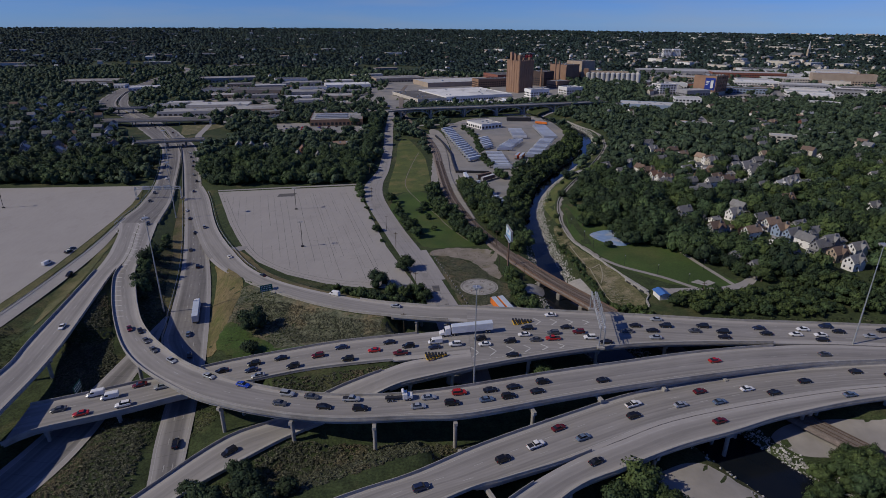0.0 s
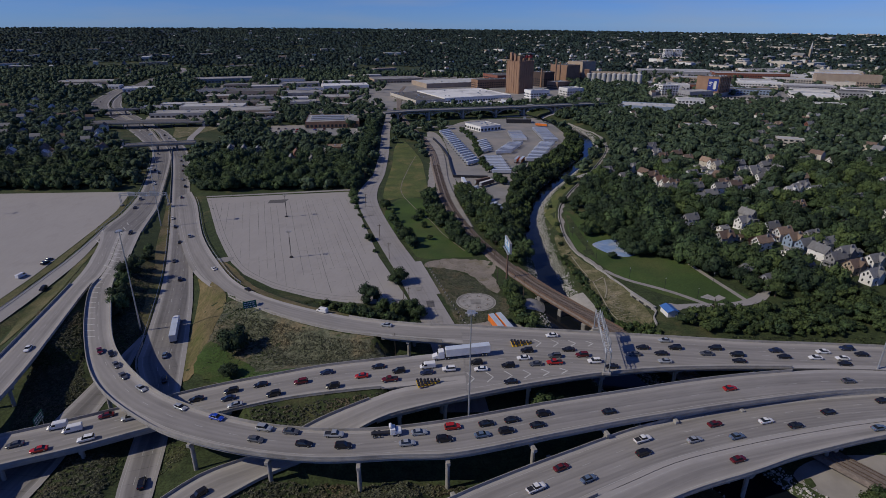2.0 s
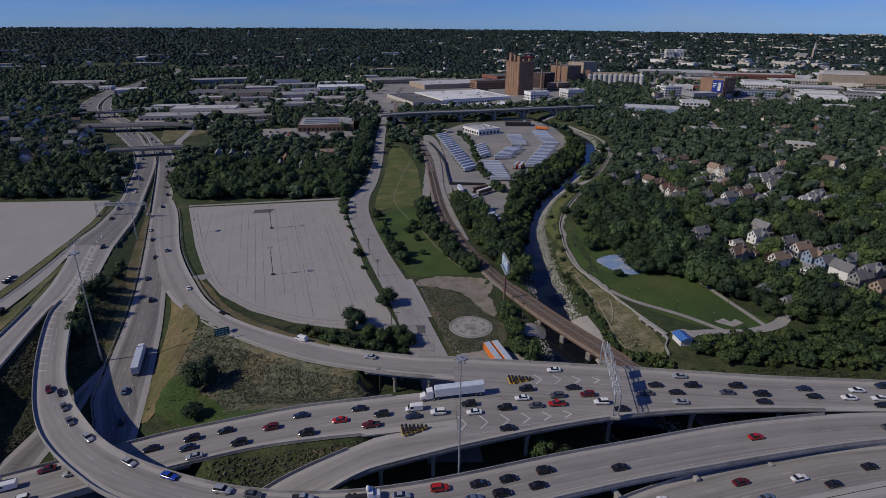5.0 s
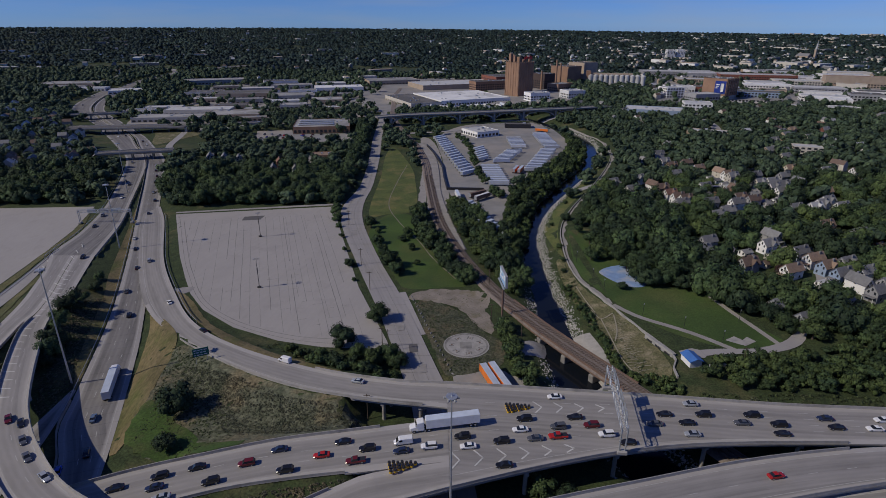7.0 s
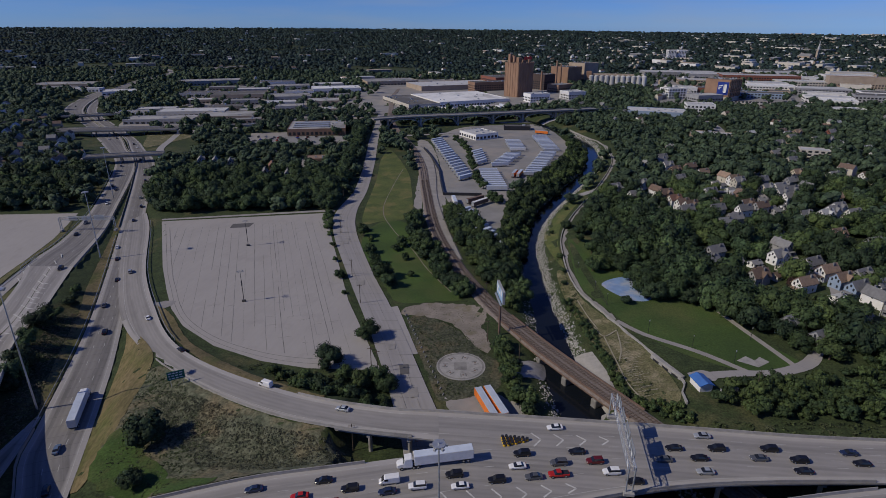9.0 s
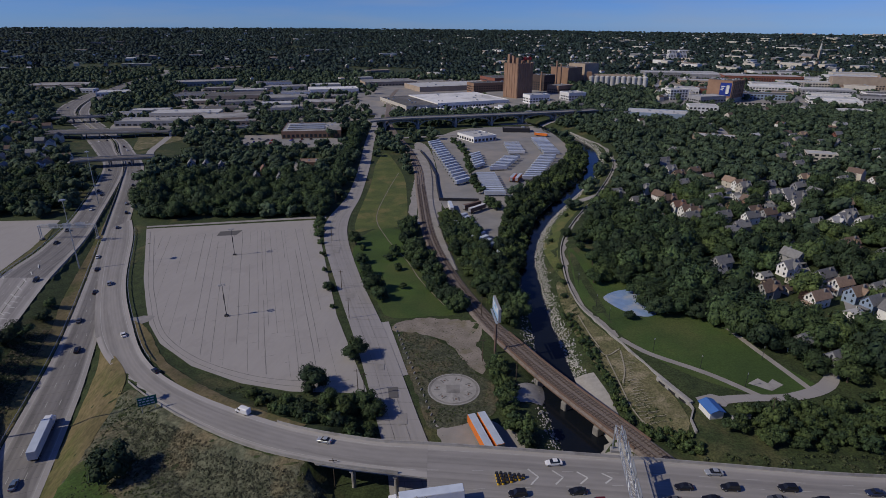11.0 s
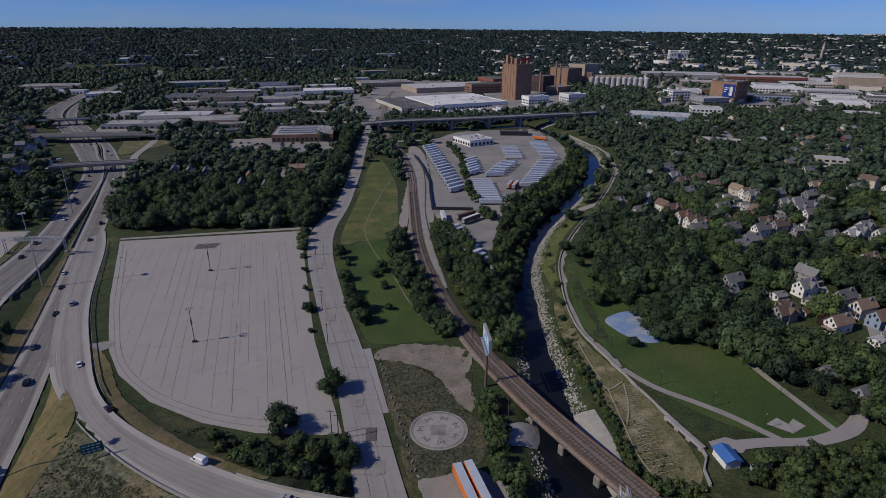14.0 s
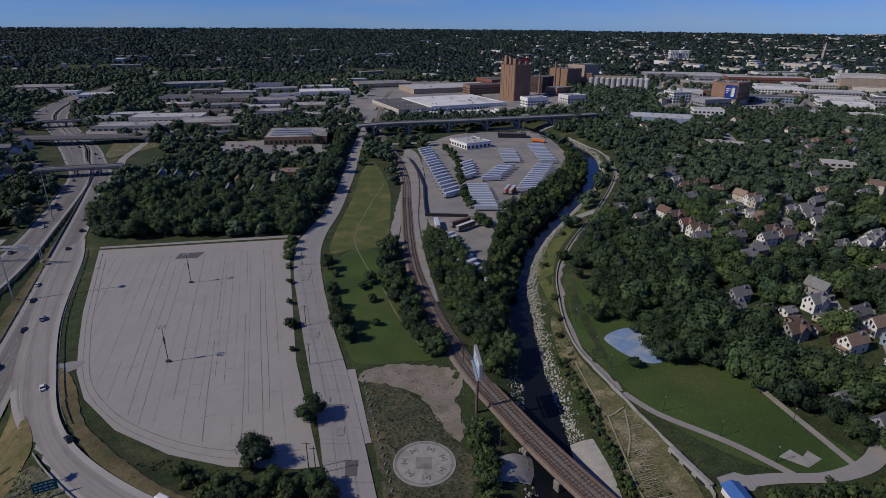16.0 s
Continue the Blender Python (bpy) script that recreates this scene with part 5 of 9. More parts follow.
for i, (bx, by, bw, bl, bh, bwall, broof, bang) in enumerate(((-345, 815, 86, 34, 6, "grey_wall", "dark_roof", 6), (-270, 850, 70, 50, 6, "white_wall", "light_roof", 8), (-330, 880, 90, 36, 7, "cream_wall", "light_roof", 8), (-460, 1290, 120, 50, 8, "white_wall", "light_roof", 20), (-720, 1230, 110, 60, 7, "white_wall", "light_roof", 10), (-330, 1080, 90, 60, 8, "tan_brick", "dark_roof", 12), (-240, 1060, 70, 50, 7, "white_wall", "light_roof", 12), (-170, 1000, 50, 40, 7, "white_wall", "light_roof", 10), (-180, 1180, 90, 50, 8, "white_wall", "white_roof", 14), (-280, 1220, 80, 40, 7, "cream_wall", "light_roof", 14), (-90, 1330, 110, 70, 8, "blue_wall", "light_roof", 18), (-560, 1130, 60, 40, 6, "white_wall", "light_roof", 20), (-210, 940, 40, 30, 6, "grey_wall", "light_roof", 10))):
    block("industrial_shed", "low industrial shed with a worn flat roof", bx, by, bang, bw, bl, bh, ("grey_wall", "tan_brick", bwall)[i % 3], ("worn_roof", "worn_roof", broof)[i % 3], windows=1, extras=3, bay=7)
for i, (bx, by, bw, bl, bh, bang) in enumerate(((-410, 870, 40, 22, 6, 8), (-392, 905, 52, 24, 6, 10), (-300, 925, 46, 26, 7, 12), (-255, 900, 34, 20, 5, 12), (-235, 985, 46, 24, 6, 14), (-300, 995, 54, 26, 7, 12), (-370, 1010, 44, 26, 6, 12), (-410, 1100, 60, 30, 7, 14), (-240, 1135, 52, 26, 6, 14), (-330, 1160, 60, 30, 7, 16), (-400, 1195, 50, 26, 6, 16), (-210, 1260, 60, 34, 7, 16), (-320, 1290, 70, 36, 7, 18), (-160, 1090, 34, 22, 5, 12), (-150, 915, 30, 18, 5, 10), (-700, 1180, 60, 26, 6, 8), (-640, 1160, 50, 24, 6, 8), (-215, 770, 24, 16, 5, 20), (-235, 815, 36, 18, 5, 14))):
    block("workshop", "small low workshop with a worn flat roof", bx, by, bang, bw, bl, bh, ("white_wall", "grey_wall", "tan_brick", "cream_wall")[i % 4], ("worn_roof", "light_roof", "dark_roof", "worn_roof", "light_roof")[i % 5], windows=1, extras=2, bay=6)


block("brown_workshop", "low brown workshop with a flat roof in the woods", -96, 586, 8, 24, 16, 5, "brown_brick", "tan_roof", extras=2)
for bx, by, bw, bl, bh, bwall, broof, bang in ((620, 1352, 118, 52, 10, "grey_wall", "light_roof", -8), (640, 1172, 66, 36, 9, "white_wall", "light_roof", -16), (606, 915, 48, 30, 8, "white_wall", "white_roof", -30), (768, 1112, 46, 18, 11, "cream_wall", "tan_roof", -30), (572, 848, 44, 20, 5, "white_wall", "light_roof", -12), (520, 868, 36, 20, 5, "cream_wall", "light_roof", -16), (660, 1030, 60, 26, 6, "white_wall", "light_roof", -24), (590, 1050, 40, 26, 7, "tan_brick", "dark_roof", -24), (860, 1240, 80, 40, 8, "white_wall", "white_roof", -18), (500, 1090, 60, 36, 8, "red_brick", "dark_roof", -16), (450, 1090, 36, 30, 9, "white_wall", "light_roof", -10), (940, 1380, 90, 40, 9, "cream_wall", "light_roof", -14), (770, 1290, 70, 36, 8, "white_wall", "light_roof", -12)):
    block("commercial_block", "pale low commercial hall with a flat roof", bx, by, bang, bw, bl, bh, bwall, broof, windows=1, extras=2, floor_h=5, bay=6)


def make_wall_sign():
    host = bpy.data.objects["sign_building"]
    part("base_band", box(-19.2, -21.2, -2, 19.2, 21.2, 6.5), M["cream_wall"], host, "pale stone ground floor")
    rib = None
    for i in range(7):
        m = pose(19.3, -18.6 + i * 6.2, 0)
        if rib is None:
            rib = part("rib", box(-0.5, -0.8, 6.5, 0.5, 0.8, 32.4), M["brown_brick"], host)
            rib.matrix_basis = m
        else:
            again("rib", rib, host, m)
    pane = None
    for i in range(6):
        for k in range(4):
            m = pose(19.05, -15.5 + i * 6.2, 8.4 + k * 6)
            if pane is None:
                pane = part("window", box(-0.1, -1.3, 0, 0.1, 1.3, 3.8), M["pane"], host)
                pane.matrix_basis = m
            else:
                again("window", pane, host, m)
    e = thing("wall_sign", "large blue wall sign with a white emblem", "sign", m=pose(466, 985, gz(466, 985), 0, 0, -50))
    part("panel", box(1, -21.5, 10, 18, -21.1, 29), M["sign_blue"], e)
    part("emblem", box(10.5, -21.9, 13, 15.5, -21.55, 26, None, 1.2), M["white_paint"], e)
    for i in range(3):
        part("bar", box(2.6, -21.8, 23 - i * 2.6, 8.8 - i * 1.6, -21.55, 24.2 - i * 2.6), M["white_paint"], e)


make_wall_sign()


def make_silos():
    e = thing("silo_row", "double row of pale concrete silos", "silo", m=pose(365, 1206, 3, 0, 0, -14))
    FOOT.append((365, 1206, 55))
    first = None
    for j in range(2):
        for i in range(11):
            m = pose(-50 + i * 10, j * 10, 0)
            if first is None:
                bm = rod((0, 0, -3), (0, 0, 25), 4.8, n=20)
                rod((0, 0, 25), (0, 0, 27), 4.8, 1.2, 20, bm)
                first = part("silo", bm, M["light_roof"], e)
                first.matrix_basis = m
            else:
                again("silo", first, e, m)
    part("gallery", box(-52, 3, 26, 30, 7, 29.5), M["tan_brick"], e)
    part("headhouse", box(-60, -2, -3, -50, 14, 33), M["brown_brick"], e)


make_silos()


def make_church():
    e = thing("church", "distant tan stone church with a tall spire", "church", m=pose(1270, 2080, gz(1270, 2080), 0, 0, 20))
    part("nave", walls(18, 44, 12, 8), M["tan_brick"], e)
    part("roof", gable(18, 44, 12, 8), M["grey_roof"], e)
    part("tower", box(9.5, -34.5, 0, 16.5, -27.5, 34), M["tan_brick"], e)
    part("spire", rod((13, -31, 34), (13, -31, 60), 4.2, 0.2, 8), M["light_roof"], e)


make_church()


# ---- viaduct and overpasses ----
def make_viaduct():
    e = thing("arch_viaduct", "long concrete arch viaduct across the valley", "bridge", kind="structure")
    line = spline([(-66, 770, 12), (-26, 783, 13), (42, 802, 13), (113, 823, 13), (189, 847, 13), (250, 867, 13), (309, 883, 12.5), (400, 910, 11), (470, 940, 9)], 6)
    swept("deck", line, [(7.5, -1.2), (8.2, -0.3), (8.2, 0), (-8.2, 0), (-8.2, -0.3), (-7.5, -1.2)], M["old_concrete"], e)
    for s in (-8.0, 8.0):
        q = line.copy()
        q[:, :2] += across(line) * s
        swept("parapet", q, [(-0.2, 0), (0.2, 0), (0.2, 1.0), (-0.2, 1.0)], M["concrete"], e)
    total = np.r_[0, np.cumsum(np.linalg.norm(np.diff(line[:, :2], axis=0), axis=1))]
    n_ = across(line)
    span = 46.0
    k = 0
    while 14 + k * span < total[-1] - 60:
        i0, i1 = [int(np.searchsorted(total, 14 + (k + d) * span)) for d in (0, 1)]
        p, q = line[i0], line[i1]
        ang = math.atan2(q[1] - p[1], q[0] - p[0])
        mt = Matrix.Translation((p[0], p[1], 0)) @ Matrix.Rotation(ang, 4, "Z")
        bm = box(-1.3, -6, -5, 1.3, 6, p[2] - 1.2, None, 0.2)
        bm.transform(mt)
        part("pier", bm, M["concrete"], e)
        for s in (-5, 5):
            a = np.linspace(0, math.pi, 13)
            half = math.hypot(q[0] - p[0], q[1] - p[1]) / 2 - 1.5
            arc = np.stack([half + 1.5 - half * np.cos(a), np.full(13, float(s)), 1.5 + (p[2] - 4.0) * np.sin(a) ** 0.8], 1)
            bm = bmesh.new()
            vs = []
            for x, y, z in arc:
                vs.append([bm.verts.new((x, y - 0.9, z)), bm.verts.new((x, y + 0.9, z)), bm.verts.new((x, y + 0.9, z + 1.3)), bm.verts.new((x, y - 0.9, z + 1.3))])
            for u, w in zip(vs, vs[1:]):
                for j in range(4):
                    bm.faces.new((u[j], u[(j + 1) % 4], w[(j + 1) % 4], w[j]))
            bm.transform(mt)
            part("arch", bm, M["concrete"], e)
        bm = bmesh.new()
        for f in (0.16, 0.3, 0.7, 0.84):
            x = f * (2 * half + 3)
            zz = 1.5 + (p[2] - 4.0) * math.sin(math.acos(1 - 2 * f)) ** 0.8
            box(x - 0.4, -6, zz + 0.5, x + 0.4, 6, p[2] - 1.0, bm)
        bm.transform(mt)
        part("spandrel", bm, M["concrete"], e)
        k += 1


make_viaduct()


def overpass(label, a, b, z, width, piers=True):
    e = thing("overpass", label, "bridge", kind="structure")
    line = spline([(*a, z), ((a[0] + b[0]) / 2, (a[1] + b[1]) / 2, z + 0.2), (*b, z)], 6)
    w = width / 2
    swept("deck", line, [(w - 1, -1.6), (w, -0.4), (w, 0), (-w, 0), (-w, -0.4), (-w + 1, -1.6)], M["concrete"], e)
    for s in (-w + 0.2, w - 0.2):
        q = line.copy()
        q[:, :2] += across(line) * s
        swept("parapet", q, [(-0.2, 0), (0.2, 0), (0.2, 0.95), (-0.2, 0.95)], M["concrete"], e)
    road = line.copy()
    swept("carriageway", road, [(w - 1.6, 0.03), (-w + 1.6, 0.03)], M["asphalt"], e, False)
    for i in range(2, len(line) - 2, 3):
        p, n_ = line[i], across(line)[i]
        for s in (-w * 0.5, w * 0.5):
            x, y = p[0] + n_[0] * s, p[1] + n_[1] * s
            g = gz(x, y)
            if g < z - 4:
                part("pier_column", rod((x, y, g - 0.5), (x, y, z - 1.5), 0.6, n=10), M["concrete"], e)
    for t, o in ((line[0], -1), (line[-1], 1)):
        d = (line[-1] - line[0])[:2]
        d /= np.linalg.norm(d)
        ang = math.atan2(d[1], d[0])
        bm = box(-3 if o < 0 else 0, -w + 1, -3, 0 if o < 0 else 3, w - 1, z - 1.2)
        bm.transform(Matrix.Translation((t[0], t[1], 0)) @ Matrix.Rotation(ang, 4, "Z"))
        part("abutment", bm, M["concrete"], e)


overpass("concrete road overpass crossing the freeway", (-310, 580.5), (-246, 598.3), 6.0, 13)
overpass("wide concrete road overpass crossing the freeway", (-432, 716), (-290, 736), 6.2, 22)
overpass("concrete road overpass on the far freeway", (-520, 800), (-405, 850), 6.2, 14)


def make_side_roads():
    for lab, pts, w, m in (("grey city street beyond the overpass", [(-290, 738), (-238, 768), (-180, 800), (-60, 830)], 9, "street"), ("grey street through the trees", [(-236, 603), (-227, 642), (-214, 680), (-196, 708)], 4, "pavement"), ("ramp climbing beside the freeway", [(-258, 615), (-272, 648), (-281, 690), (-291, 736)], 3.5, "pavement"), ("pale street under the viaduct", [(96, 816), (150, 827), (205, 840)], 5, "street"), 
                           ("narrow bridge street under the viaduct", [(-45, 716), (-10, 726), (20, 736), (60, 760)], 4, "street"), ("curving street by the hillside", [(330, 690), (345, 740), (352, 790), (370, 850)], 5, "street"),
                           ("residential street between houses", [(186, 306), (196, 330), (216, 380), (240, 440), (268, 500), (300, 560)], 3.0, "street"), ("residential alley behind houses", [(178, 268), (198, 302), (214, 340), (232, 392), (252, 440)], 2.2, "street"),
                           ("residential street on the hill", [(270, 330), (300, 400), (330, 470), (360, 530)], 3.6, "asphalt"), ("side street by the river park", [(112, 470), (135, 482), (160, 490), (200, 478), (230, 462)], 3.0, "street"),
                           ("far ramp on the wooded hillside", [(-640, 1090), (-690, 1290), (-730, 1500), (-660, 1530), (-600, 1420), (-585, 1250)], 7, "pavement"), ("freeway on the hillside", [(-600, 1200), (-620, 1350), (-590, 1500), (-480, 1650)], 16, "pavement"), ("street in front of the warehouses", [(-60, 930), (40, 965), (150, 985), (260, 1010), (380, 960)], 12, "street"), ("freight yard road", [(-90, 1200), (-60, 1300), (20, 1420), (150, 1500)], 10, "street")):
        l = spline([(a, b, 0) for a, b in pts], 6)
        l[:, 2] = [gz(a, b) + 0.25 for a, b in l[:, :2]]
        le, re = l.copy(), l.copy()
        le[:, :2] += across(l) * w
        re[:, :2] -= across(l) * w
        le[:, 2] = [max(gz(a, b) + 0.15, c) for (a, b), c in zip(le[:, :2], l[:, 2])]
        re[:, 2] = [max(gz(a, b) + 0.15, c) for (a, b), c in zip(re[:, :2], l[:, 2])]
        r = Road(le[:: max(1, len(le) // 12)], re[:: max(1, len(re) // 12)], 6)
        tagged(r.surface("side_street", M[m], None, 0.1, 3), lab, "road", kind="structure")
        SIDE.append((l, w))


SIDE = []
make_side_roads()


# ---- trees ----
def fast_mesh(name, v, tris, material, normals=None):
    me = bpy.data.meshes.new(name)
    v, tris = np.asarray(v, np.float32), np.asarray(tris, np.int32)
    me.vertices.add(len(v))
    me.vertices.foreach_set("co", v.ravel())
    me.loops.add(tris.size)
    me.loops.foreach_set("vertex_index", tris.ravel())
    me.polygons.add(len(tris))
    me.polygons.foreach_set("loop_start", np.arange(0, tris.size, 3, dtype=np.int32))
    me.update(calc_edges=True)
    if normals is not None:
        # soft foliage: leaves take the roundness of their bough
        me.normals_split_custom_set_from_vertices(normals.tolist())
    me.materials.append(material)
    return me


def ico(sub):
    bm = bmesh.new()
    bmesh.ops.create_icosphere(bm, subdivisions=sub, radius=1)
    v = np.array([p.co[:] for p in bm.verts])
    f = np.array([[q.index for q in p.verts] for p in bm.faces])
    bm.free()
    return v, f


ICO1, ICO2 = ico(1), ico(2)


def crown_arrays(rg, lumps, leaves, leaf, core=ICO2, spread=0.62, hold=0.84):
    """A crown of unit radius: lumpy core and many leaf clumps standing off it; z from 0 to about 1.7."""
    vs, fs, ns, n = [], [], [], 0
    cs = [(0, 0, 0.85, 0.62)]
    for i in range(lumps):
        a, b = 2 * math.pi * (i + rg.uniform(-0.3, 0.3)) / lumps, rg.uniform(0.35, 1.25)
        rr = spread * rg.uniform(0.7, 1.1) * (1.1 - 0.35 * abs(b - 0.7))
        cs.append((rr * math.cos(a), rr * math.sin(a), b, rg.uniform(0.34, 0.52)))
    for x, y, z, r in cs:
        v, f = core
        d = v * (r * rg.uniform(0.78, 1.08, (len(v), 1)) * hold)
        vs.append(d + (x, y, z))
        ns.append(v + np.array((x, y, z - 0.6)) * 0.5)
        fs.append(f + n)
        n += len(v)
    per = max(1, leaves // len(cs))
    for x, y, z, r in cs:
        d = rg.normal(size=(per, 3))
        d[:, 2] = np.abs(d[:, 2]) * 1.1 - 0.35
        d /= np.linalg.norm(d, axis=1, keepdims=True)
        c = d * r * rg.uniform(0.8, 1.2, (per, 1)) + (x, y, z)
        u = np.cross(d, rg.normal(size=(per, 3)))
        u /= np.linalg.norm(u, axis=1, keepdims=True)
        w = np.cross(d, u) + d * rg.uniform(-0.6, 0.6, (per, 1))
        s = leaf * rg.uniform(0.6, 1.3, (per, 1))
        tri = np.stack([c + u * s, c - u * s * 0.6 + w * s * 0.8, c - u * s * 0.5 - w * s * 0.9], 1)
        # every leaf turns its upper side outwards
        turned = (np.cross(tri[:, 1] - tri[:, 0], tri[:, 2] - tri[:, 0]) * d).sum(1) < 0
        tri[turned] = tri[turned][:, ::-1]
        tri = tri.reshape(-1, 3)
        vs.append(tri)
        face = np.cross(tri[1::3] - tri[0::3], tri[2::3] - tri[0::3])
        face /= np.linalg.norm(face, axis=1, keepdims=True) + 1e-9
        face *= np.sign((face * d).sum(1, keepdims=True)) + 1e-3
        ns.append(np.repeat(d * 0.8 + np.array((x, y, z - 0.6)) * 0.5 + face * 0.45 + rg.normal(size=(per, 3)) * 0.12, 3, 0))
        fs.append(np.arange(per * 3).reshape(-1, 3) + n)
        n += per * 3
    nn = np.vstack(ns)
    return np.vstack(vs), np.vstack(fs), nn / np.linalg.norm(nn, axis=1, keepdims=True)


def trunk_mesh(rg):
    bm = bmesh.new()
    rod((0, 0, -0.05), (0, 0, 0.62), 0.07, 0.045, 8, bm)
    for i in range(4):
        a = i * 1.6 + rg.uniform(0, 0.5)
        rod((0, 0, 0.3 + 0.07 * i), (0.42 * math.cos(a), 0.42 * math.sin(a), 0.75 + 0.1 * i), 0.03, 0.012, 5, bm)
    me = bpy.data.meshes.new("trunk")
    bm.to_mesh(me)
    bm.free()
    me.materials.append(M["bark"])
    return me


rgt = np.random.RandomState(3)
CROWNS = {}
for key, mt_ in (("leaf", "leaf"), ("deep", "leaf_deep"), ("light", "leaf_light"), ("red", "leaf_red")):
    CROWNS[key] = []
    for i in range(3 if key != "red" else 1):
        v, f, nn = crown_arrays(rgt, 11, 1400, 0.078, ICO1, 0.66)
        CROWNS[key].append(fast_mesh("crown", v * (1, 1, 0.95) + (0, 0, 0.12), f, M[mt_], nn))
TRUNKS = [trunk_mesh(rgt) for _ in range(2)]
TREE_PROTO = {}
TREES = []


def tree(x, y, r, tone="leaf", h=1.0, group="", label=""):
    """A tree with a crown r wide to each side."""
    rg = random.Random(int(x * 31 + y * 57))
    i = rg.randrange(len(CROWNS[tone]))
    z = gz(x, y)
    m = Matrix.LocRotScale((x, y, z - 0.2), Euler((0, 0, rg.uniform(0, 6.28))), (r, r, r * h * rg.uniform(0.9, 1.15)))
    key = (tone, i, label, group)
    if key not in TREE_PROTO:
        e = new("tree" if r > 1.6 else "shrub")
        t, c = new("trunk", TRUNKS[i % 2]), new("crown", CROWNS[tone][i])
        t.parent = c.parent = e
        e.matrix_basis = m
        TREE_PROTO[key] = e
        tagged(e, label or dict(leaf="full green broadleaf tree with a rounded crown", deep="dark green broadleaf tree with a dense crown", light="light green leafy tree with a loose crown", red="dark purple-leaved tree among green ones")[tone], "tree", group)
    else:
        p = TREE_PROTO[key]
        copy_thing(p, m @ Matrix.Diagonal((1 / p.scale[0], 1 / p.scale[1], 1 / p.scale[2], 1)))
    TREES.append((x, y, r))


def tree_field(name, label, px, py, rad, hgt, protos, material, seed):
    rg = np.random.RandomState(seed)
    vs, fs, ns, n = [], [], [], 0
    kinds = rg.randint(0, len(protos), len(px))
    ang = rg.uniform(0, 6.28, len(px))
    pz = gz_many(px, py)
    for k, (v, f, *nn) in enumerate(protos):
        s = np.where(kinds == k)[0]
        if not len(s):
            continue
        c, d = np.cos(ang[s])[:, None], np.sin(ang[s])[:, None]
        x = (v[None, :, 0] * c - v[None, :, 1] * d) * rad[s, None] + px[s, None]
        y = (v[None, :, 0] * d + v[None, :, 1] * c) * rad[s, None] + py[s, None]
        z = v[None, :, 2] * hgt[s, None] + pz[s, None]
        vs.append(np.stack([x, y, z], 2).reshape(-1, 3))
        if nn:
            a = nn[0]
            ns.append(np.stack([a[None, :, 0] * c - a[None, :, 1] * d, a[None, :, 0] * d + a[None, :, 1] * c, np.repeat(a[None, :, 2], len(s), 0)], 2).reshape(-1, 3))
        fs.append((f[None] + (np.arange(len(s)) * len(v))[:, None, None]).reshape(-1, 3) + n)
        n += len(s) * len(v)
    ob = new(name, fast_mesh(name, np.vstack(vs), np.vstack(fs), material, np.vstack(ns) if ns else None))
    return tagged(ob, label, "trees", kind="stuff")


DENSE = [crown_arrays(rgt, 9, 720, 0.09, ICO1, 0.66) for _ in range(4)]

SMALL = [crown_arrays(rgt, 6, 300, 0.125, ICO1, 0.66) for _ in range(4)]


def scatter(poly, spacing, rlo, rhi, tones, group, seed, keep=1.0, h=1.0, stuff="", clear=True, light=False):
    """Trees inside an outline: single ones, or one leafy mass where stuff gives its label."""
    rg = np.random.RandomState(seed)
    xs, ys = [p[0] for p in poly], [p[1] for p in poly]
    gx_, gy_ = np.meshgrid(np.arange(min(xs), max(xs), spacing * 0.87), np.arange(min(ys), max(ys), spacing))
    gy_[:, ::2] += spacing / 2
    px, py = (gx_ + rg.uniform(-0.35, 0.35, gx_.shape) * spacing).ravel(), (gy_ + rg.uniform(-0.35, 0.35, gx_.shape) * spacing).ravel()
    ok = inside(px, py, poly) & (rg.uniform(size=px.shape) < keep)
    if clear:
        ok &= ~blocked_many(px, py, 2.0) & ~yards(px, py, rg)
    px, py = px[ok], py[ok]
    r = rg.uniform(rlo, rhi, len(px))
    if stuff:
        tone = rg.randint(0, len(tones), len(px))
        for k, t in enumerate(tones):
            s = tone == k
            if s.any():
                tree_field(group.replace(" ", "_"), stuff, px[s], py[s], r[s], r[s] * rg.uniform(0.8, 1.35, s.sum()), SMALL if light or rhi < 4.2 else DENSE, M[dict(leaf="leaf", deep="leaf_deep", light="leaf_light")[t]], seed)
        TREES.extend(zip(px, py, r))
        return
    for x, y, q in zip(px, py, r):
        tree(float(x), float(y), float(q), tones[rg.randint(len(tones))], h, group)


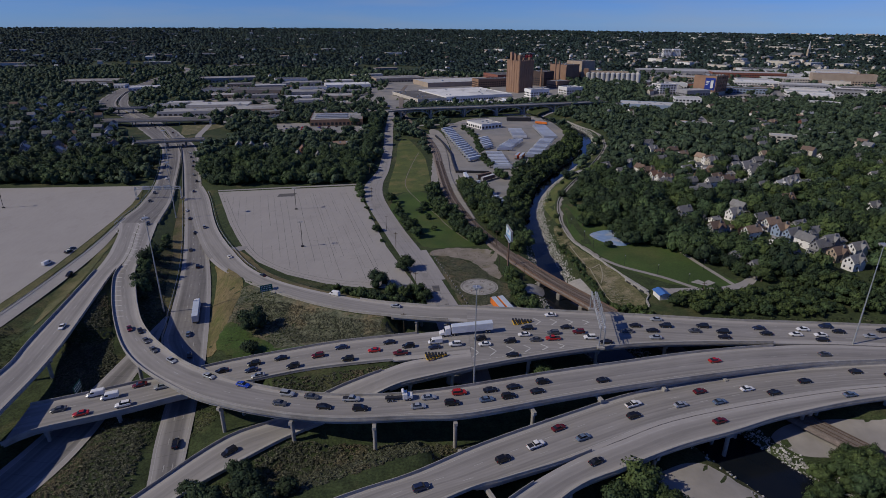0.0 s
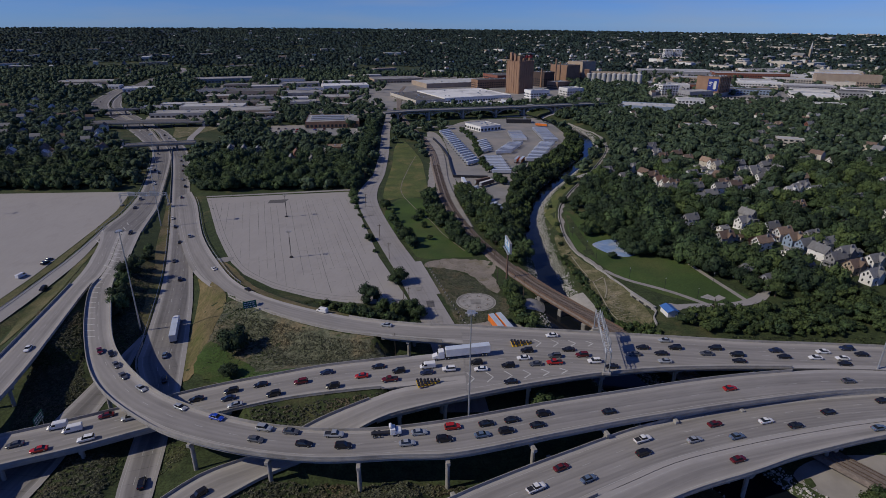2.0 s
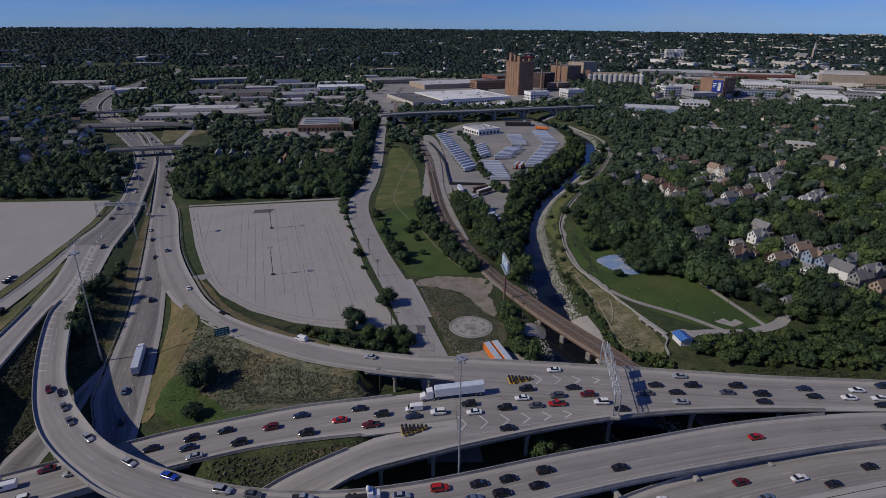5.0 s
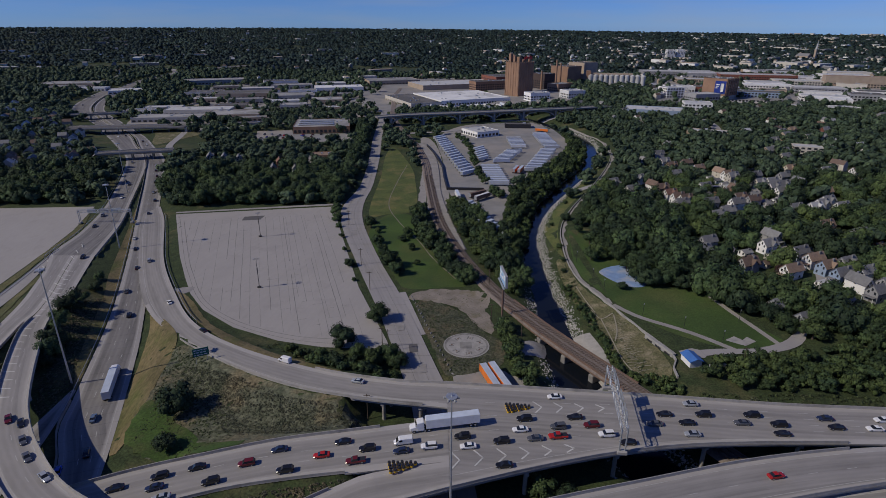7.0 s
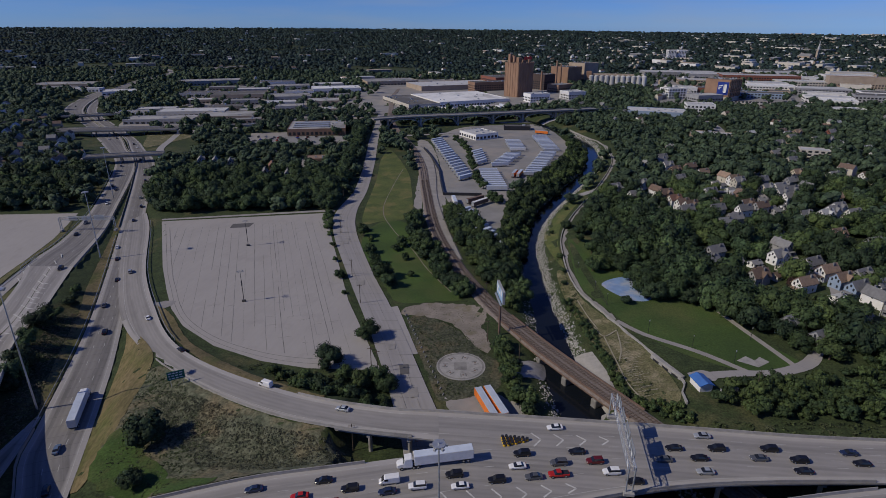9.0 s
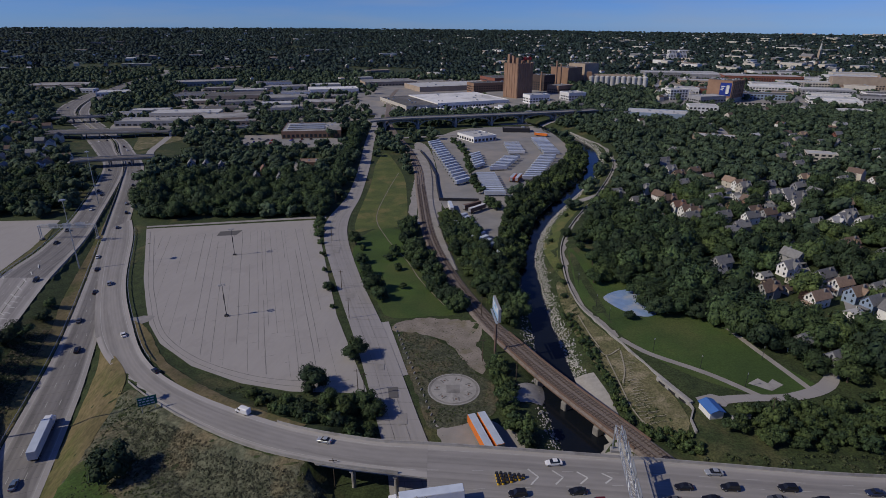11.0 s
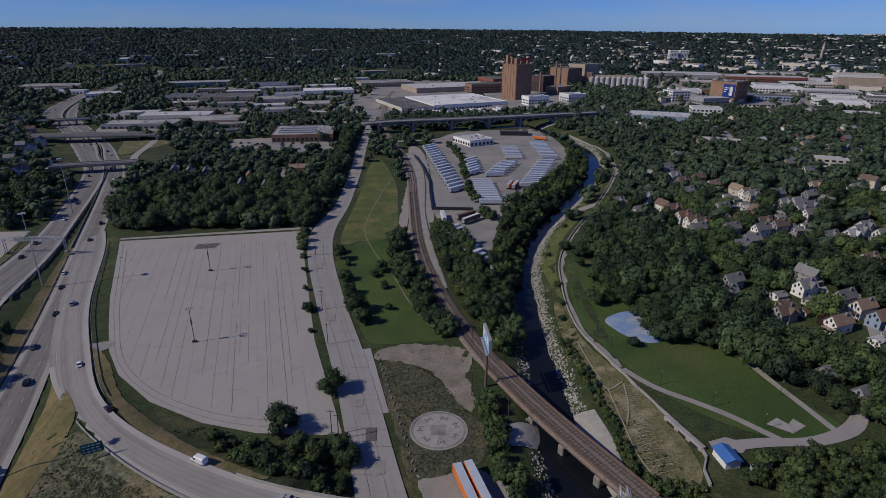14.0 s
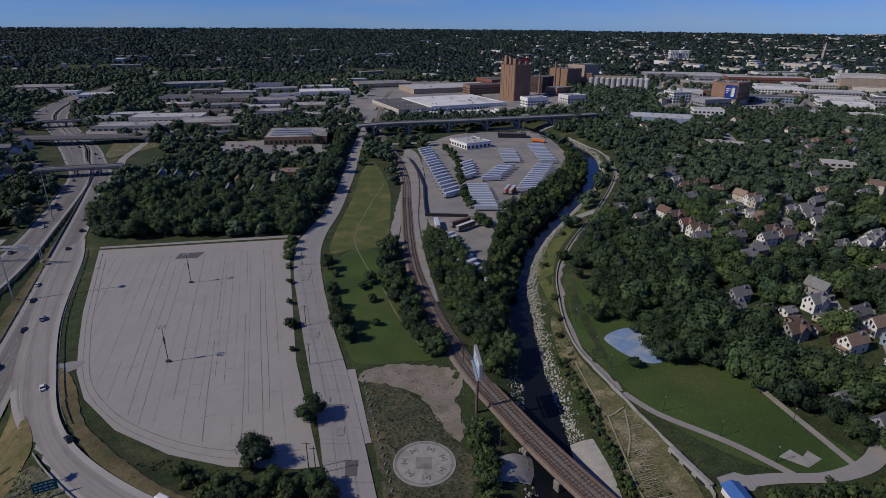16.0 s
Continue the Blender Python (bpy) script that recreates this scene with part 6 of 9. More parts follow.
GARAGE_LOT = [(-206, 736), (-190, 678), (-120, 668), (-84, 680), (-82, 724), (-158, 716), (-166, 744)]
KEEP_OUT = [LOT, LOT_WEST,
            [(82, 240), (80, 320), (90, 390), (100, 386), (104, 350), (108, 330), (132, 290), (150, 240), (130, 234)],
            [(-46, 440), (-38, 405), (0, 420), (-2, 500), (-10, 560), (-30, 650), (-42, 640)],
            [(8, 700), (43, 782), (100, 806), (150, 802), (160, 700), (153, 655), (129, 591), (76, 495), (58, 428), (47, 372), (34, 420), (18, 470), (12, 580)],
            GARAGE_LOT, [(193, 326), (210, 250), (200, 238), (181, 300)], [(40, 806), (100, 836), (200, 872), (205, 835), (150, 806), (100, 800)], [(-122, 566), (-106, 562), (-104, 602), (-120, 604)], [(-262, 610), (-240, 610), (-236, 650), (-262, 720), (-330, 740), (-312, 700), (-290, 650)], [(-316, 548), (-300, 550), (-240, 566), (-236, 606), (-316, 592)], [(-60, 742), (-52, 778), (44, 818), (60, 792), (20, 745)], [(-12, 700), (-5, 560), (-4, 440), (2, 432), (15, 432), (20, 470), (16, 580), (12, 700)], [(-110, 950), (-30, 900), (300, 980), (330, 1060), (140, 1400), (-90, 1420)]]
RIVC = RIVER[::2]


def blocked_many(px, py, pad):
    bad = np.zeros(px.shape, bool)
    for k, r in ROADS.items():
        d, i = nearest(px, py, r.c[::2])
        bad |= d < r.half[::2][i] + pad + 1.5
    for l, w in SIDE:
        d, _ = nearest(px, py, l)
        bad |= d < w + pad * 0.4
    d, i = nearest(px, py, RIVC)
    bad |= d < 7.5 + pad
    d, _ = nearest(px, py, RAIL[::2])
    bad |= d < 5 + pad
    d, _ = nearest(px, py, WALL[(WALL[:, 1] < 800)])
    bad |= d < 5 + pad
    for poly in KEEP_OUT:
        bad |= inside(px, py, poly)
    for x, y, r in FOOT:
        bad |= (px - x) ** 2 + (py - y) ** 2 < (r + pad * 0.3) ** 2
    return bad


def yards(px, py, rg):
    """Open yards and streets round the houses, with few trees."""
    bad = np.zeros(px.shape, bool)
    for x, y in HOUSE_AT:
        bad |= (np.abs(px - x) < 8) & (py > y - 18) & (py < y + 7)
    return bad & (rg.uniform(size=px.shape) < 0.8)


def blocked(x, y, pad):
    return bool(blocked_many(np.array([float(x)]), np.array([float(y)]), pad)[0])


def make_near_trees():
    # verge and street trees
    for x, y, r, tone in ((-27, 249, 5.2, "deep"), (-15, 269, 5.0, "leaf"), (-8, 238, 4.2, "leaf"), (-13, 234, 4.0, "light"), (-20, 240, 3.2, "leaf"), (-4, 234, 3.8, "leaf"), (-34, 240, 2.6, "leaf"), (-76, 208, 6.0, "deep"), (-72, 190, 3.4, "deep"),
                          (-36, 329, 2.8, "leaf"), (-47, 372, 1.9, "leaf"), (-42, 350, 1.5, "leaf"), (-55, 404, 3.4, "leaf"), (-58, 416, 3.6, "leaf"), (-59, 428, 3.2, "leaf"), (-52, 391, 1.8, "leaf"), (-31, 310, 1.2, "leaf"),
                          (40, 172, 4.0, "leaf"), (46, 168, 3.4, "deep"), (92, 172, 4.2, "leaf"), (86, 170, 3.0, "light"), (57, 117, 6.2, "light"), (50, 111, 5.0, "leaf"), (64, 112, 4.4, "light")):
        tree(x, y, r, tone, group="roadside trees")
    for x, y, r, tone in ((-149, 272, 5.4, "deep"), (-141, 247, 5.4, "deep"), (-139, 240, 4.6, "leaf"), (-150, 282, 3.6, "leaf"), (-152, 296, 3.2, "deep"), (-137, 234, 3.4, "deep"), (-158, 310, 2.6, "leaf"), (-145, 258, 4.0, "leaf")):
        tree(x, y, r, tone, group="median trees")
    # field trees
    for x, y, r, tone in ((-14, 327, 5.5, "leaf"), (-10, 318, 4.4, "leaf"), (-20, 345, 3.6, "leaf"), (-24, 361, 3.4, "leaf"), (-7, 372, 3.4, "leaf"), (-10, 366, 2.6, "deep"), (-31, 388, 4.0, "leaf"), (-33, 398, 3.0, "leaf"), (0, 330, 2.0, "leaf"), (-4, 352, 2.2, "leaf"), (-26, 380, 2.0, "light")):
        tree(x, y, r, tone, group="field trees")
    scatter([(3, 400), (13, 380), (24, 322), (33, 300), (26, 300), (16, 320), (4, 356), (-4, 400), (-8, 432), (2, 432)], 5.8, 3.2, 4.9, ["leaf", "leaf", "deep"], "railway trees", 1, stuff="green trees crowding the railway embankment")
    scatter([(17, 440), (29, 440), (46, 372), (54, 352), (60, 330), (56, 300), (48, 290), (40, 316), (28, 360)], 6.2, 3.4, 5.4, ["leaf", "leaf", "light", "deep"], "railway trees", 2, stuff="green trees between railway and trailer yard")
    scatter([(34, 262), (41, 264), (43, 248), (43, 234), (47, 222), (42, 216), (37, 236)], 4.2, 2.2, 3.6, ["leaf", "leaf", "light"], "trees by the turntable", 3, stuff="young green trees beside the concrete circle")
    scatter([(47, 368), (56, 340), (62, 345), (66, 390), (80, 436), (108, 492), (140, 556), (164, 625), (170, 690), (156, 700), (152, 650), (131, 590), (92, 520), (68, 470), (58, 420)], 6.2, 2.5, 4.3, ["leaf", "deep", "leaf", "light"], "river bank trees", 4, clear=False, stuff="dense green trees along the river bank")
    for x, y, r in ((34, 694, 4), (38, 678, 4), (41, 660, 4.4), (43, 644, 3.6), (45, 626, 4), (46, 610, 3.4), (44, 592, 3.8), (45, 574, 3.6), (46, 556, 3.6), (47, 540, 3.2), (46, 524, 3.6), (48, 508, 3.4), (50, 496, 3.8), (54, 462, 4.6), (58, 456, 3.8)):
        tree(x, y, r, "leaf", group="yard trees")
    # bank below the wall
    scatter([(72, 304), (75.5, 304), (78.5, 275), (80, 250), (80.5, 228), (77.5, 228), (77, 250), (75, 276)], 2.3, 0.9, 1.7, ["leaf", "light"], "bank shrubs", 15, clear=False, stuff="small green shrubs along the foot of the bank")
    scatter([(80, 230), (86, 226), (96, 220), (98, 213), (90, 214), (82, 222)], 2.4, 0.9, 1.8, ["leaf", "light"], "bank shrubs", 16, clear=False, stuff="low green bushes at the end of the bank")
    scatter([(-52, 246), (-32, 240), (-14, 233), (-2, 225), (-7, 220.5), (-21, 223), (-35, 231)], 2.7, 1.0, 2.3, ["leaf", "light", "deep"], "verge bushes", 18, clear=False, stuff="green bushes on the verge below the parking lot")
    for x, y, r in ((76, 318, 1.8), (78.5, 332, 1.9), (81, 352, 1.8), (103, 440, 1.6), (84, 392, 1.6)):
        tree(x, y, r, "leaf", group="bank shrubs", label="small green shrub on the river bank")
    # park trees
    for x, y, r, tone in ((99, 294, 2.4, "deep"), (112, 308, 6.2, "leaf"), (108.5, 318, 3.6, "leaf"), (118, 312, 7.0, "leaf"), (113, 299, 6.0, "deep"), (122, 300, 6.5, "leaf"), (130, 306, 6.5, "leaf"), (129, 295, 5.5, "deep"), (144, 285, 6.0, "leaf"), (150, 274, 5.0, "leaf"), (153, 264, 5.0, "deep"), (155, 255, 4.6, "leaf"), (161, 247, 5.6, "light"), (168, 253, 6.5, "leaf"), (177, 260, 6.2, "leaf"), (183, 249, 5.6, "leaf"), (163, 268, 6.5, "leaf"), (158, 282, 6.5, "deep"), (107, 330, 6.0, "leaf"), (98, 333, 5.5, "light"), (93, 330, 4.5, "leaf"), (104, 345, 6.0, "leaf"), (98, 352, 4.5, "leaf"), (96, 372, 3.0, "leaf"), (100, 386, 4.5, "leaf"), (94, 398, 3.5, "deep"), (106, 362, 5.5, "deep")):
        tree(x, y, r, tone, group="park trees")
    scatter([(108, 380), (114, 318), (134, 292), (146, 264), (150, 252), (166, 262), (180, 300), (164, 345), (150, 395), (125, 425), (110, 412)], 10.4, 6.2, 8.8, ["leaf", "leaf", "deep"], "park trees", 6, stuff="large shady park trees")
    scatter([(104, 226), (120, 232), (150, 234), (178, 244), (210, 246), (235, 262), (250, 232), (210, 210), (150, 212), (118, 214)], 4.6, 1.8, 3.4, ["leaf", "light", "leaf", "light"], "thicket by the freeway", 7, stuff="low green thicket beside the freeway")
    scatter([(150, 250), (176, 246), (210, 248), (300, 255), (420, 380), (430, 480), (300, 480), (118, 474), (112, 424), (150, 396), (165, 345), (180, 300)], 9.0, 4.8, 7.4, ["leaf", "deep", "leaf", "light"], "garden trees", 8, 0.92, stuff="large leafy garden trees between the houses")
    tree(178, 300, 3.6, "red", group="garden trees")
    tree(189, 318, 3.0, "red", group="garden trees")
    # woods behind the parking lot
    scatter([(-172, 432), (-66, 446), (-64, 500), (-70, 540), (-200, 540), (-212, 500), (-196, 460)], 8.6, 4.6, 7.2, ["deep", "leaf", "leaf"], "woods behind the parking lot", 9, stuff="dense dark woods behind the parking lot")
    scatter([(-248, 452), (-266, 500), (-285, 545), (-400, 545), (-400, 436), (-300, 436)], 9.2, 4.8, 7.4, ["deep", "leaf", "leaf"], "woods behind the overflow lot", 10, stuff="dense dark woods behind the overflow lot", light=True)
    # tall trees that shade the far end of the service street
    scatter([(-61, 440), (-60, 500), (-63, 590), (-70, 690), (-74, 760), (-84, 760), (-80, 690), (-72, 590), (-68, 500), (-68, 440)], 6.5, 4.6, 6.4, ["deep", "leaf"], "street trees", 23, clear=False, stuff="tall dark trees along the service street")
    # lower right
    scatter([(104, 112), (108, 122), (120, 132), (133, 128), (138, 112), (124, 100)], 5.0, 2.4, 4.0, ["leaf", "light", "leaf"], "thicket by the river mouth", 12, clear=False)
    for x, y, r in ((-50, 116, 4.6), (-59, 111, 5.0), (-68, 119, 2.6), (-44, 109, 3.8), (-54, 123, 3.4), (-66, 105, 4.2), (-38, 114, 3.0)):
        tree(x, y, r, "deep", group="roadside trees")


make_near_trees()


def make_woods():
    rg = np.random.RandomState(8)
    mids = [crown_arrays(rg, 4, 70, 0.22, ico(1), hold=0.92) for _ in range(5)]
    lows = [crown_arrays(rg, 2, 18, 0.34, ico(1), hold=0.94) for _ in range(4)]

    def grid(y0, y1, spacing, keep):
        out = []
        y = y0
        while y < y1:
            s = spacing(y)
            half = 0.86 * y + 60
            xs = np.arange(-half, half, s)
            out.append(np.stack([xs + rg.uniform(-0.42, 0.42, len(xs)) * s, np.full(len(xs), y) + rg.uniform(-0.42, 0.42, len(xs)) * s, np.full(len(xs), s)], 1))
            y += s * 0.9
        p = np.vstack(out)
        return p[rg.uniform(size=len(p)) < keep]

    near = np.array([(x, y) for x, y, r in TREES])
    p = grid(255, 900, lambda y: 10.3, 0.9)
    p = p[(p[:, 1] > 430) | (np.abs(p[:, 0]) > 180)]
    p = p[(p[:, 0] > 0) | (p[:, 1] > 440)]
    ok = ~blocked_many(p[:, 0], p[:, 1], 2.0) & ~yards(p[:, 0], p[:, 1], rg)
    p = p[ok]
    d, _ = nearest(p[:, 0], p[:, 1], near)
    p = p[d > 6.0]
    # thinner cover among the streets and sheds of the valley, open slopes along the freeway
    d, _ = nearest(p[:, 0], p[:, 1], np.vstack([ROADS["northbound"].c, ROADS["southbound"].c]))
    thin_out = ((p[:, 0] < -60) & (p[:, 0] > -480) & (p[:, 1] > 640) & (rg.uniform(size=len(p)) < 0.4)) | ((d < 34) & (p[:, 1] > 590) & (p[:, 1] < 800))
    p = p[~thin_out]
    east = p[:, 0] > 60
    for sel, nm, lab in ((east, "neighbourhood_trees", "leafy green trees between the houses of the hill"), (~east, "valley_woods", "dense dark green valley woods")):
        q = p[sel]
        r = rg.uniform(4.2, 7.4, len(q))
        tree_field(nm, lab, q[:, 0], q[:, 1], r, r * rg.uniform(0.85, 1.2, len(q)), mids, M["far_leaf"], 4)
    p = grid(900, 1500, lambda y: 13.5, 0.9)
    p = p[~blocked_many(p[:, 0], p[:, 1], 3.0)]
    built = ((p[:, 0] > 350) & (p[:, 1] > 940) & (p[:, 1] < 1380)) | ((p[:, 0] > -480) & (p[:, 0] < -60) & (p[:, 1] < 1280) & (p[:, 1] > 780))
    built |= (p[:, 0] > 340) & (p[:, 1] > 860) & (p[:, 1] < 1440)
    p = p[~built | (rg.uniform(size=len(p)) < np.where(p[:, 0] < 0, 0.42, 0.2))]
    # a wood between the silos and the viaduct
    q = np.stack([rg.uniform(258, 372, 150), rg.uniform(975, 1165, 150), np.full(150, 12.0)], 1)
    p = np.vstack([p, q])
    r = rg.uniform(5.2, 8.6, len(p))
    tree_field("distant_woods", "distant green woods among low buildings", p[:, 0], p[:, 1], r, r * rg.uniform(0.85, 1.2, len(p)), lows, M["far_leaf"], 5)
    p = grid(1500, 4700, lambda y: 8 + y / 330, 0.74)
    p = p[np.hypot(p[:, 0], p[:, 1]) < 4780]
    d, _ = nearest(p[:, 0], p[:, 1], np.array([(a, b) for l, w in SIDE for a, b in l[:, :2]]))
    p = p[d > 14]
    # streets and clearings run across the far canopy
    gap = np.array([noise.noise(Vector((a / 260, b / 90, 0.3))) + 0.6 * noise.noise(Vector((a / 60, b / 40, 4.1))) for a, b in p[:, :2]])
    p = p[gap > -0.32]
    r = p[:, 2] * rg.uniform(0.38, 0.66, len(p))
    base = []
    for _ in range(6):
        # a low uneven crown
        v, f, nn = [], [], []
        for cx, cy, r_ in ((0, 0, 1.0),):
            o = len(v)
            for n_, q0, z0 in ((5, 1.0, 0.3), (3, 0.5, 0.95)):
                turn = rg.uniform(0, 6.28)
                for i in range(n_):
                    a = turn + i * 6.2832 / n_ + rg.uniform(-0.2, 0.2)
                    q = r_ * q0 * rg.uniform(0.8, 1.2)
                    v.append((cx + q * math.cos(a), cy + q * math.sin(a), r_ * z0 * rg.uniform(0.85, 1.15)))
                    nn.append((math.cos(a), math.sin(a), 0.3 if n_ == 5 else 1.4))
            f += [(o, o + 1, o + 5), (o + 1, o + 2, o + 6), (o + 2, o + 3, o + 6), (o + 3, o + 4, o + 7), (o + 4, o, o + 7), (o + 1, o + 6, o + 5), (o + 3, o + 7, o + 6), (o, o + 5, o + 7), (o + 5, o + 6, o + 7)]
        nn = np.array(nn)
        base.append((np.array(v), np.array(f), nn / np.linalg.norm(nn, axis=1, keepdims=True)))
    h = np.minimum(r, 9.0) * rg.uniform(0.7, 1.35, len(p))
    tree_field("horizon_woods", "endless green tree canopy towards the horizon", p[:, 0], p[:, 1], r, h, base, M["hazy_horizon_leaf"], 6)


make_woods()


def make_far_houses():
    rg = np.random.RandomState(21)
    v, f = [], []
    mats, slots = [M["white_wall"], M["cream_wall"], M["grey_roof"], M["brown_roof"], M["light_roof"], M["tan_brick"]], []
    cand = []
    while len(cand) < 860:
        y = 500 + 3700 * rg.uniform() ** 1.3
        x = rg.uniform(-0.85, 0.85) * y
        if y < 1500 and blocked(x, y, 3.0):
            continue
        if math.hypot(x - 200, (y - 860) * 2) < 330 and abs(y - (790 + 0.33 * x)) < 24:
            continue
        if (x < 200 and y < 860) or (y < 520 and x < 330):
            continue
        if y < 1100 and rg.uniform() < 0.6:
            continue
        if x < 50 and y < 1400 and rg.uniform() < 0.85:
            continue
        if x < 0.1 * y and rg.uniform() < 0.72:
            continue
        cand.append((x, y))
    cand += WEST_HOUSES
    for x, y in cand:
        big = y > 1300 and rg.uniform() < 0.2
        w, l, h = (rg.uniform(20, 70), rg.uniform(14, 26), rg.uniform(6, 11)) if big else (rg.uniform(6.5, 9), rg.uniform(8.5, 12), rg.uniform(5.5, 7.5))
        if y > 1300:
            h += 1
        rise = 0.1 if big else 3.2
        a = radians(-62 if x > 0 else 20) + rg.uniform(-0.08, 0.08) + (math.pi / 2 if rg.uniform() < 0.3 else 0)
        c, s = math.cos(a), math.sin(a)
        z = gz(x, y)
        o = len(v)
        wall = int(rg.choice([0, 1, 1, 5, 2]))
        roof = int(rg.choice([2, 2, 3, 4])) if not big else int(rg.choice([2, 4, 4, 5]))
        q = [(-w / 2, -l / 2, -2), (w / 2, -l / 2, -2), (w / 2, l / 2, -2), (-w / 2, l / 2, -2), (-w / 2, -l / 2, h), (w / 2, -l / 2, h), (w / 2, l / 2, h), (-w / 2, l / 2, h), (0, -l / 2, h + rise), (0, l / 2, h + rise)]
        v += [(x + p * c - t * s, y + p * s + t * c, z + u) for p, t, u in q]
        for g, sl in (((0, 1, 5, 8, 4), wall), ((1, 2, 6, 5), wall), ((2, 3, 7, 9, 6), wall), ((3, 0, 4, 7), wall), ((4, 8, 9, 7), roof), ((8, 5, 6, 9), roof)):
            f.append(tuple(o + k for k in g))
            slots.append(sl)
    ob = add_mesh("distant_houses", v, f, mats)
    ob.data.polygons.foreach_set("material_index", slots)
    tagged(ob, "countless small pale houses among distant trees", "houses", kind="stuff")


make_far_houses()


# ---- vehicles ----
def loft(sections, chamfer=0.12):
    """A body from (x, half width, bottom, top) cuts along its length."""
    bm = bmesh.new()
    rings = []
    for x, w, z0, z1 in sections:
        c = min(chamfer, (z1 - z0) * 0.3)
        rings.append([bm.verts.new(p) for p in ((x, -w + c * 0.5, z0), (x, w - c * 0.5, z0), (x, w, z0 + c), (x, w, z1 - c), (x, w - c * 1.4, z1), (x, -w + c * 1.4, z1), (x, -w, z1 - c), (x, -w, z0 + c))])
    for a, b in zip(rings, rings[1:]):
        for i in range(8):
            bm.faces.new((a[i], a[(i + 1) % 8], b[(i + 1) % 8], b[i]))
    bm.faces.new(rings[0][::-1])
    bm.faces.new(rings[-1])
    bmesh.ops.recalc_face_normals(bm, faces=bm.faces)
    return bm


def cabin(x0, x1, t0, t1, w0, w1, z0, z1):
    bm = bmesh.new()
    a = [bm.verts.new(p) for p in ((x0, -w0, z0), (x1, -w0, z0), (x1, w0, z0), (x0, w0, z0), (t0, -w1, z1), (t1, -w1, z1), (t1, w1, z1), (t0, w1, z1))]
    for f in ((0, 1, 5, 4), (1, 2, 6, 5), (2, 3, 7, 6), (3, 0, 4, 7), (4, 5, 6, 7), (3, 2, 1, 0)):
        bm.faces.new([a[i] for i in f])
    return bm


def wheels(e, spots, r=0.33, w=0.22):
    first = rim = None
    for x, y in spots:
        m = pose(x, y, r)
        if first is None:
            first = part("wheel", rod((0, -w / 2, 0), (0, w / 2, 0), r, n=14), M["rubber"], e)
            first.matrix_basis = m
            rim = part("rim", rod((0, -w / 2 - 0.01, 0), (0, w / 2 + 0.01, 0), r * 0.55, n=10), M["galv"], first)
        else:
            o = again("wheel", first, e, m)
            again("rim", rim, o)


def lights(e, x_front, x_rear, y, zf, zr):
    h = part("headlight", box(x_front - 0.1, y - 0.2, zf, x_front + 0.03, y + 0.12, zf + 0.14), M["headlight"], e)
    again("headlight", h, e, pose(0, -2 * y + 0.08, 0))
    t = part("tail_light", box(x_rear - 0.03, y - 0.18, zr, x_rear + 0.1, y + 0.12, zr + 0.16), M["taillight"], e)
    again("tail_light", t, e, pose(0, -2 * y + 0.06, 0))


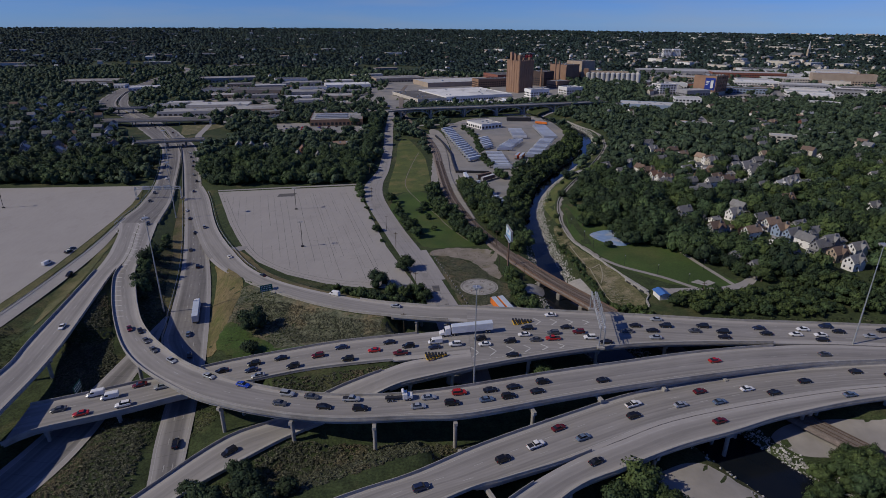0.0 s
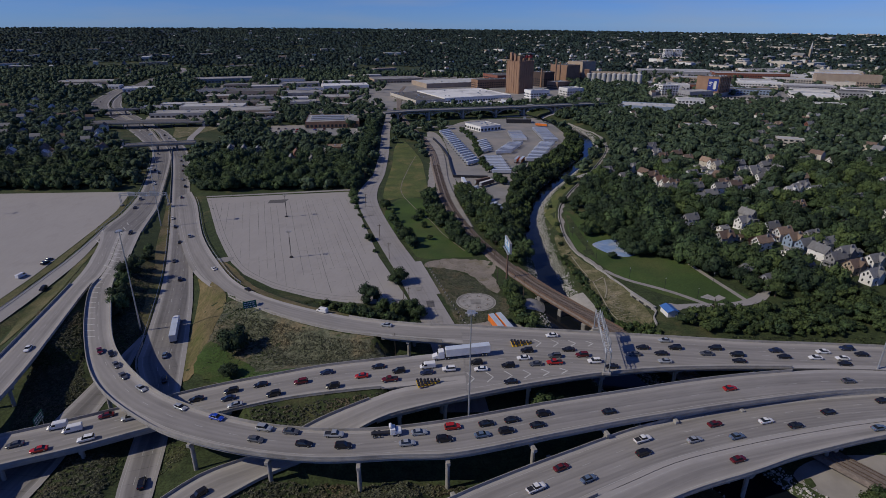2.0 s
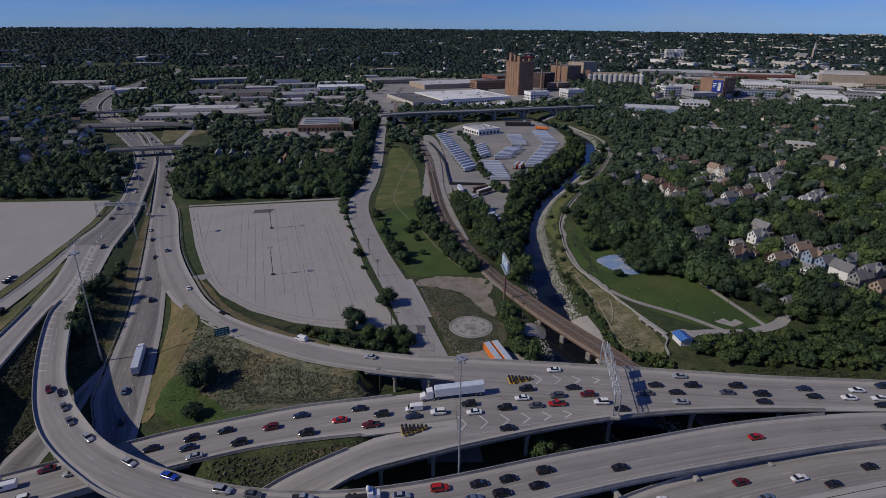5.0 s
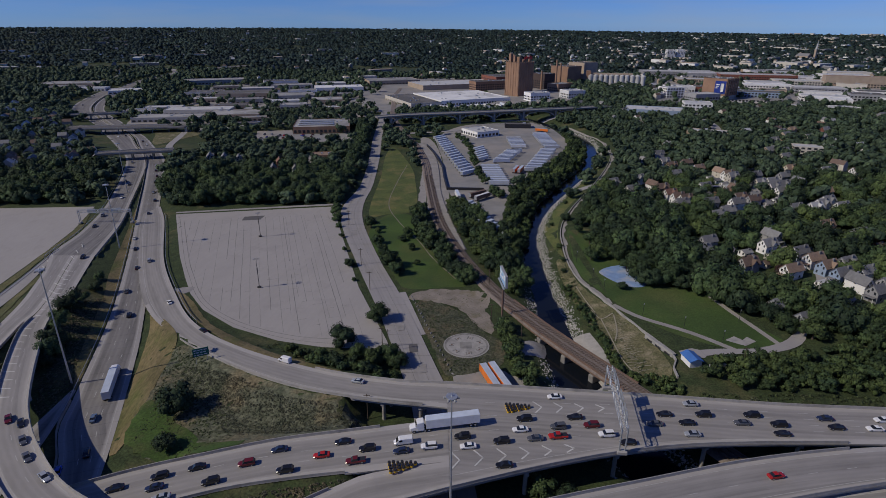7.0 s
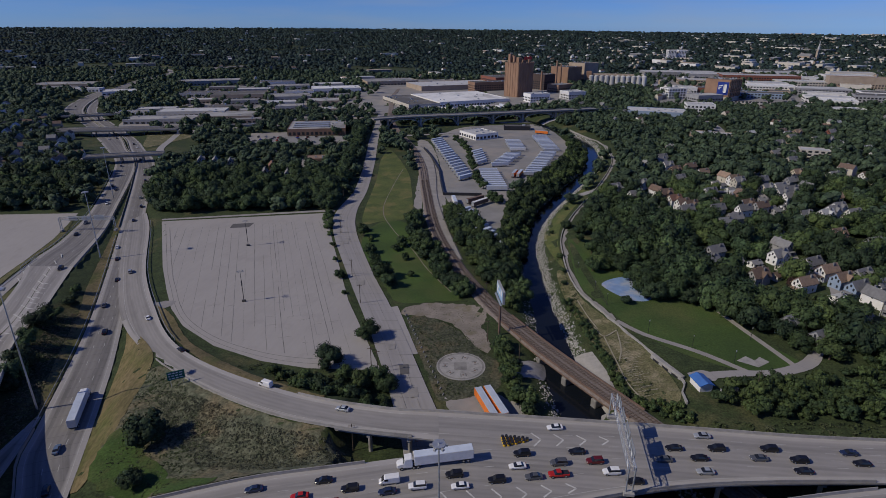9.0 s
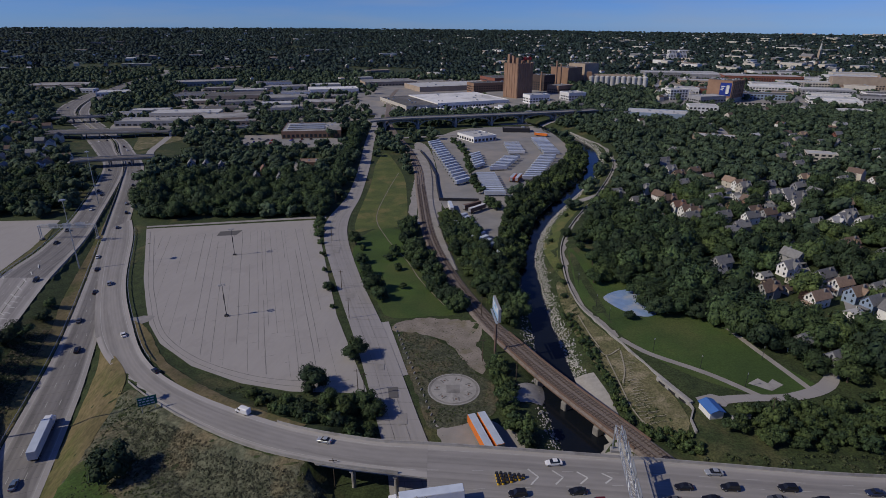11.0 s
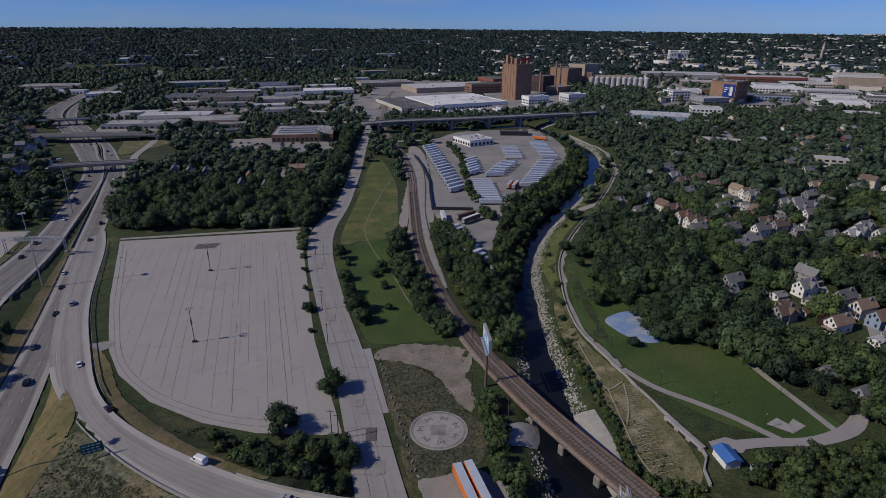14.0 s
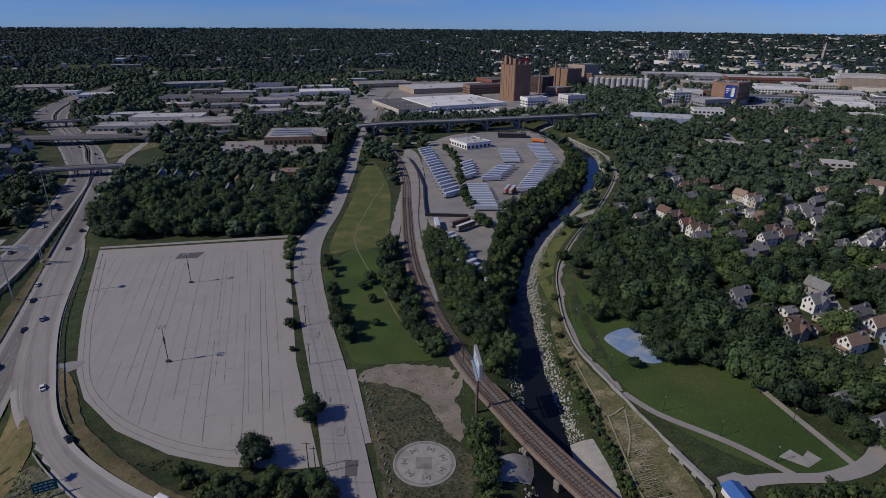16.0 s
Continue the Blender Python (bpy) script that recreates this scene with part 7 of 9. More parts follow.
def car(kind, colour):
    paint = M["car_" + colour]
    e = new(dict(sedan="car", suv="suv", pickup="pickup_truck", van="van", tow="tow_truck", semi="semi_truck")[kind])
    if kind == "sedan":
        part("body", loft([(-2.35, 0.72, 0.42, 0.8), (-2.2, 0.86, 0.3, 0.97), (-1.5, 0.91, 0.24, 1.0), (0.8, 0.91, 0.24, 0.96), (1.8, 0.88, 0.26, 0.84), (2.25, 0.8, 0.32, 0.7), (2.36, 0.66, 0.4, 0.62)]), paint, e)
        part("cabin_glass", cabin(-1.75, 1.05, -1.0, 0.3, 0.83, 0.63, 0.94, 1.42), M["glass"], e)
        part("roof", box(-1.0, -0.64, 1.4, 0.3, 0.64, 1.46, None, 0.03), paint, e)
        wheels(e, ((1.42, 0.8), (1.42, -0.8), (-1.4, 0.8), (-1.4, -0.8)))
        lights(e, 2.28, -2.3, 0.62, 0.56, 0.74)
    elif kind == "suv":
        part("body", loft([(-2.35, 0.78, 0.5, 0.95), (-2.25, 0.92, 0.36, 1.1), (-1.5, 0.96, 0.3, 1.14), (0.9, 0.96, 0.3, 1.1), (1.8, 0.92, 0.32, 1.02), (2.3, 0.84, 0.4, 0.85), (2.38, 0.7, 0.46, 0.75)]), paint, e)
        part("cabin_glass", cabin(-2.2, 1.05, -1.9, 0.4, 0.87, 0.7, 1.1, 1.68), M["glass"], e)
        part("roof", box(-1.95, -0.72, 1.66, 0.4, 0.72, 1.74, None, 0.03), paint, e)
        wheels(e, ((1.45, 0.84), (1.45, -0.84), (-1.42, 0.84), (-1.42, -0.84)), 0.37)
        lights(e, 2.3, -2.32, 0.66, 0.72, 0.9)
    elif kind == "pickup":
        part("body", loft([(-2.8, 0.86, 0.55, 1.0), (-2.7, 0.94, 0.45, 1.08), (-0.6, 0.97, 0.4, 1.1), (1.2, 0.97, 0.4, 1.12), (2.3, 0.92, 0.42, 1.05), (2.75, 0.84, 0.5, 0.9)]), paint, e)
        part("cabin_glass", cabin(-0.75, 1.3, -0.55, 0.7, 0.87, 0.72, 1.08, 1.7), M["glass"], e)
        part("roof", box(-0.6, -0.74, 1.68, 0.7, 0.74, 1.76, None, 0.03), paint, e)
        part("cargo_bed", box(-2.6, -0.78, 1.06, -0.9, 0.78, 1.12), M["dark_steel"], e)
        wheels(e, ((1.75, 0.86), (1.75, -0.86), (-1.75, 0.86), (-1.75, -0.86)), 0.4)
        lights(e, 2.7, -2.78, 0.66, 0.75, 0.85)
    elif kind == "van":
        part("body", loft([(-2.8, 0.86, 0.5, 2.1), (-2.7, 0.96, 0.36, 2.3), (0.9, 0.96, 0.34, 2.3), (1.5, 0.94, 0.34, 1.75), (2.1, 0.92, 0.36, 1.15), (2.65, 0.82, 0.42, 0.9)], 0.2), paint, e)
        part("windshield", cabin(1.15, 1.95, 0.95, 1.4, 0.84, 0.8, 1.3, 1.98), M["glass"], e)
        part("side_window", box(0.2, -0.985, 1.35, 1.2, 0.985, 1.95), M["glass"], e)
        wheels(e, ((1.7, 0.84), (1.7, -0.84), (-1.75, 0.84), (-1.75, -0.84)), 0.36)
        lights(e, 2.58, -2.76, 0.66, 0.7, 0.95)
    elif kind == "tow":
        part("cab", loft([(1.0, 1.1, 0.6, 2.5), (1.2, 1.2, 0.55, 2.7), (2.4, 1.2, 0.55, 2.7), (2.7, 1.1, 0.55, 2.0), (4.0, 1.05, 0.6, 1.9), (4.2, 0.9, 0.7, 1.6)], 0.2), paint, e)
        part("cabin_glass", cabin(2.2, 2.85, 2.1, 2.5, 1.1, 1.0, 1.8, 2.5), M["glass"], e)
        part("chassis", box(-4.4, -0.55, 0.7, 1.2, 0.55, 1.15), M["dark_steel"], e)
        part("fairing", box(0.7, -0.9, 2.5, 1.6, 0.9, 3.6, None, 0.3), paint, e)
        wheels(e, ((3.2, 1.0), (3.2, -1.0), (-2.2, 1.0), (-2.2, -1.0), (-3.5, 1.0), (-3.5, -1.0)), 0.5, 0.4)
    else:
        part("trailer_body", box(-13.0, -1.29, 1.15, 3.1, 1.29, 4.1, None, 0.06), M["trailer_white"], e)
        part("trailer_roof", box(-12.9, -1.25, 4.1, 3.0, 1.25, 4.14), M["trailer_roof"], e)
        part("underframe", box(-12.5, -0.6, 0.8, 2.5, 0.6, 1.14), M["dark_steel"], e)
        part("cab", loft([(3.6, 1.15, 0.7, 3.6), (3.8, 1.25, 0.6, 3.8), (5.6, 1.25, 0.6, 3.6), (6.0, 1.2, 0.6, 2.4), (7.6, 1.1, 0.6, 1.95), (7.9, 0.95, 0.6, 1.6)], 0.25), paint, e)
        part("cabin_glass", cabin(5.4, 6.15, 5.3, 5.75, 1.16, 1.05, 2.3, 3.2), M["glass"], e)
        wheels(e, [(x, y) for x in (6.6, 3.4, 2.2, -10.2, -11.5) for y in (1.02, -1.02)], 0.5, 0.45)
    return e


CARS = {}
CAR_WORDS = dict(sedan="sedan car", suv="sport utility car", pickup="pickup truck", van="tall panel van", tow="bobtail tractor truck", semi="articulated truck with a white box trailer")
CAR_CAT = dict(sedan="car", suv="car", pickup="pickup truck", van="van", tow="truck", semi="truck")


def drive(key, way, spots, where, extra=0.0):
    """Vehicles on a road, facing along it (way 1) or against it (-1)."""
    road = ROADS[key]
    for x, y, what in spots:
        kind, colour = what.split()
        i = road.near(x, y)
        d, p = road.dir[i] * way, road.c[i]
        z = p[2] + 0.06 + extra
        slope = math.degrees(math.atan2(road.c[min(i + 1, len(road.c) - 1), 2] - road.c[max(i - 1, 0), 2], max(0.1, np.linalg.norm((road.c[min(i + 1, len(road.c) - 1)] - road.c[max(i - 1, 0)])[:2])))) * way
        # height between the stations
        j = i + (1 if np.dot(np.array([x, y]) - p[:2], road.dir[i]) > 0 else -1)
        if 0 <= j < len(road.c):
            f = abs(np.dot(np.array([x, y]) - p[:2], road.dir[i])) / max(0.1, np.linalg.norm((road.c[j] - p)[:2]))
            z += (road.c[j, 2] - p[2]) * min(1, f)
        m = Matrix.Translation((x, y, z)) @ Matrix.Rotation(math.atan2(d[1], d[0]), 4, "Z") @ Matrix.Rotation(-radians(slope), 4, "Y")
        word = f"{colour} {CAR_WORDS[kind]} {where}" if kind != "semi" else f"{CAR_WORDS[kind]} {where}"
        k = (kind, colour, where)
        if k not in CARS:
            base = CARS.get((kind, colour))
            if base is None:
                o = car(kind, colour)
                o.matrix_basis = m
                CARS[(kind, colour)] = o
            else:
                o = copy_thing(base, m)
            tagged(o, word, CAR_CAT[kind], "road traffic")
            CARS[k] = o
        else:
            copy_thing(CARS[k], m)


drive("mainline", -1, [(-112.5, 155.9, "van white"), (-107.0, 154.4, "van white"), (-100.4, 150.2, "suv white"), (-100.2, 160.9, "sedan maroon"), (-92.2, 159.6, "suv silver"), (-111.6, 145.9, "sedan red"), (-74.7, 168.3, "sedan black"), (-64.4, 172.1, "suv black"), (-64.1, 168.2, "sedan navy"), (-60.7, 164.6, "sedan silver"), (-55.4, 174.9, "sedan black"), (-49.6, 169.5, "suv black"), (-41.9, 175.6, "suv maroon"), (-34.1, 180.6, "sedan navy")], "queued on the freeway")
drive("mainline", -1, [(-30.5, 172.5, "suv black"), (-21.5, 177.6, "sedan red"), (-16.3, 182.7, "sedan black"), (-8.9, 179.5, "suv black"), (-11.6, 174.8, "pickup maroon"), (0.8, 178.1, "sedan navy"), (1.0, 181.6, "van white"), (-120.0, 148.0, "sedan gray")], "queued on the freeway")
drive("mainline_east", -1, [(8.5, 179.3, "suv white"), (18.1, 183.3, "suv black"), (19.5, 179.3, "sedan white"), (29.2, 181.3, "suv black"), (35.2, 186.2, "sedan white"), (37.1, 191.0, "suv black"), (39.0, 182.4, "sedan gray"), (46.6, 187.4, "suv gray"), (45.7, 183.2, "pickup red"), (52.5, 191.7, "sedan black"), (56.6, 188.0, "suv maroon"), (60.0, 184.0, "suv white"), (65.2, 180.6, "sedan black"), (28.9, 171.9, "sedan black"), (48.3, 201.8, "sedan white")], "queued on the viaduct")
drive("mainline_east", -1, [(75.7, 188.6, "sedan gray"), (80.2, 193.0, "sedan black"), (85.6, 189.0, "sedan black"), (85.1, 184.0, "sedan silver"), (92.1, 192.7, "suv black"), (102.1, 188.9, "sedan gray"), (106.8, 192.4, "suv black"), (112.7, 188.0, "suv black"), (111.5, 184.0, "sedan black"), (128.3, 190.8, "sedan navy"), (129.1, 186.7, "sedan black"), (90.3, 198.0, "sedan silver"), (140.1, 186.0, "sedan white"), (145.2, 189.9, "sedan white"), (149.5, 185.5, "sedan white"), (155.3, 192.0, "suv navy"), (147.9, 182.0, "sedan black"), (158.1, 188.0, "sedan black"), (168, 184.5, "sedan silver"), (176, 188.5, "suv black"), (186, 184.0, "sedan white"), (196, 180.5, "suv black"), (204, 185.0, "sedan gray")], "queued on the viaduct")
drive("mainline", -1, [(10.5, 187.6, "semi white")], "queued on the freeway")
drive("loop", 1, [(-119.0, 192.7, "sedan maroon"), (-113.6, 190.5, "sedan black"), (-107.3, 182.3, "sedan gray"), (-101.0, 174.9, "sedan gray"), (-91.0, 167.0, "sedan silver"), (-73.9, 156.4, "sedan silver"), (-61.0, 151.3, "sedan blue"), (-45.5, 146.4, "suv silver"), (-46.6, 141.7, "sedan gray"), (-37.5, 145.0, "sedan gray"), (-32.7, 139.9, "sedan black"), (-24.9, 143.6, "pickup silver"), (-21.6, 139.0, "suv black"), (-10.0, 144.0, "tow white"), (-0.8, 144.4, "sedan silver"), (-4.0, 140.0, "sedan silver"), (6.4, 141.6, "suv black")], "on the flyover ramp")
drive("loop", 1, [(8.8, 146.8, "suv red"), (17.2, 143.5, "sedan slate"), (18.8, 148.4, "sedan black"), (24.3, 145.2, "suv black"), (26.5, 150.2, "sedan black"), (36.5, 153.2, "suv black"), (33.8, 148.0, "sedan black"), (56.8, 154.6, "sedan black"), (99.9, 167.0, "sedan red"), (142.1, 171.5, "sedan gray")], "on the flyover ramp")
drive("eastbound", 1, [(88.6, 152.3, "sedan maroon"), (104.8, 153.4, "sedan white"), (126.4, 157.2, "sedan black"), (64.5, 146.0, "pickup white"), (62.9, 140.5, "suv black"), (79.5, 145.6, "sedan silver"), (92.5, 146.8, "sedan slate"), (112.6, 151.2, "sedan black"), (44.9, 131.2, "sedan slate"), (-2.5, 113.1, "suv navy"), (20.4, 122.8, "suv black"), (30.4, 128.2, "pickup white"), (147.3, 162.4, "sedan black"), (38.5, 135.5, "sedan maroon"), (158, 160.0, "sedan black")], "on the eastbound freeway")
drive("on_ramp", 1, [(46.4, 121.8, "sedan black"), (88.4, 137.6, "sedan maroon"), (136.6, 149.6, "sedan slate")], "on the merging ramp")
drive("northbound", 1, [(-107.7, 227.2, "semi white"), (-126.6, 276.0, "suv black"), (-148.7, 327.8, "sedan black"), (-103.0, 205.7, "sedan slate"), (-95.8, 189.4, "sedan black"), (-99.8, 181.8, "sedan blue"), (-246.6, 560.5, "sedan white"), (-237.3, 540.9, "sedan black"), (-226.8, 520.6, "suv black"), (-219.7, 502.1, "sedan black"), (-207.0, 471.6, "sedan silver"), (-196.0, 450.2, "suv black"), (-186.3, 420.0, "sedan navy"), (-79.5, 138.8, "suv black"), (-140.0, 300.0, "sedan gray")], "on the northbound lanes")
drive("northbound", 1, [(-163, 355, "sedan black"), (-172, 372, "sedan white"), (-270, 600, "sedan gray"), (-300, 655, "sedan white"), (-312, 672, "suv black"), (-345, 722, "sedan black"), (-375, 768, "sedan silver"), (-430, 830, "sedan white"), (-470, 890, "suv black"), (-520, 990, "sedan gray"), (-545, 1040, "sedan white")], "on the northbound lanes")
drive("ramp_east", -1, [(-45.0, 229.0, "van white"), (-85.3, 255.5, "sedan black"), (-112.0, 284.0, "sedan white"), (-16.0, 213.0, "sedan silver"), (-146, 336, "suv silver")], "on the curving ramp")
drive("southbound", -1, [(-204.6, 388.0, "sedan black"), (-273.2, 571.3, "sedan gray"), (-211.8, 410.3, "suv gray"), (-180.0, 333.8, "suv black"), (-244.5, 503.2, "sedan black"), (-236.1, 492.1, "sedan black"), (-222.6, 454.9, "sedan white"), (-354.6, 701.3, "sedan white"), (-348.2, 706.4, "sedan black"), (-390, 760, "suv gray"), (-470, 850, "sedan white"), (-545, 960, "sedan black"), (-595, 1080, "suv silver")], "on the southbound lanes")
drive("ramp_west", -1, [(-147.6, 196.1, "sedan white")], "on the rising ramp")
drive("frontage", -1, [(-184.2, 259.1, "suv black")], "on the frontage road")
drive("ramp_low", -1, [(-60.0, 131.7, "suv black")], "on the exit ramp")
for x, y, what in ((-205.4, 293.0, "suv black"), (-206.4, 297.7, "sedan gray"), (-206.3, 276.0, "van white")):
    kd, co = what.split()
    o = copy_thing(CARS[(kd, co)], pose(x, y, gz(x, y) + 0.16, 0, 0, 80))
    tagged(o, f"{co} {CAR_WORDS[kd]} parked at the lot edge", CAR_CAT[kd], "parked cars")


# ---- trailers ----
def trailer(colour, roof):
    e = new("semi_trailer")
    part("body", box(-8.0, -1.29, 1.15, 8.0, 1.29, 4.05, None, 0.05), M[colour], e)
    part("roof", box(-7.92, -1.24, 4.05, 7.92, 1.24, 4.1), M[roof], e)
    part("door", box(-8.06, -1.15, 1.3, -8.0, 1.15, 3.95), M["galv"], e)
    part("underframe", box(-7.4, -0.55, 0.8, 6.8, 0.55, 1.14), M["dark_steel"], e)
    wheels(e, [(x, y) for x in (-5.4, -6.7) for y in (1.0, -1.0)], 0.5, 0.45)
    part("landing_leg", box(4.6, -0.9, 0.15, 4.8, 0.9, 1.14), M["dark_steel"], e)
    return e


TRAILERS = {}


def park_row(a, b, n, ang, mix, z=0.15, group="parked trailers"):
    rg = random.Random(int(a[0] + b[1]))
    for i in range(n):
        f = i / max(1, n - 1)
        x, y = a[0] + (b[0] - a[0]) * f, a[1] + (b[1] - a[1]) * f
        k = rg.choice(mix)
        m = pose(x, y, gz(x, y) + z, 0, 0, ang + rg.uniform(-1, 1))
        if k not in TRAILERS:
            TRAILERS[k] = trailer(*k)
            TRAILERS[k].matrix_basis = m
            word = dict(trailer_silver="silver", trailer_white="white", orange="orange", rust="rust-brown")[k[0]]
            tagged(TRAILERS[k], f"{word} box semi-trailer parked in a gravel yard", "trailer", group)
        else:
            copy_thing(TRAILERS[k], m)


SV, WH = ("trailer_silver", "trailer_roof"), ("trailer_white", "trailer_roof")
ORG, RST = ("orange", "trailer_roof"), ("rust", "rust")
park_row((13, 687), (37, 525), 17, 45, [SV, SV, WH])
park_row((53, 625), (54, 579), 6, 50, [SV, SV, WH])
park_row((57.5, 547), (60, 490), 10, 0, [SV])
park_row((95.5, 680), (95.5, 637), 7, 4, [SV, SV, WH])
park_row((88, 614), (70.5, 570), 8, 12, [SV, SV, WH])
park_row((129, 707), (129.5, 633), 12, 6, [SV])
park_row((123, 617), (95, 537), 13, 9, [SV, SV, WH])
park_row((30.5, 431), (44, 377), 10, 47, [SV, SV, WH])
park_row((50.5, 368), (50.5, 368), 1, 85, [SV])
park_row((26, 456), (26, 456), 1, 95, [WH])
park_row((41, 459), (41, 459), 1, 40, [RST])
park_row((44, 452), (44, 452), 1, 47, [("rust", "trailer_white")])
park_row((79.6, 537), (79.6, 537), 1, 70, [ORG])
park_row((84, 536), (84, 536), 1, 70, [ORG])
park_row((137, 735), (137, 735), 1, 150, [ORG])


def dock_trailer(colour):
    """A box trailer backed to a far dock."""
    e = new("semi_trailer")
    part("body", box(-8.0, -1.29, 1.0, 8.0, 1.29, 4.05, None, 0.05), M[colour], e)
    part("underframe", box(-7.4, -0.95, 0.0, 6.8, 0.95, 0.99), M["dark_steel"], e)
    return e


def make_dock_rows():
    first = {}
    rg = random.Random(41)
    for a, b, n in (((-22, 950), (36, 962), 12), ((52, 962), (118, 950), 14)):
        for i in range(n):
            if rg.random() < 0.2:
                continue
            x, y = a[0] + (b[0] - a[0]) * i / (n - 1), a[1] + (b[1] - a[1]) * i / (n - 1)
            k = rg.choice(["trailer_white", "trailer_white", "trailer_silver"])
            m = pose(x, y, gz(x, y) + 0.5, 0, 0, 112 + rg.uniform(-2, 2))
            if k not in first:
                first[k] = dock_trailer(k)
                first[k].matrix_basis = m
                tagged(first[k], k.split("_")[1] + " box semi-trailer backed to a warehouse dock", "trailer", "trailers at the warehouse docks")
            else:
                copy_thing(first[k], m)
    bm = bmesh.new()
    for row in range(4):
        for i in range(18):
            if rg.random() < 0.12:
                continue
            x, y = -215 + row * 9 + i * 7, 1290 + row * 36 + i * 0.8
            q = box(-8, -1.29, 0.6, 8, 1.29, 4.05)
            q.transform(pose(x, y, gz(x, y) + 0.5, 0, 0, 96))
            me = bpy.data.meshes.new("row")
            q.to_mesh(me)
            q.free()
            bm.from_mesh(me)
            bpy.data.meshes.remove(me)
    me = bpy.data.meshes.new("trailer_rows")
    bm.to_mesh(me)
    bm.free()
    me.materials.append(M["trailer_silver"])
    tagged(new("trailer_rows", me), "distant rows of silver-blue trailers in a freight yard", "trailers", kind="stuff")


make_dock_rows()
park_row((29.9, 222.2), (33.2, 223.2), 2, 107, [ORG])


# ---- poles, signs and fittings ----
def lot_lamp(x, y):
    e = thing("lot_lamp", "tall grey parking lot lamp with a ring of heads", "street lamp", "parking lot lamps", m=pose(x, y, gz(x, y)))
    part("base", box(-0.9, -0.5, 0, 0.9, 0.5, 0.9, None, 0.1), M["dark_steel"], e)
    part("pole", rod((0, 0, 0), (0, 0, 15.2), 0.17, 0.1), M["dark_steel"], e)
    part("banner", box(-0.1, -0.45, 8.0, 0.1, 0.45, 10.6), M["dark_steel"], e)
    h = None
    for i in range(6):
        a = i * 60
        if h is None:
            bm = rod((0, 0, 15.1), (1.1, 0, 15.3), 0.05)
            box(0.8, -0.28, 15.2, 1.6, 0.28, 15.42, bm)
            h = part("lamp_head", bm, M["lamp_head"], e)
        else:
            again("lamp_head", h, e, pose(0, 0, 0, 0, 0, a))


for x, y in ((-76.2, 301.9), (-96.3, 372.7), (-118, 402), (-300, 375), (-330, 300), (-250, 250)):
    if (x, y) != (-118, 402):
        lot_lamp(x, y)


def mast(x, y, z, top):
    e = thing("high_mast_light", "very tall galvanised high-mast freeway light", "street lamp", "freeway high masts", m=pose(x, y, z))
    part("mast", rod((0, 0, -0.3), (0, 0, top - z), 0.34, 0.14, 12), M["galv"], e)
    part("ring", rod((0, 0, top - z - 0.9), (0, 0, top - z - 0.5), 1.3, n=16), M["galv"], e)
    h = None
    for i in range(6):
        if h is None:
            h = part("lamp_head", box(1.1, -0.25, top - z - 1.1, 1.8, 0.25, top - z - 0.6, None, 0.1), M["lamp_head"], e)
        else:
            again("lamp_head", h, e, pose(0, 0, 0, 0, 0, i * 60))


mast(-122, 225.5, gz(-122, 225.5), 44)
mast(13.9, 153.5, gz(13.9, 153.5), 46)
mast(158, 179.6, gz(158, 179.6), 50)
mast(-172, 355, gz(-172, 355), 38)
mast(-226, 470, gz(-226, 470), 38)


def sign_gantry(a, b, z, top, back, signs):
    """A trussed sign bridge from foot a to foot b."""
    e = thing("sign_gantry", "galvanised truss sign bridge over the lanes", "sign gantry", "sign gantries")
    ln_ = math.hypot(b[0] - a[0], b[1] - a[1])
    m = Matrix.Translation((a[0], a[1], z)) @ Matrix.Rotation(math.atan2(b[1] - a[1], b[0] - a[0]), 4, "Z")
    e.matrix_basis = m
    h = top - z
    for x in (0, ln_):
        for y in (-0.8, 0.8):
            part("post", rod((x, y, 0), (x, y, h), 0.22), M["galv"], e)
        part("footing", box(x - 0.8, -1.4, -0.1, x + 0.8, 1.4, 0.9, None, 0.1), M["concrete"], e)
    for y in (-0.8, 0.8):
        for zz in (h - 1.6, h):
            part("chord", rod((0, y, zz), (ln_, y, zz), 0.12, n=6), M["galv"], e)
    bm = bmesh.new()
    n = int(ln_ / 1.6)
    for i in range(n):
        x0, x1 = i * ln_ / n, (i + 1) * ln_ / n
        for y in (-0.8, 0.8):
            rod((x0, y, h - 1.6 if i % 2 else h), (x1, y, h if i % 2 else h - 1.6), 0.06, n=5, bm=bm)
        rod((x0, -0.8, h), (x1, 0.8, h), 0.05, n=5, bm=bm)
        rod((x0, -0.8, h - 1.6), (x1, 0.8, h - 1.6), 0.05, n=5, bm=bm)
    part("lattice", bm, M["galv"], e)
    for x0, x1, z0, z1 in signs:
        p = part("sign_panel", box(x0, back * 1.15 - 0.05, h - 2.6 + z0, x1, back * 1.15 + 0.05, h - 2.6 + z1), M["galv"], e)
        part("sign_face", box(x0 + 0.05, back * 1.22 - 0.02, h - 2.55 + z0, x1 - 0.05, back * 1.22 + 0.02, h - 2.65 + z1), M["sign_green"], p, "green road sign face")


sign_gantry((62.2, 176.6), (66.5, 206.6), 9.2, 18, -1, ((4, 9.5, 0, 4), (11, 16.5, 0, 4), (18.5, 23, 0, 3.6), (24.5, 28.5, 0, 3.2)))
sign_gantry((-218, 396), (-186, 398), 0.6, 9.5, 1, ((5, 10, 0, 3), (13, 18, 0, 3), (20, 26, 0, 3.4)))


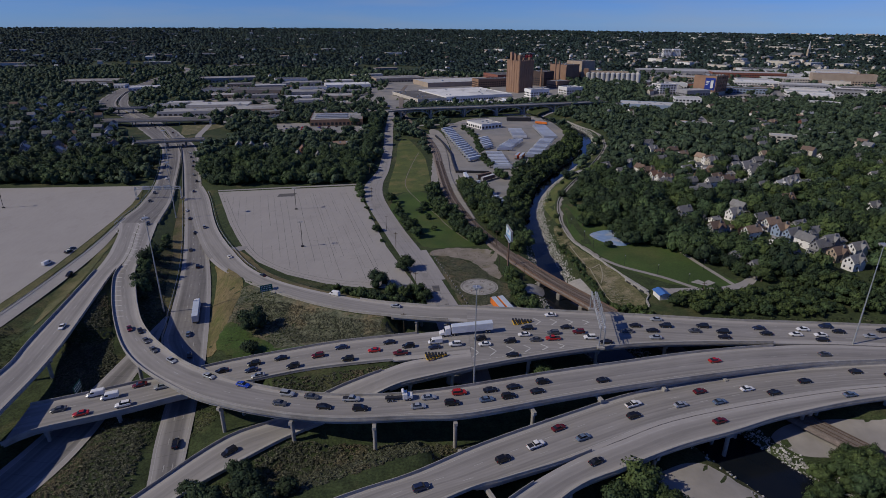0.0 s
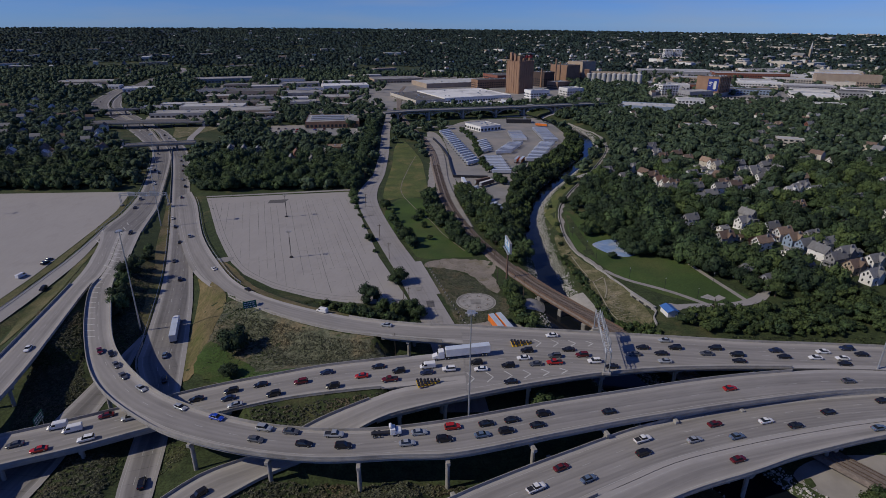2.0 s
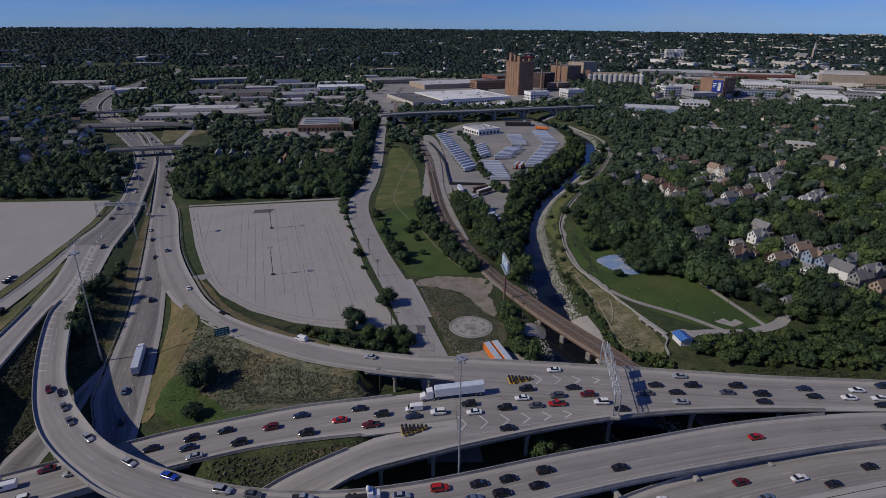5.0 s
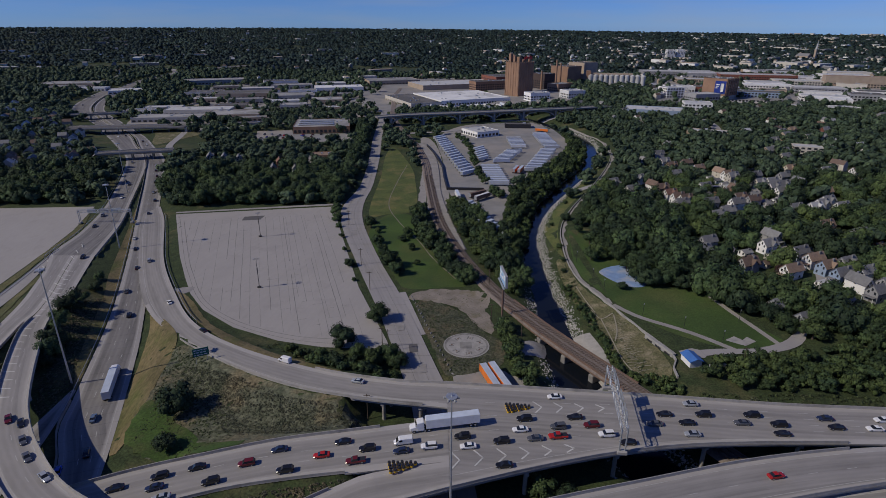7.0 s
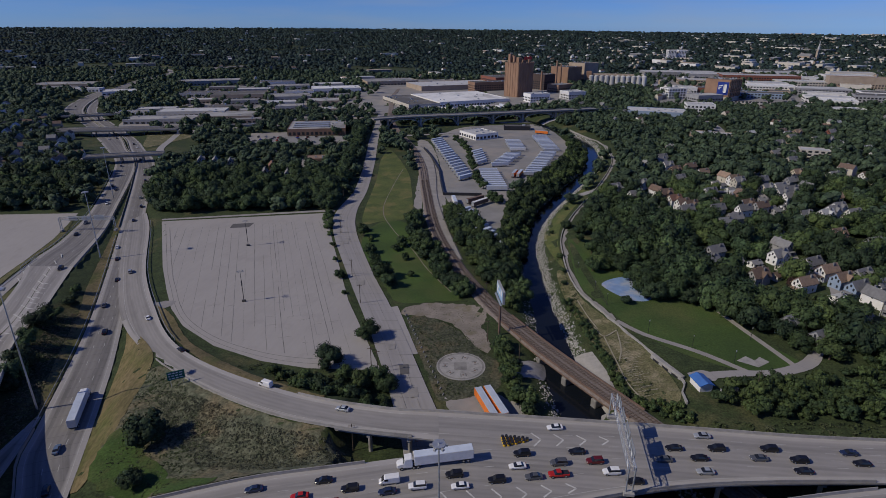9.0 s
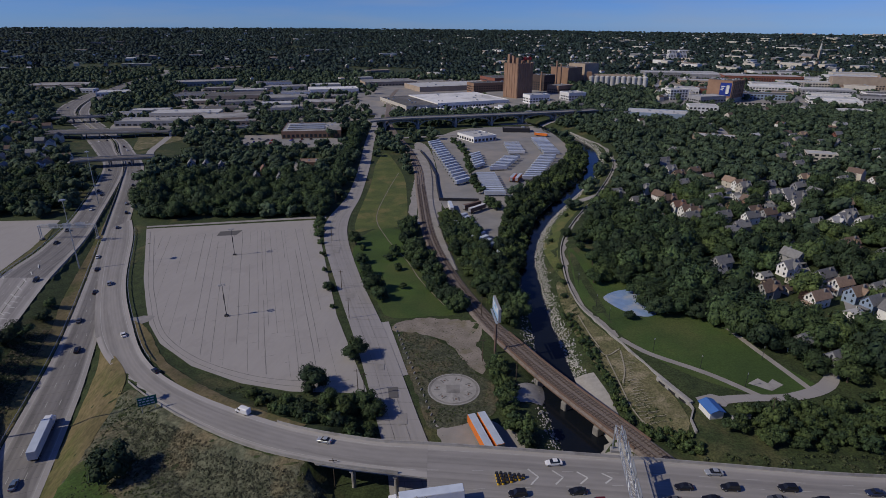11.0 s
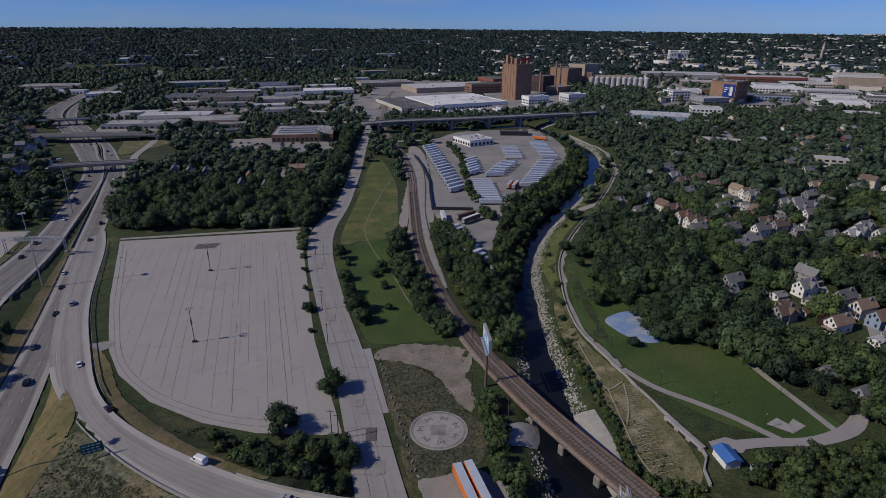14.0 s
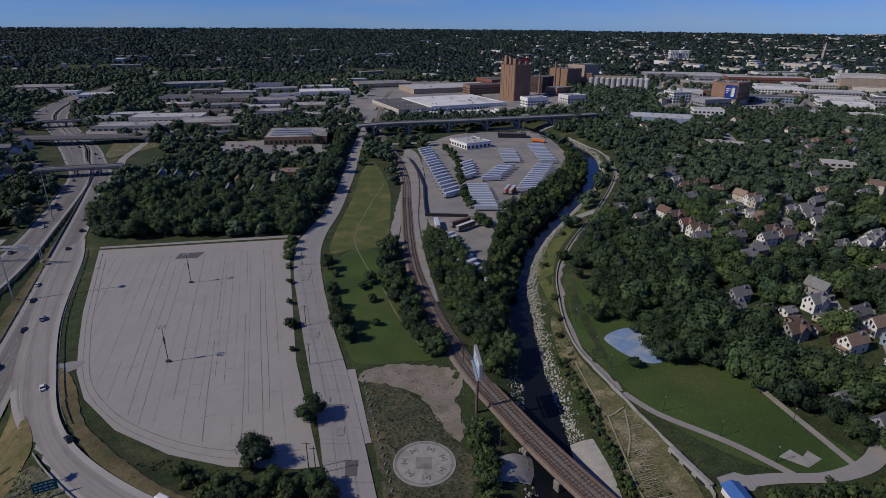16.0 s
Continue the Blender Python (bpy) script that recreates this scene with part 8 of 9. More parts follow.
def road_sign(x, y, z, ang, w, h, lift, label):
    e = thing("road_sign", label, "road sign", m=pose(x, y, z, 0, 0, ang))
    part("panel", box(-w / 2, -0.06, lift, w / 2, 0.06, lift + h, None, 0.03), M["sign_green"], e)
    bm = bmesh.new()
    rg = random.Random(int(x))
    for i in range(3):
        xx = -w / 2 + 0.4
        while xx < w / 2 - 1.0:
            ww = rg.uniform(0.5, 1.2)
            box(xx, -0.09, lift + h * (0.72 - i * 0.29), min(xx + ww, w / 2 - 0.3), -0.065, lift + h * (0.72 - i * 0.29) + h * 0.12, bm)
            xx += ww + 0.35
    tagged(part("legend_bar", bm, M["white_paint"], e), kind="stuff")
    for s in (-1, 1):
        part("post", rod((s * w * 0.35, 0.12, -0.5), (s * w * 0.35, 0.12, lift + h * 0.8), 0.1), M["galv"], e)


road_sign(-77, 233, gz(-77, 233), 25, 5.6, 3.4, 2.4, "green freeway direction sign on two posts")
road_sign(-121, 160, gz(-121, 160), 100, 5.6, 3.4, 5.0, "green freeway direction sign on tall posts")
road_sign(-238, 577, gz(-238, 577), 0, 7, 4, 3.5, "green freeway direction sign beside the overpass")


def make_billboard():
    e = thing("billboard", "blue and white double-faced billboard on one tall pole", "billboard", m=pose(39.3, 271.5, gz(39.3, 271.5), 0, 0, 95))
    part("pole", rod((0, 0, -0.5), (0, 0, 17), 0.5, 0.45, 12), M["rust"], e)
    p = part("panel", box(-6, -0.5, 17, 6, 0.5, 22.5, None, 0.05), M["grey_wall"], e)
    part("poster", box(-5.8, 0.52, 17.2, 5.8, 0.56, 22.3), M["poster_blue"], p, "pale blue poster")
    part("poster", box(-5.8, -0.56, 17.2, 5.8, -0.52, 22.3), M["blue_paint"], p, "dark blue poster")
    for i, (x, w, z, h) in enumerate(((-4.5, 2.4, 19.6, 2.6), (-0.6, 2.8, 18.8, 1.2), (1.0, 4.6, 20.6, 1.0), (3.6, 1.6, 18.4, 1.6))):
        part("poster_shape", box(x, 0.57, z, x + w, 0.6, z + h, None, 0.01), M["white_paint"], p)
    part("catwalk", box(-6, 0.6, 16.6, 6, 1.4, 16.75), M["galv"], e)


make_billboard()


def make_turntable():
    x, y = 22.5, 248.2
    z = gz(x, y) + 0.1
    e = thing("concrete_circle", "old round concrete slab with dark slots and a gravel ring", "slab", m=pose(x, y, z))

    def ring(r0, r1, zt, n=56):
        bm = bmesh.new()
        a = [[bm.verts.new((r * math.cos(6.2832 * i / n), r * math.sin(6.2832 * i / n), h)) for i in range(n)] for r, h in ((r0, zt), (r1, zt), (r1, -0.4))]
        for p, q in zip(a, a[1:]):
            for i in range(n):
                bm.faces.new((p[i], q[i], q[(i + 1) % n], p[(i + 1) % n]))
        if r0 < 0.01:
            bmesh.ops.remove_doubles(bm, verts=bm.verts, dist=0.001)
        return bm

    part("slab", ring(0.001, 8.0, 0.12), M["concrete"], e)
    part("inner_ring", ring(8.0, 8.75, 0.06), M["old_concrete"], e, "dark recessed ring")
    part("outer_ring", ring(8.75, 9.25, 0.16), M["concrete"], e)
    for i in range(7):
        a = radians(20 + i * 51.4)
        m = pose(5.9 * math.cos(a), 5.9 * math.sin(a), 0.13, 0, 0, math.degrees(a))
        for s in (-1, 1):
            o = part("slot", box(-1.0, s * 0.95 - 0.26, 0, 1.0, s * 0.95 + 0.26, 0.03), M["tar"], e)
            o.matrix_basis = m
        o = part("plate", box(-0.35, -0.35, 0, 0.35, 0.35, 0.035), M["rust"], e)
        o.matrix_basis = m
    part("dark_patch", box(-2.6, -2.4, 0.12, 2.2, 2.4, 0.15), M["old_concrete"], e)


make_turntable()


def make_attenuators():
    for x, y, z, ang in ((2.0, 172.2, 8.9, 192), (36.5, 196.6, 9.05, 185)):
        e = thing("crash_cushion", "wedge of black and yellow crash cushion barrels", "crash barrier", "crash cushions", m=pose(x, y, z, 0, 0, ang + 180))
        first = None
        for i in range(7):
            for j in range(max(1, 4 - i // 2)):
                n = max(1, 4 - i // 2)
                m = pose(-4 + i * 1.15, (j - (n - 1) / 2) * 1.05, 0)
                if first is None:
                    first = part("barrel", rod((0, 0, 0), (0, 0, 0.62), 0.45, n=12), M["yellow"], e)
                    first.matrix_basis = m
                    lid = part("lid", rod((0, 0, 0.62), (0, 0, 1.02), 0.46, 0.4, 12), M["dark_steel"], first)
                else:
                    o = again("barrel", first, e, m)
                    again("lid", lid, o)


make_attenuators()


def make_chevrons():
    e = thing("chevron_markings", "white painted chevrons on the gore", "road marking", kind="structure")
    v, f = [], []

    def bar(a, b, z, w=0.45):
        d = np.array(b) - np.array(a)
        d = d / np.linalg.norm(d)
        n_ = np.array([-d[1], d[0]]) * w / 2
        o = len(v)
        v.extend([(*(np.array(a) + n_), z), (*(np.array(a) - n_), z), (*(np.array(b) - n_), z), (*(np.array(b) + n_), z)])
        f.append((o, o + 1, o + 2, o + 3))

    for i in range(6):
        x = 14.5 + i * 6.5
        w = 3.4 - i * 0.35
        yc = 174.3 + i * 0.9
        bar((x, yc + w), (x + 2.4, yc), 9.05)
        bar((x, yc - w), (x + 2.4, yc), 9.05)
    for i in range(5):
        x = 41 + i * 6.5
        w = 2.8 - i * 0.35
        yc = 197.2 - i * 0.2
        bar((x, yc + w), (x + 2.4, yc), 9.06)
        bar((x, yc - w), (x + 2.4, yc), 9.06)
    # hatched gores where the southbound lanes divide
    for line, w0, w1 in ((spline([(-161, 270, 4.8), (-167, 288, 4.1), (-176, 310, 3.3), (-187, 338, 2.25), (-194, 362, 1.65)], 9.0), 2.3, 0.6), (spline([(-189, 312, 2.4), (-196, 330, 2.2), (-202, 346, 1.9)], 8.0), 1.2, 0.5)):
        nn = across(line)
        for i in range(1, len(line) - 1):
            w = w0 + (w1 - w0) * i / len(line)
            c, d = line[i, :2], nn[i]
            t = np.array([d[1], -d[0]])
            bar(c - d * w - t * 2.6, c + d * w + t * 2.6, line[i, 2] + 0.2, 0.5)
    add_mesh("chevron", v, f, M["gore_paint"], e)


make_chevrons()


def make_lot_joints():
    v, f = [], []
    o = np.array(LOT, float)
    c = o.mean(0)
    inner = (o - c) * 0.89 + c
    d = np.array([-0.288, 0.958])
    n_ = np.array([d[1], -d[0]])
    rg = random.Random(4)
    at = 0.0
    while at < 150:
        p = np.array([-172.0, 418.0]) + np.array([0.985, 0.172]) * at + d * 8
        wide, wander, run = rg.choice([0.05, 0.07, 0.09, 0.12]), rg.uniform(0, 6.28), []
        # a joint is whole for most of its length and fades out in places
        gap_at, gap_len = rg.uniform(20, 200), rg.uniform(0, 46)
        for k in range(0, 230, 3):
            q = p - d * k + n_ * (0.12 * math.sin(k * 0.07 + wander) + rg.uniform(-0.07, 0.07))
            ok = inside(np.array([q[0]]), np.array([q[1]]), inner)[0]
            if ok and not gap_at < k < gap_at + gap_len:
                run.append(q)
            else:
                if len(run) > 2:
                    put(v, f, run, wide * rg.uniform(0.6, 1.2))
                run = []
        if len(run) > 2:
            put(v, f, run, wide)
        at += rg.choice([1.7, 2.4, 3.4, 4.2, 4.6] if at > 70 else [2.4, 4.2, 4.6, 5.4])
    # joints that follow the rounded edge
    for s, w in ((0.945, 0.1), (0.89, 0.14)):
        ring = spline([tuple((p - c) * s + c) + (0,) for p in o[4:13]] + [tuple((o[0] - c) * s + c) + (0,)], 3)[:, :2]
        put(v, f, list(ring), w)
    # short cross cracks and a few oil stains
    for _ in range(60):
        x, y = rg.uniform(-160, -15), rg.uniform(252, 425)
        if not inside(np.array([x]), np.array([y]), inner)[0]:
            continue
        L, bend = rg.uniform(1.5, 6), rg.uniform(-0.2, 0.2)
        put(v, f, [(x + k * L / 4 * d[1], y - k * L / 4 * d[0] + bend * k * k * 0.2) for k in range(5)], rg.uniform(0.04, 0.09))
    ob = add_mesh("tar_joints", v, f, M["tar"])
    tagged(ob, "dark tar-filled joints across the parking lot", "joints", kind="stuff")
    patch("asphalt_patch", [(-118, 411), (-105, 413.5), (-106, 405), (-117.5, 403)], M["asphalt"], 0.15, 4, False, None, 0, "dark square asphalt repair in the parking lot", "repair patch")
    patch("asphalt_patch", [(-125, 296), (-110, 303), (-108, 298), (-116, 291)], M["tar_patch"], 0.15, 3, True, None, 0, "dark worn patch at the lot entrance", "repair patch", ragged=0.3)


def put(v, f, run, w):
    q = np.array(run)
    n2 = across(np.c_[q, np.zeros(len(q))]) * w
    o = len(v)
    for a, b in zip(q, n2):
        v.append((a[0] + b[0], a[1] + b[1], gz(*a) + 0.14))
        v.append((a[0] - b[0], a[1] - b[1], gz(*a) + 0.14))
    f.extend((o + 2 * i, o + 2 * i + 1, o + 2 * i + 3, o + 2 * i + 2) for i in range(len(q) - 1))


make_lot_joints()


def make_street_joints():
    """Tar-filled joints and dark repairs on the wide service street."""
    r = ROADS["service_street"]
    rg = random.Random(9)
    v, f = [], []
    s = 0.0
    while s < 420:
        i = int(np.searchsorted(r.s, s))
        if i >= len(r.c):
            break
        a, b = r.l[i, :2], r.r[i, :2]
        u0, u1 = (0.0, 1.0) if rg.random() < 0.6 else rg.choice([(0.0, 0.45), (0.5, 1.0)])
        put(v, f, [a + (b - a) * (u0 + (u1 - u0) * k / 5) + (0, rg.uniform(-0.12, 0.12)) for k in range(6)], rg.uniform(0.03, 0.08))
        s += rg.choice([6, 9, 9, 12])
    for share in (0.3, 0.64):
        q = r.line(share)[:105:2, :2]
        put(v, f, [p + rg.uniform(-0.1, 0.1) for p in q], 0.05)
    v = [(a, b, c + 0.28) for a, b, c in v]
    tagged(add_mesh("tar_joints", v, f, M["tar"]), "dark tar-filled joints across the service street", "joints", kind="stuff")
    for x, y, w, l, m in ((2, 246, 2.0, 3.4, "asphalt"), (-4, 262, 1.6, 2.2, "tar_patch"), (-11, 276, 1.4, 4, "tar_patch"), (6, 232, 1.8, 3, "tar_patch"), (-24, 322, 2.4, 3, "tar_patch"), (-40, 380, 2, 5, "tar_patch")):
        patch("asphalt_patch", [(x - w, y - l), (x + w * 0.6, y - l * 0.8), (x + w * 0.3, y + l), (x - w * 1.4, y + l * 0.8)], M[m], 0.5, 2, False, None, 0, "dark repair patch in the service street", "repair patch")


make_street_joints()


def make_loop_hatching():
    r = ROADS["loop"]
    west, east_ = (r.l, r.r) if r.l[:, 0].mean() < r.r[:, 0].mean() else (r.r, r.l)
    e = thing("shoulder_hatching", "white diagonal hatching on the shoulder of the loop ramp", "road marking", kind="structure")
    run = np.r_[0, np.cumsum(np.linalg.norm(np.diff(west[:, :2], axis=0), axis=1))]
    s = 0.0
    while s < run[-1] - 8:
        p, q = [np.array([np.interp(s + o, run, line[:, k]) for k in range(3)]) for o, line in ((0, west), (3.2, east_))]
        if 205 < p[1] < 318:
            d = (q - p)[:2]
            d /= np.linalg.norm(d)
            n2 = np.array([-d[1], d[0]]) * 0.22
            a, b = p[:2] + d * 0.6, p[:2] + d * 4.6
            za, zb = p[2] + 0.05 + (q[2] - p[2]) * 0.1, p[2] + 0.05 + (q[2] - p[2]) * 0.35
            bm = bmesh.new()
            bm.faces.new([bm.verts.new(v_) for v_ in ((*(a - n2), za), (*(b - n2), zb), (*(b + n2), zb), (*(a + n2), za))])
            part("stripe", bm, M["gore_paint"], e)
        s += 6.0


make_loop_hatching()


def make_park():
    z = gz(106, 232)
    e = thing("pump_hut", "small white hut with a bright blue roof", "hut", m=pose(105.5, 231, z, 0, 0, 8))
    part("wall", walls(4.6, 6.2, 2.6, 0.9), M["white_wall"], e)
    part("roof", gable(4.6, 6.2, 2.6, 0.9), M["blue_paint"], e)
    part("door", box(2.28, -1, 0, 2.36, 0, 2.1), M["grey_wall"], e)
    for i, (x, y) in enumerate(((112, 227.5), (116, 228.5))):
        b = thing("utility_box", "grey metal utility box beside the hut", "utility box", m=pose(x, y, gz(x, y), 0, 0, 8))
        part("cabinet", box(-1.1, -0.7, 0, 1.1, 0.7, 1.3, None, 0.08), M["grey_wall"], b)
        part("lid", box(-1.15, -0.75, 1.3, 1.15, 0.75, 1.38), M["galv"], b)
    g = thing("sluice_gate", "pale concrete gate block in the flood wall", "gate", m=pose(98.3, 243, gz(99.5, 243), 0, 0, 20))
    part("block", box(-0.9, -8, -2, 0.9, 8, 1.5, None, 0.1), M["concrete"], g)
    # dark plates on the face stand in for the shadowed openings
    for y in (-5, 0, 5):
        part("opening", box(-0.95, y - 1.6, -0.6, -0.88, y + 1.6, 0.6), M["dark_steel"], g)
    patch("splash_pad", [(93.5, 314.5), (95, 307.5), (98.8, 301), (104.5, 296), (111, 297), (115, 304), (116, 314), (110.6, 322), (101.6, 321)], M["court_blue"], 0.16, 3, True, None, 0, "pale blue painted splash pad under trees", "splash pad")
    patch("plaza", [(126, 247), (131, 250), (133, 247), (136, 249.5), (138, 246), (132, 242.5)], M["concrete"], 0.18, 3, False, None, 0, "small pale concrete plaza in the lawn", "plaza")
    patch("plaza", [(104, 239), (110, 241), (116, 238), (112, 234), (105, 235)], M["street"], 0.17, 3, False, None, 0, "pale paved apron by the hut", "plaza")
    for x, y in ((90, 293), (100, 268), (113, 256), (124, 245), (88, 306), (85.5, 330), (139, 262)):
        p = thing("lamp_post", "slim dark park lamp post", "street lamp", "park lamps", m=pose(x, y, gz(x, y)))
        part("pole", rod((0, 0, -0.2), (0, 0, 5.2), 0.1, 0.07), M["dark_steel"], p)
        part("lantern", rod((0, 0, 5.2), (0, 0, 5.8), 0.13, 0.2), M["galv"], p)
    v, f = [], []
    for pts in ([(82, 268), (82, 256), (82, 249), (82, 238), (83, 231), (85, 224)], [(80, 276), (82, 268), (88, 271)], [(88, 270), (86, 258), (83, 250)], [(78.5, 300), (79.5, 286), (81, 274)]):
        put(v, f, list(spline([(a, b, 0) for a, b in pts], 1.5)[:, :2]), 0.26)
    rg = random.Random(12)
    y = 228.0
    while y < 268:
        # short ledges trodden across the slope
        x = 82.4 + max(0, (y - 250) * 0.1) + rg.uniform(-0.3, 4.5) ** 1.0
        slope_, run = rg.uniform(-0.08, 0.2), []
        bend = 0.0
        for k in range(rg.randrange(4, 10)):
            bend += rg.uniform(-0.34, 0.34)
            run.append((x + k * 0.75, y + bend + k * 0.75 * slope_))
        put(v, f, run, rg.uniform(0.03, 0.1))
        y += rg.uniform(0.3, 0.9)
    v = [(a, b, c + 0.42) for a, b, c in v]
    tagged(add_mesh("erosion_tracks", v, f, M["sand"]), "pale bare tracks worn in the bank", "tracks", kind="stuff")


make_park()


PARKED = []


def make_street_side():
    blocks = None
    for i in range(19):
        y = 292 - i * 3.4
        x = -1.2 + (292 - y) * 0.275
        m = pose(x, y, gz(x, y), 0, 0, 74 + (i * 37 % 20) - 10)
        if blocks is None:
            blocks = thing("barrier_block", "short pale concrete barrier block", "barrier", "barrier blocks along the street", m=m)
            part("block", box(-0.6, -0.2, -0.1, 0.6, 0.2, 0.5, None, 0.06), M["old_concrete"], blocks)
        else:
            copy_thing(blocks, m)
    pole = None
    for x, y, h in ((-11, 246, 11), (-8.5, 244, 11), (-22, 300, 9), (-30, 330, 9), (-46, 395, 9), (-56, 470, 9), (34, 266, 8), (45, 252, 8), (122, 226, 9), (36, 300, 9), (-12, 204, 10), (-58, 520, 9)):
        m = pose(x, y, gz(x, y))
        if pole is None:
            pole = thing("utility_pole", "weathered wooden utility pole", "utility pole", "utility poles", m=m)
            part("pole", rod((0, 0, -0.5), (0, 0, 10), 0.17, 0.11), M["bark"], pole)
            part("crossarm", box(-1.1, -0.07, 9.2, 1.1, 0.07, 9.35), M["bark"], pole)
        else:
            copy_thing(pole, m)
    e = thing("median_barrier", "dark concrete median barrier between the carriageways", "barrier", kind="structure")
    a, b = ROADS["southbound"], ROADS["northbound"]
    q = a.r[a.r[:, 1] > 300].copy()
    q[:, :2] += across(q) * -0.8
    swept("barrier", q, [(-0.3, 0), (0.3, 0), (0.12, 0.95), (-0.12, 0.95)], M["old_concrete"], e)
    q = b.l[b.l[:, 1] > 405].copy()
    q[:, :2] += across(q) * 0.8
    swept("barrier", q, [(-0.3, 0), (0.3, 0), (0.12, 0.95), (-0.12, 0.95)], M["old_concrete"], e)
    q = b.l[(b.l[:, 1] > 158) & (b.l[:, 1] < 218)].copy()
    q[:, :2] += across(q) * 0.5
    swept("barrier", q, [(-0.3, 0), (0.3, 0), (0.12, 0.95), (-0.12, 0.95)], M["old_concrete"], e)
    for key, side, lo_, hi in (("southbound", 0, 330, 560), ("ramp_east", 0, 262, 420), ("northbound", 0, 205, 400), ("frontage", 1, 160, 372)):
        r = ROADS[key]
        q = (r.l if side == 0 else r.r).copy()
        q = q[(q[:, 1] > lo_) & (q[:, 1] < hi)]
        q[:, :2] += across(q) * (1.0 if side == 0 else -1.0)
        g = thing("guardrail", "weathered steel guardrail along the road edge", "guardrail", kind="structure")
        swept("rail_beam", q, [(-0.06, 0.45), (0.06, 0.45), (0.06, 0.78), (-0.06, 0.78)], M["galv"], g)
        first = None
        for p in q[::1]:
            if first is None:
                first = part("post", box(-0.08, -0.08, -0.8, 0.08, 0.08, 0.75), M["galv"], g)
                first.matrix_basis = pose(*p)
            else:
                again("post", first, g, pose(*p))
    w = thing("bin_wall", "low black retaining wall round the material bins", "wall", kind="structure")
    for pts in ([(18.5, 478), (33, 477), (47, 476)], [(15.3, 553), (16.5, 515), (18.5, 478)], [(0, 648), (9, 600), (15.3, 553)]):
        q = spline([(a_, b_, gz(a_, b_)) for a_, b_ in pts], 6)
        swept("wall_run", q, [(-0.5, -0.5), (0.5, -0.5), (0.5, 2.2), (-0.5, 2.2)], M["dark_steel"], w)
    patch("garage_lot", GARAGE_LOT, M["yard"], 0.12, 8, False, None, 0, "crowded grey service lot of the low garage", "parking lot")
    rg = random.Random(31)
    for _ in range(34):
        x, y = rg.uniform(-192, -88), rg.uniform(676, 712)
        k_ = rg.choice([k for k in CARS if len(k) == 2 and k[0] in ("sedan", "suv", "van")])
        if any(math.hypot(x - a_, y - b_) < 5.5 for a_, b_ in PARKED):
            continue
        PARKED.append((x, y))
        o = copy_thing(CARS[k_], pose(x, y, gz(x, y) + 0.16, 0, 0, rg.choice([80, 85, 262, 172])))
        tagged(o, f"{k_[1]} {CAR_WORDS[k_[0]]} parked in the service lot", CAR_CAT[k_[0]], "parked cars")
    # concrete pads and abutments by the railway bridge
    patch("concrete_slope", [(65, 260), (75, 259), (77, 245), (77, 231), (77, 219), (71, 213), (63, 213), (64, 225), (62, 232), (60, 240), (61, 250)], M["concrete"], 0.3, 2.5, False, None, 0, "pale paved concrete slope under the railway bridge", "slope")
    patch("concrete_slope", [(41, 249), (50, 253), (55, 254), (56, 250), (53, 242), (41, 240)], M["concrete"], 0.3, 2.5, False, None, 0, "pale paved concrete slope by the river", "slope")
    patch("workshop_lot", [(-122, 568), (-107, 564), (-105, 600), (-119, 603)], M["yard"], 0.2, 6, False, None, 0, "small pale parking lot in the woods", "parking lot")
    patch("gravel_bar", [(52, 116), (68, 126), (80, 129), (90, 120), (96, 108), (60, 100)], M["gravel"], 0.12, 4, True, None, 0, "pale gravel flat beside the river", "gravel")
    patch("gravel_bar", [(108, 141), (122, 147), (150, 143), (150, 128), (136, 126), (122, 131), (113, 133)], M["gravel"], 0.12, 4, True, None, 0, "pale gravel flat beside the river", "gravel")


make_street_side()


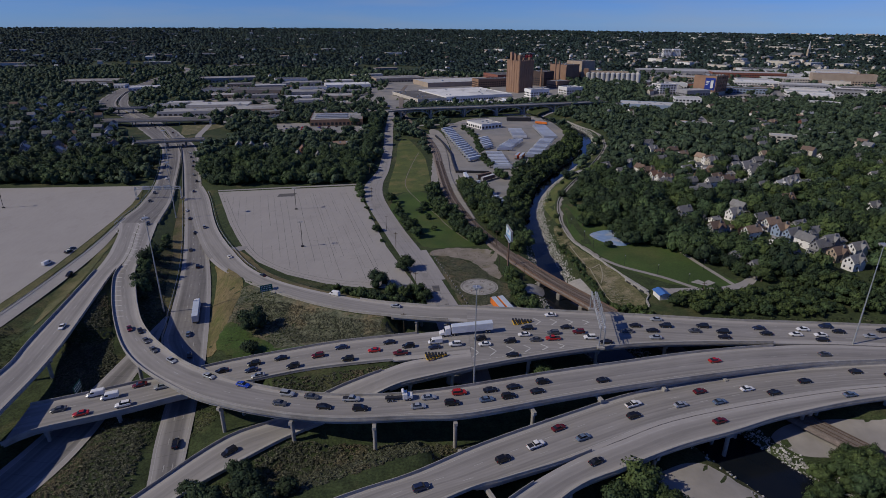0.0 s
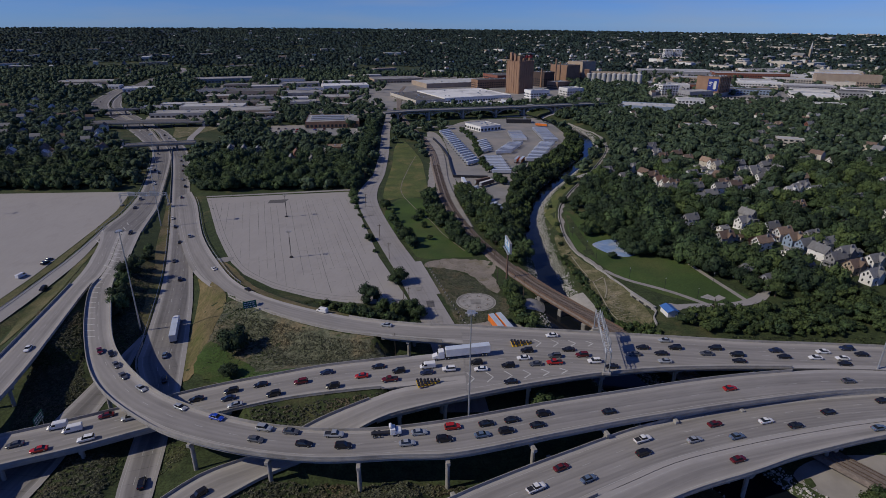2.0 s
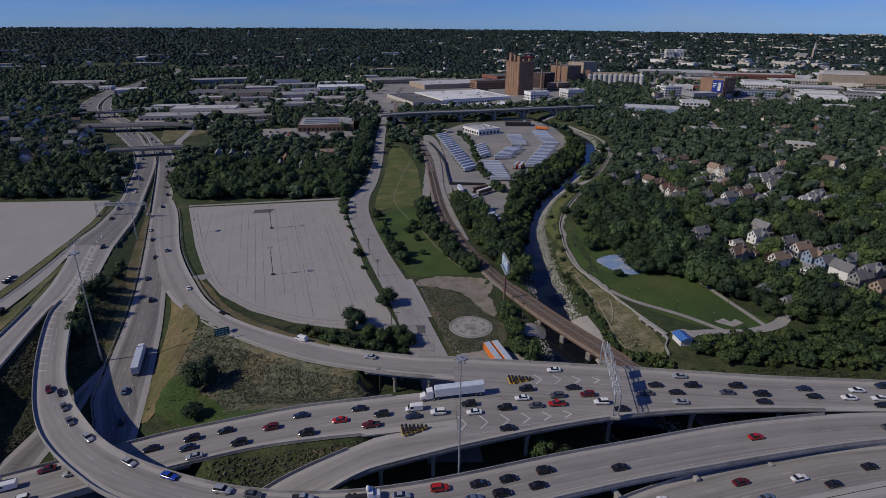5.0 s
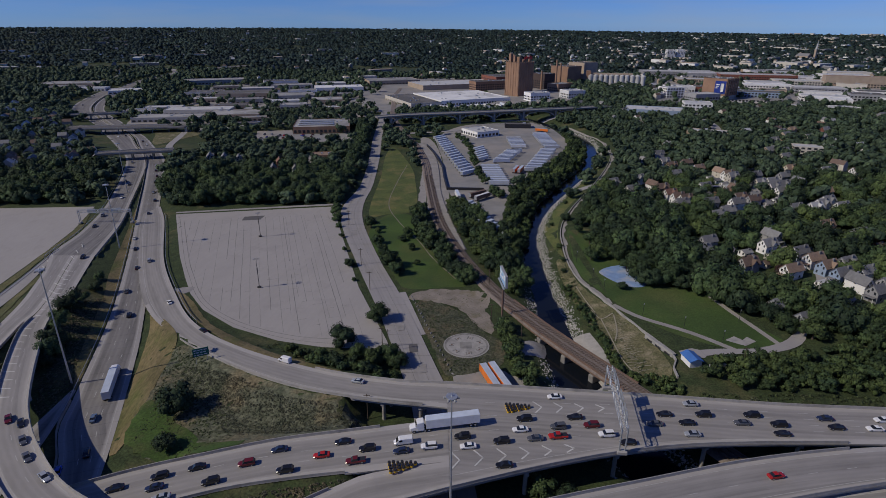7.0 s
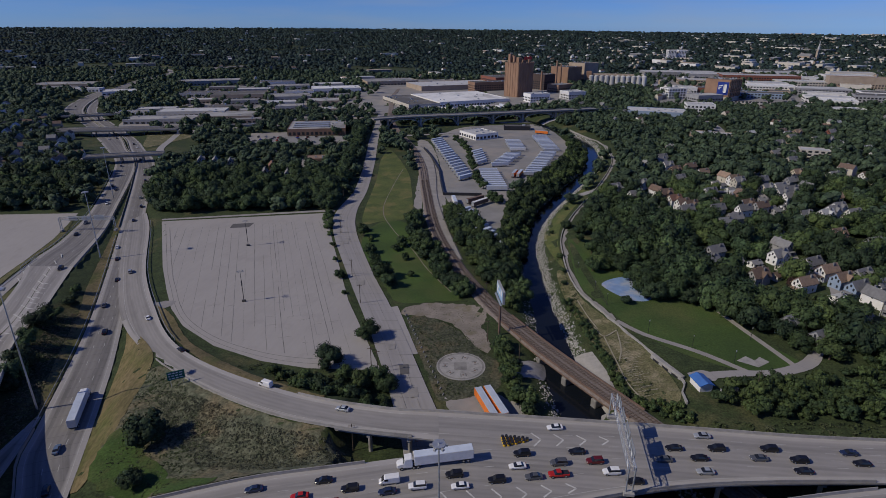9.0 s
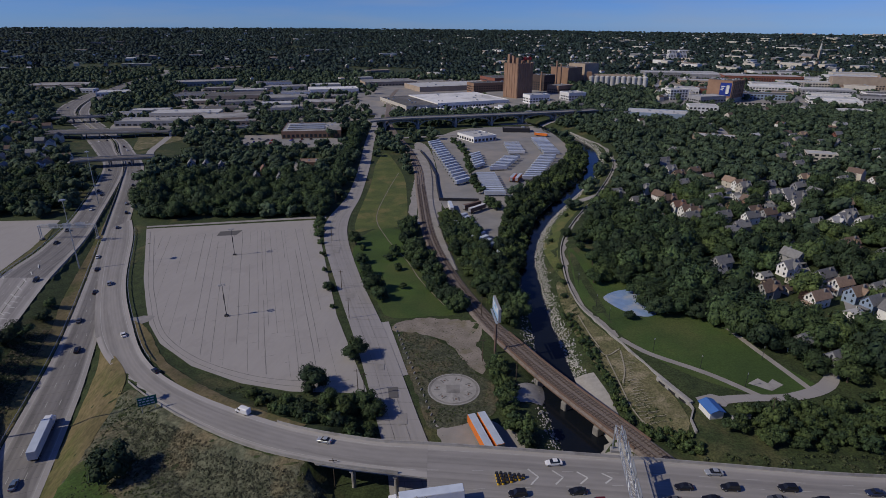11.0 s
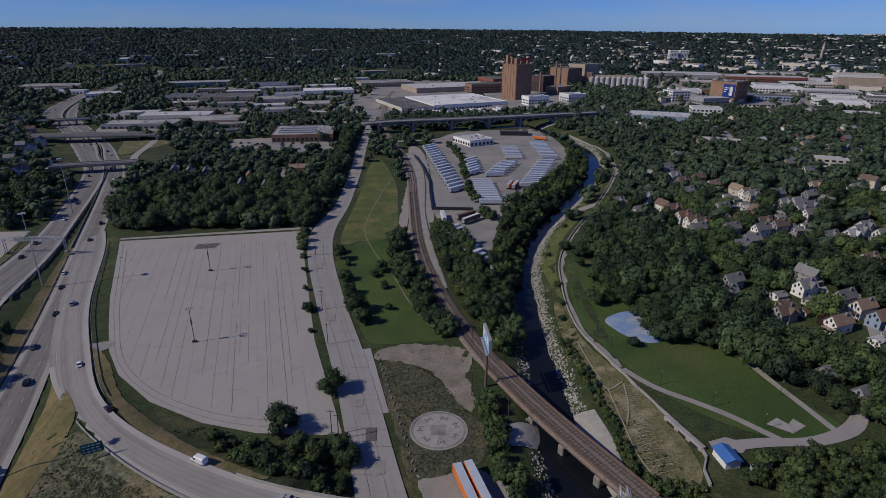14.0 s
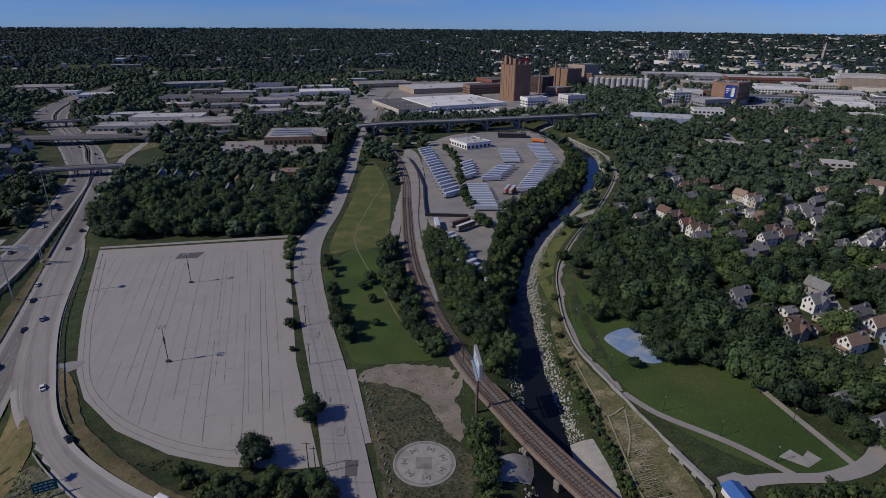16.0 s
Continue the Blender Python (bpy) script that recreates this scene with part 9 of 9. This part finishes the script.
def make_scrub():
    """Rough weeds on the slopes of the interchange."""
    rg = np.random.RandomState(17)
    protos = []
    for _ in range(6):
        # a low dome of leaf blades and stalks
        k = 13
        a, e_ = rg.uniform(0, 6.28, k), rg.uniform(0.35, 1.45, k)
        d = np.stack([np.cos(a) * np.cos(e_), np.sin(a) * np.cos(e_), np.sin(e_)], 1)
        c = d * rg.uniform(0.55, 1.1, (k, 1))
        u = np.cross(d, rg.normal(size=(k, 3)))
        u /= np.linalg.norm(u, axis=1, keepdims=True)
        w = np.cross(d, u)
        s = rg.uniform(0.22, 0.46, (k, 1))
        up = np.repeat(d * 0.55 + (0, 0, 0.6) + rg.normal(size=(k, 3)) * 0.28, 3, 0)
        up /= np.linalg.norm(up, axis=1, keepdims=True)
        tri = np.stack([c + u * s, c - u * s * 0.7 + w * s, c - u * s * 0.5 - w * s * 1.1], 1)
        turned = (np.cross(tri[:, 1] - tri[:, 0], tri[:, 2] - tri[:, 0]) * (d + (0, 0, 0.6))).sum(1) < 0
        tri[turned] = tri[turned][:, ::-1]
        protos.append((tri.reshape(-1, 3), np.arange(3 * k).reshape(-1, 3), up))
    for name, label, poly, n, rlo, rhi, m in (
            ("weeds", "brushy grey-green weeds on the embankment", [(-88, 235), (-64, 224), (-40, 209), (-14, 200), (-12, 192), (-36, 190), (-58, 198), (-78, 222)], 4600, 0.25, 0.7, "scrub"),
            ("weeds", "green weeds on the embankment", [(-93, 246), (-74, 233), (-60, 210), (-52, 194), (-62, 184), (-84, 192), (-88, 215)], 2200, 0.28, 0.65, "scrub_green"),
            ("weeds", "dense green weeds inside the interchange loop", [(-168, 232), (-150, 232), (-122, 184), (-112, 166), (-130, 158), (-146, 190), (-160, 218)], 3800, 0.3, 0.75, "scrub"),
            ("weeds", "dark brush on the median slope", [(-152, 285), (-138, 236), (-124, 208), (-114, 210), (-122, 240), (-146, 292)], 1400, 0.35, 0.8, "scrub"),
            ("weeds", "rough weeds below the flyover", [(-46, 136), (-20, 137), (12, 137), (16, 131), (-14, 116), (-44, 104), (-60, 118)], 2300, 0.35, 0.9, "scrub"),
            ("weeds", "rough weeds beside the lower road", [(-112, 150), (-92, 150), (-87, 130), (-82, 108), (-112, 112)], 1500, 0.35, 0.85, "scrub"),
            ("weeds", "weeds between ramp and mainline", [(-58, 164), (-40, 166), (-10, 170), (-16, 167), (-36, 157), (-52, 152)], 500, 0.3, 0.8, "scrub"),
            ("weeds", "low green weeds under the flyover", [(-96, 170), (-74, 172), (-62, 160), (-78, 140), (-94, 138)], 900, 0.25, 0.55, "scrub_green"),
            ("weeds", "rough weeds beside the west ramp", [(-200, 210), (-168, 206), (-150, 160), (-160, 140), (-190, 150)], 1500, 0.3, 0.65, "scrub_green"),
            ("weeds", "weeds round the concrete circle", [(0, 288), (20, 282), (30, 262), (36, 250), (32, 232), (14, 230), (8, 262)], 1100, 0.2, 0.5, "scrub_green"),
            ("weeds", "sparse weeds on the dirt clearing", [(-1, 294), (12, 301), (30, 299), (37, 288), (34, 262), (26, 266), (20, 280), (8, 288)], 300, 0.12, 0.36, "scrub_green"),
            ("weeds", "dry tufts in the scrub field", [(2, 288), (22, 280), (36, 250), (32, 230), (14, 228), (8, 262)], 700, 0.15, 0.4, "scrub"),
            ("weeds", "low brush on the river bank", [(75, 335), (74, 300), (77, 262), (82, 226), (96, 222), (88, 240), (80, 280), (79, 335)], 260, 0.3, 0.9, "scrub_green"),
            ("weeds", "tall weeds on the valley floor", [(-64, 248), (-40, 238), (-24, 232), (-12, 236), (-30, 244), (-54, 250)], 120, 0.5, 1.1, "scrub_green"),
            ("weeds", "green weeds below the freeway wall", [(92, 212), (120, 212), (160, 210), (200, 208), (200, 200), (120, 204)], 260, 0.5, 1.2, "scrub_green")):
        xs, ys = [p[0] for p in poly], [p[1] for p in poly]
        px, py = rg.uniform(min(xs), max(xs), n * 3), rg.uniform(min(ys), max(ys), n * 3)
        ok = inside(px, py, poly)
        px, py = px[ok], py[ok]
        bad, high = np.zeros(len(px), bool), gz_many(px, py)
        for k, r in ROADS.items():
            d, i = nearest(px, py, r.c)
            # nothing grows through pavement lying on the ground
            bad |= (d < r.half[i] + 0.8) & (r.c[i, 2] - high < 2.5)
        d, _ = nearest(px, py, np.array([[22.5, 248.2]]))
        bad |= d < 10
        px, py = px[~bad][:n], py[~bad][:n]
        r = rg.uniform(rlo, rhi, len(px))
        tree_field(name, label, px, py, r, r * rg.uniform(0.5, 0.95, len(px)), protos, M[m], 3)["category"] = "weeds"


make_scrub()
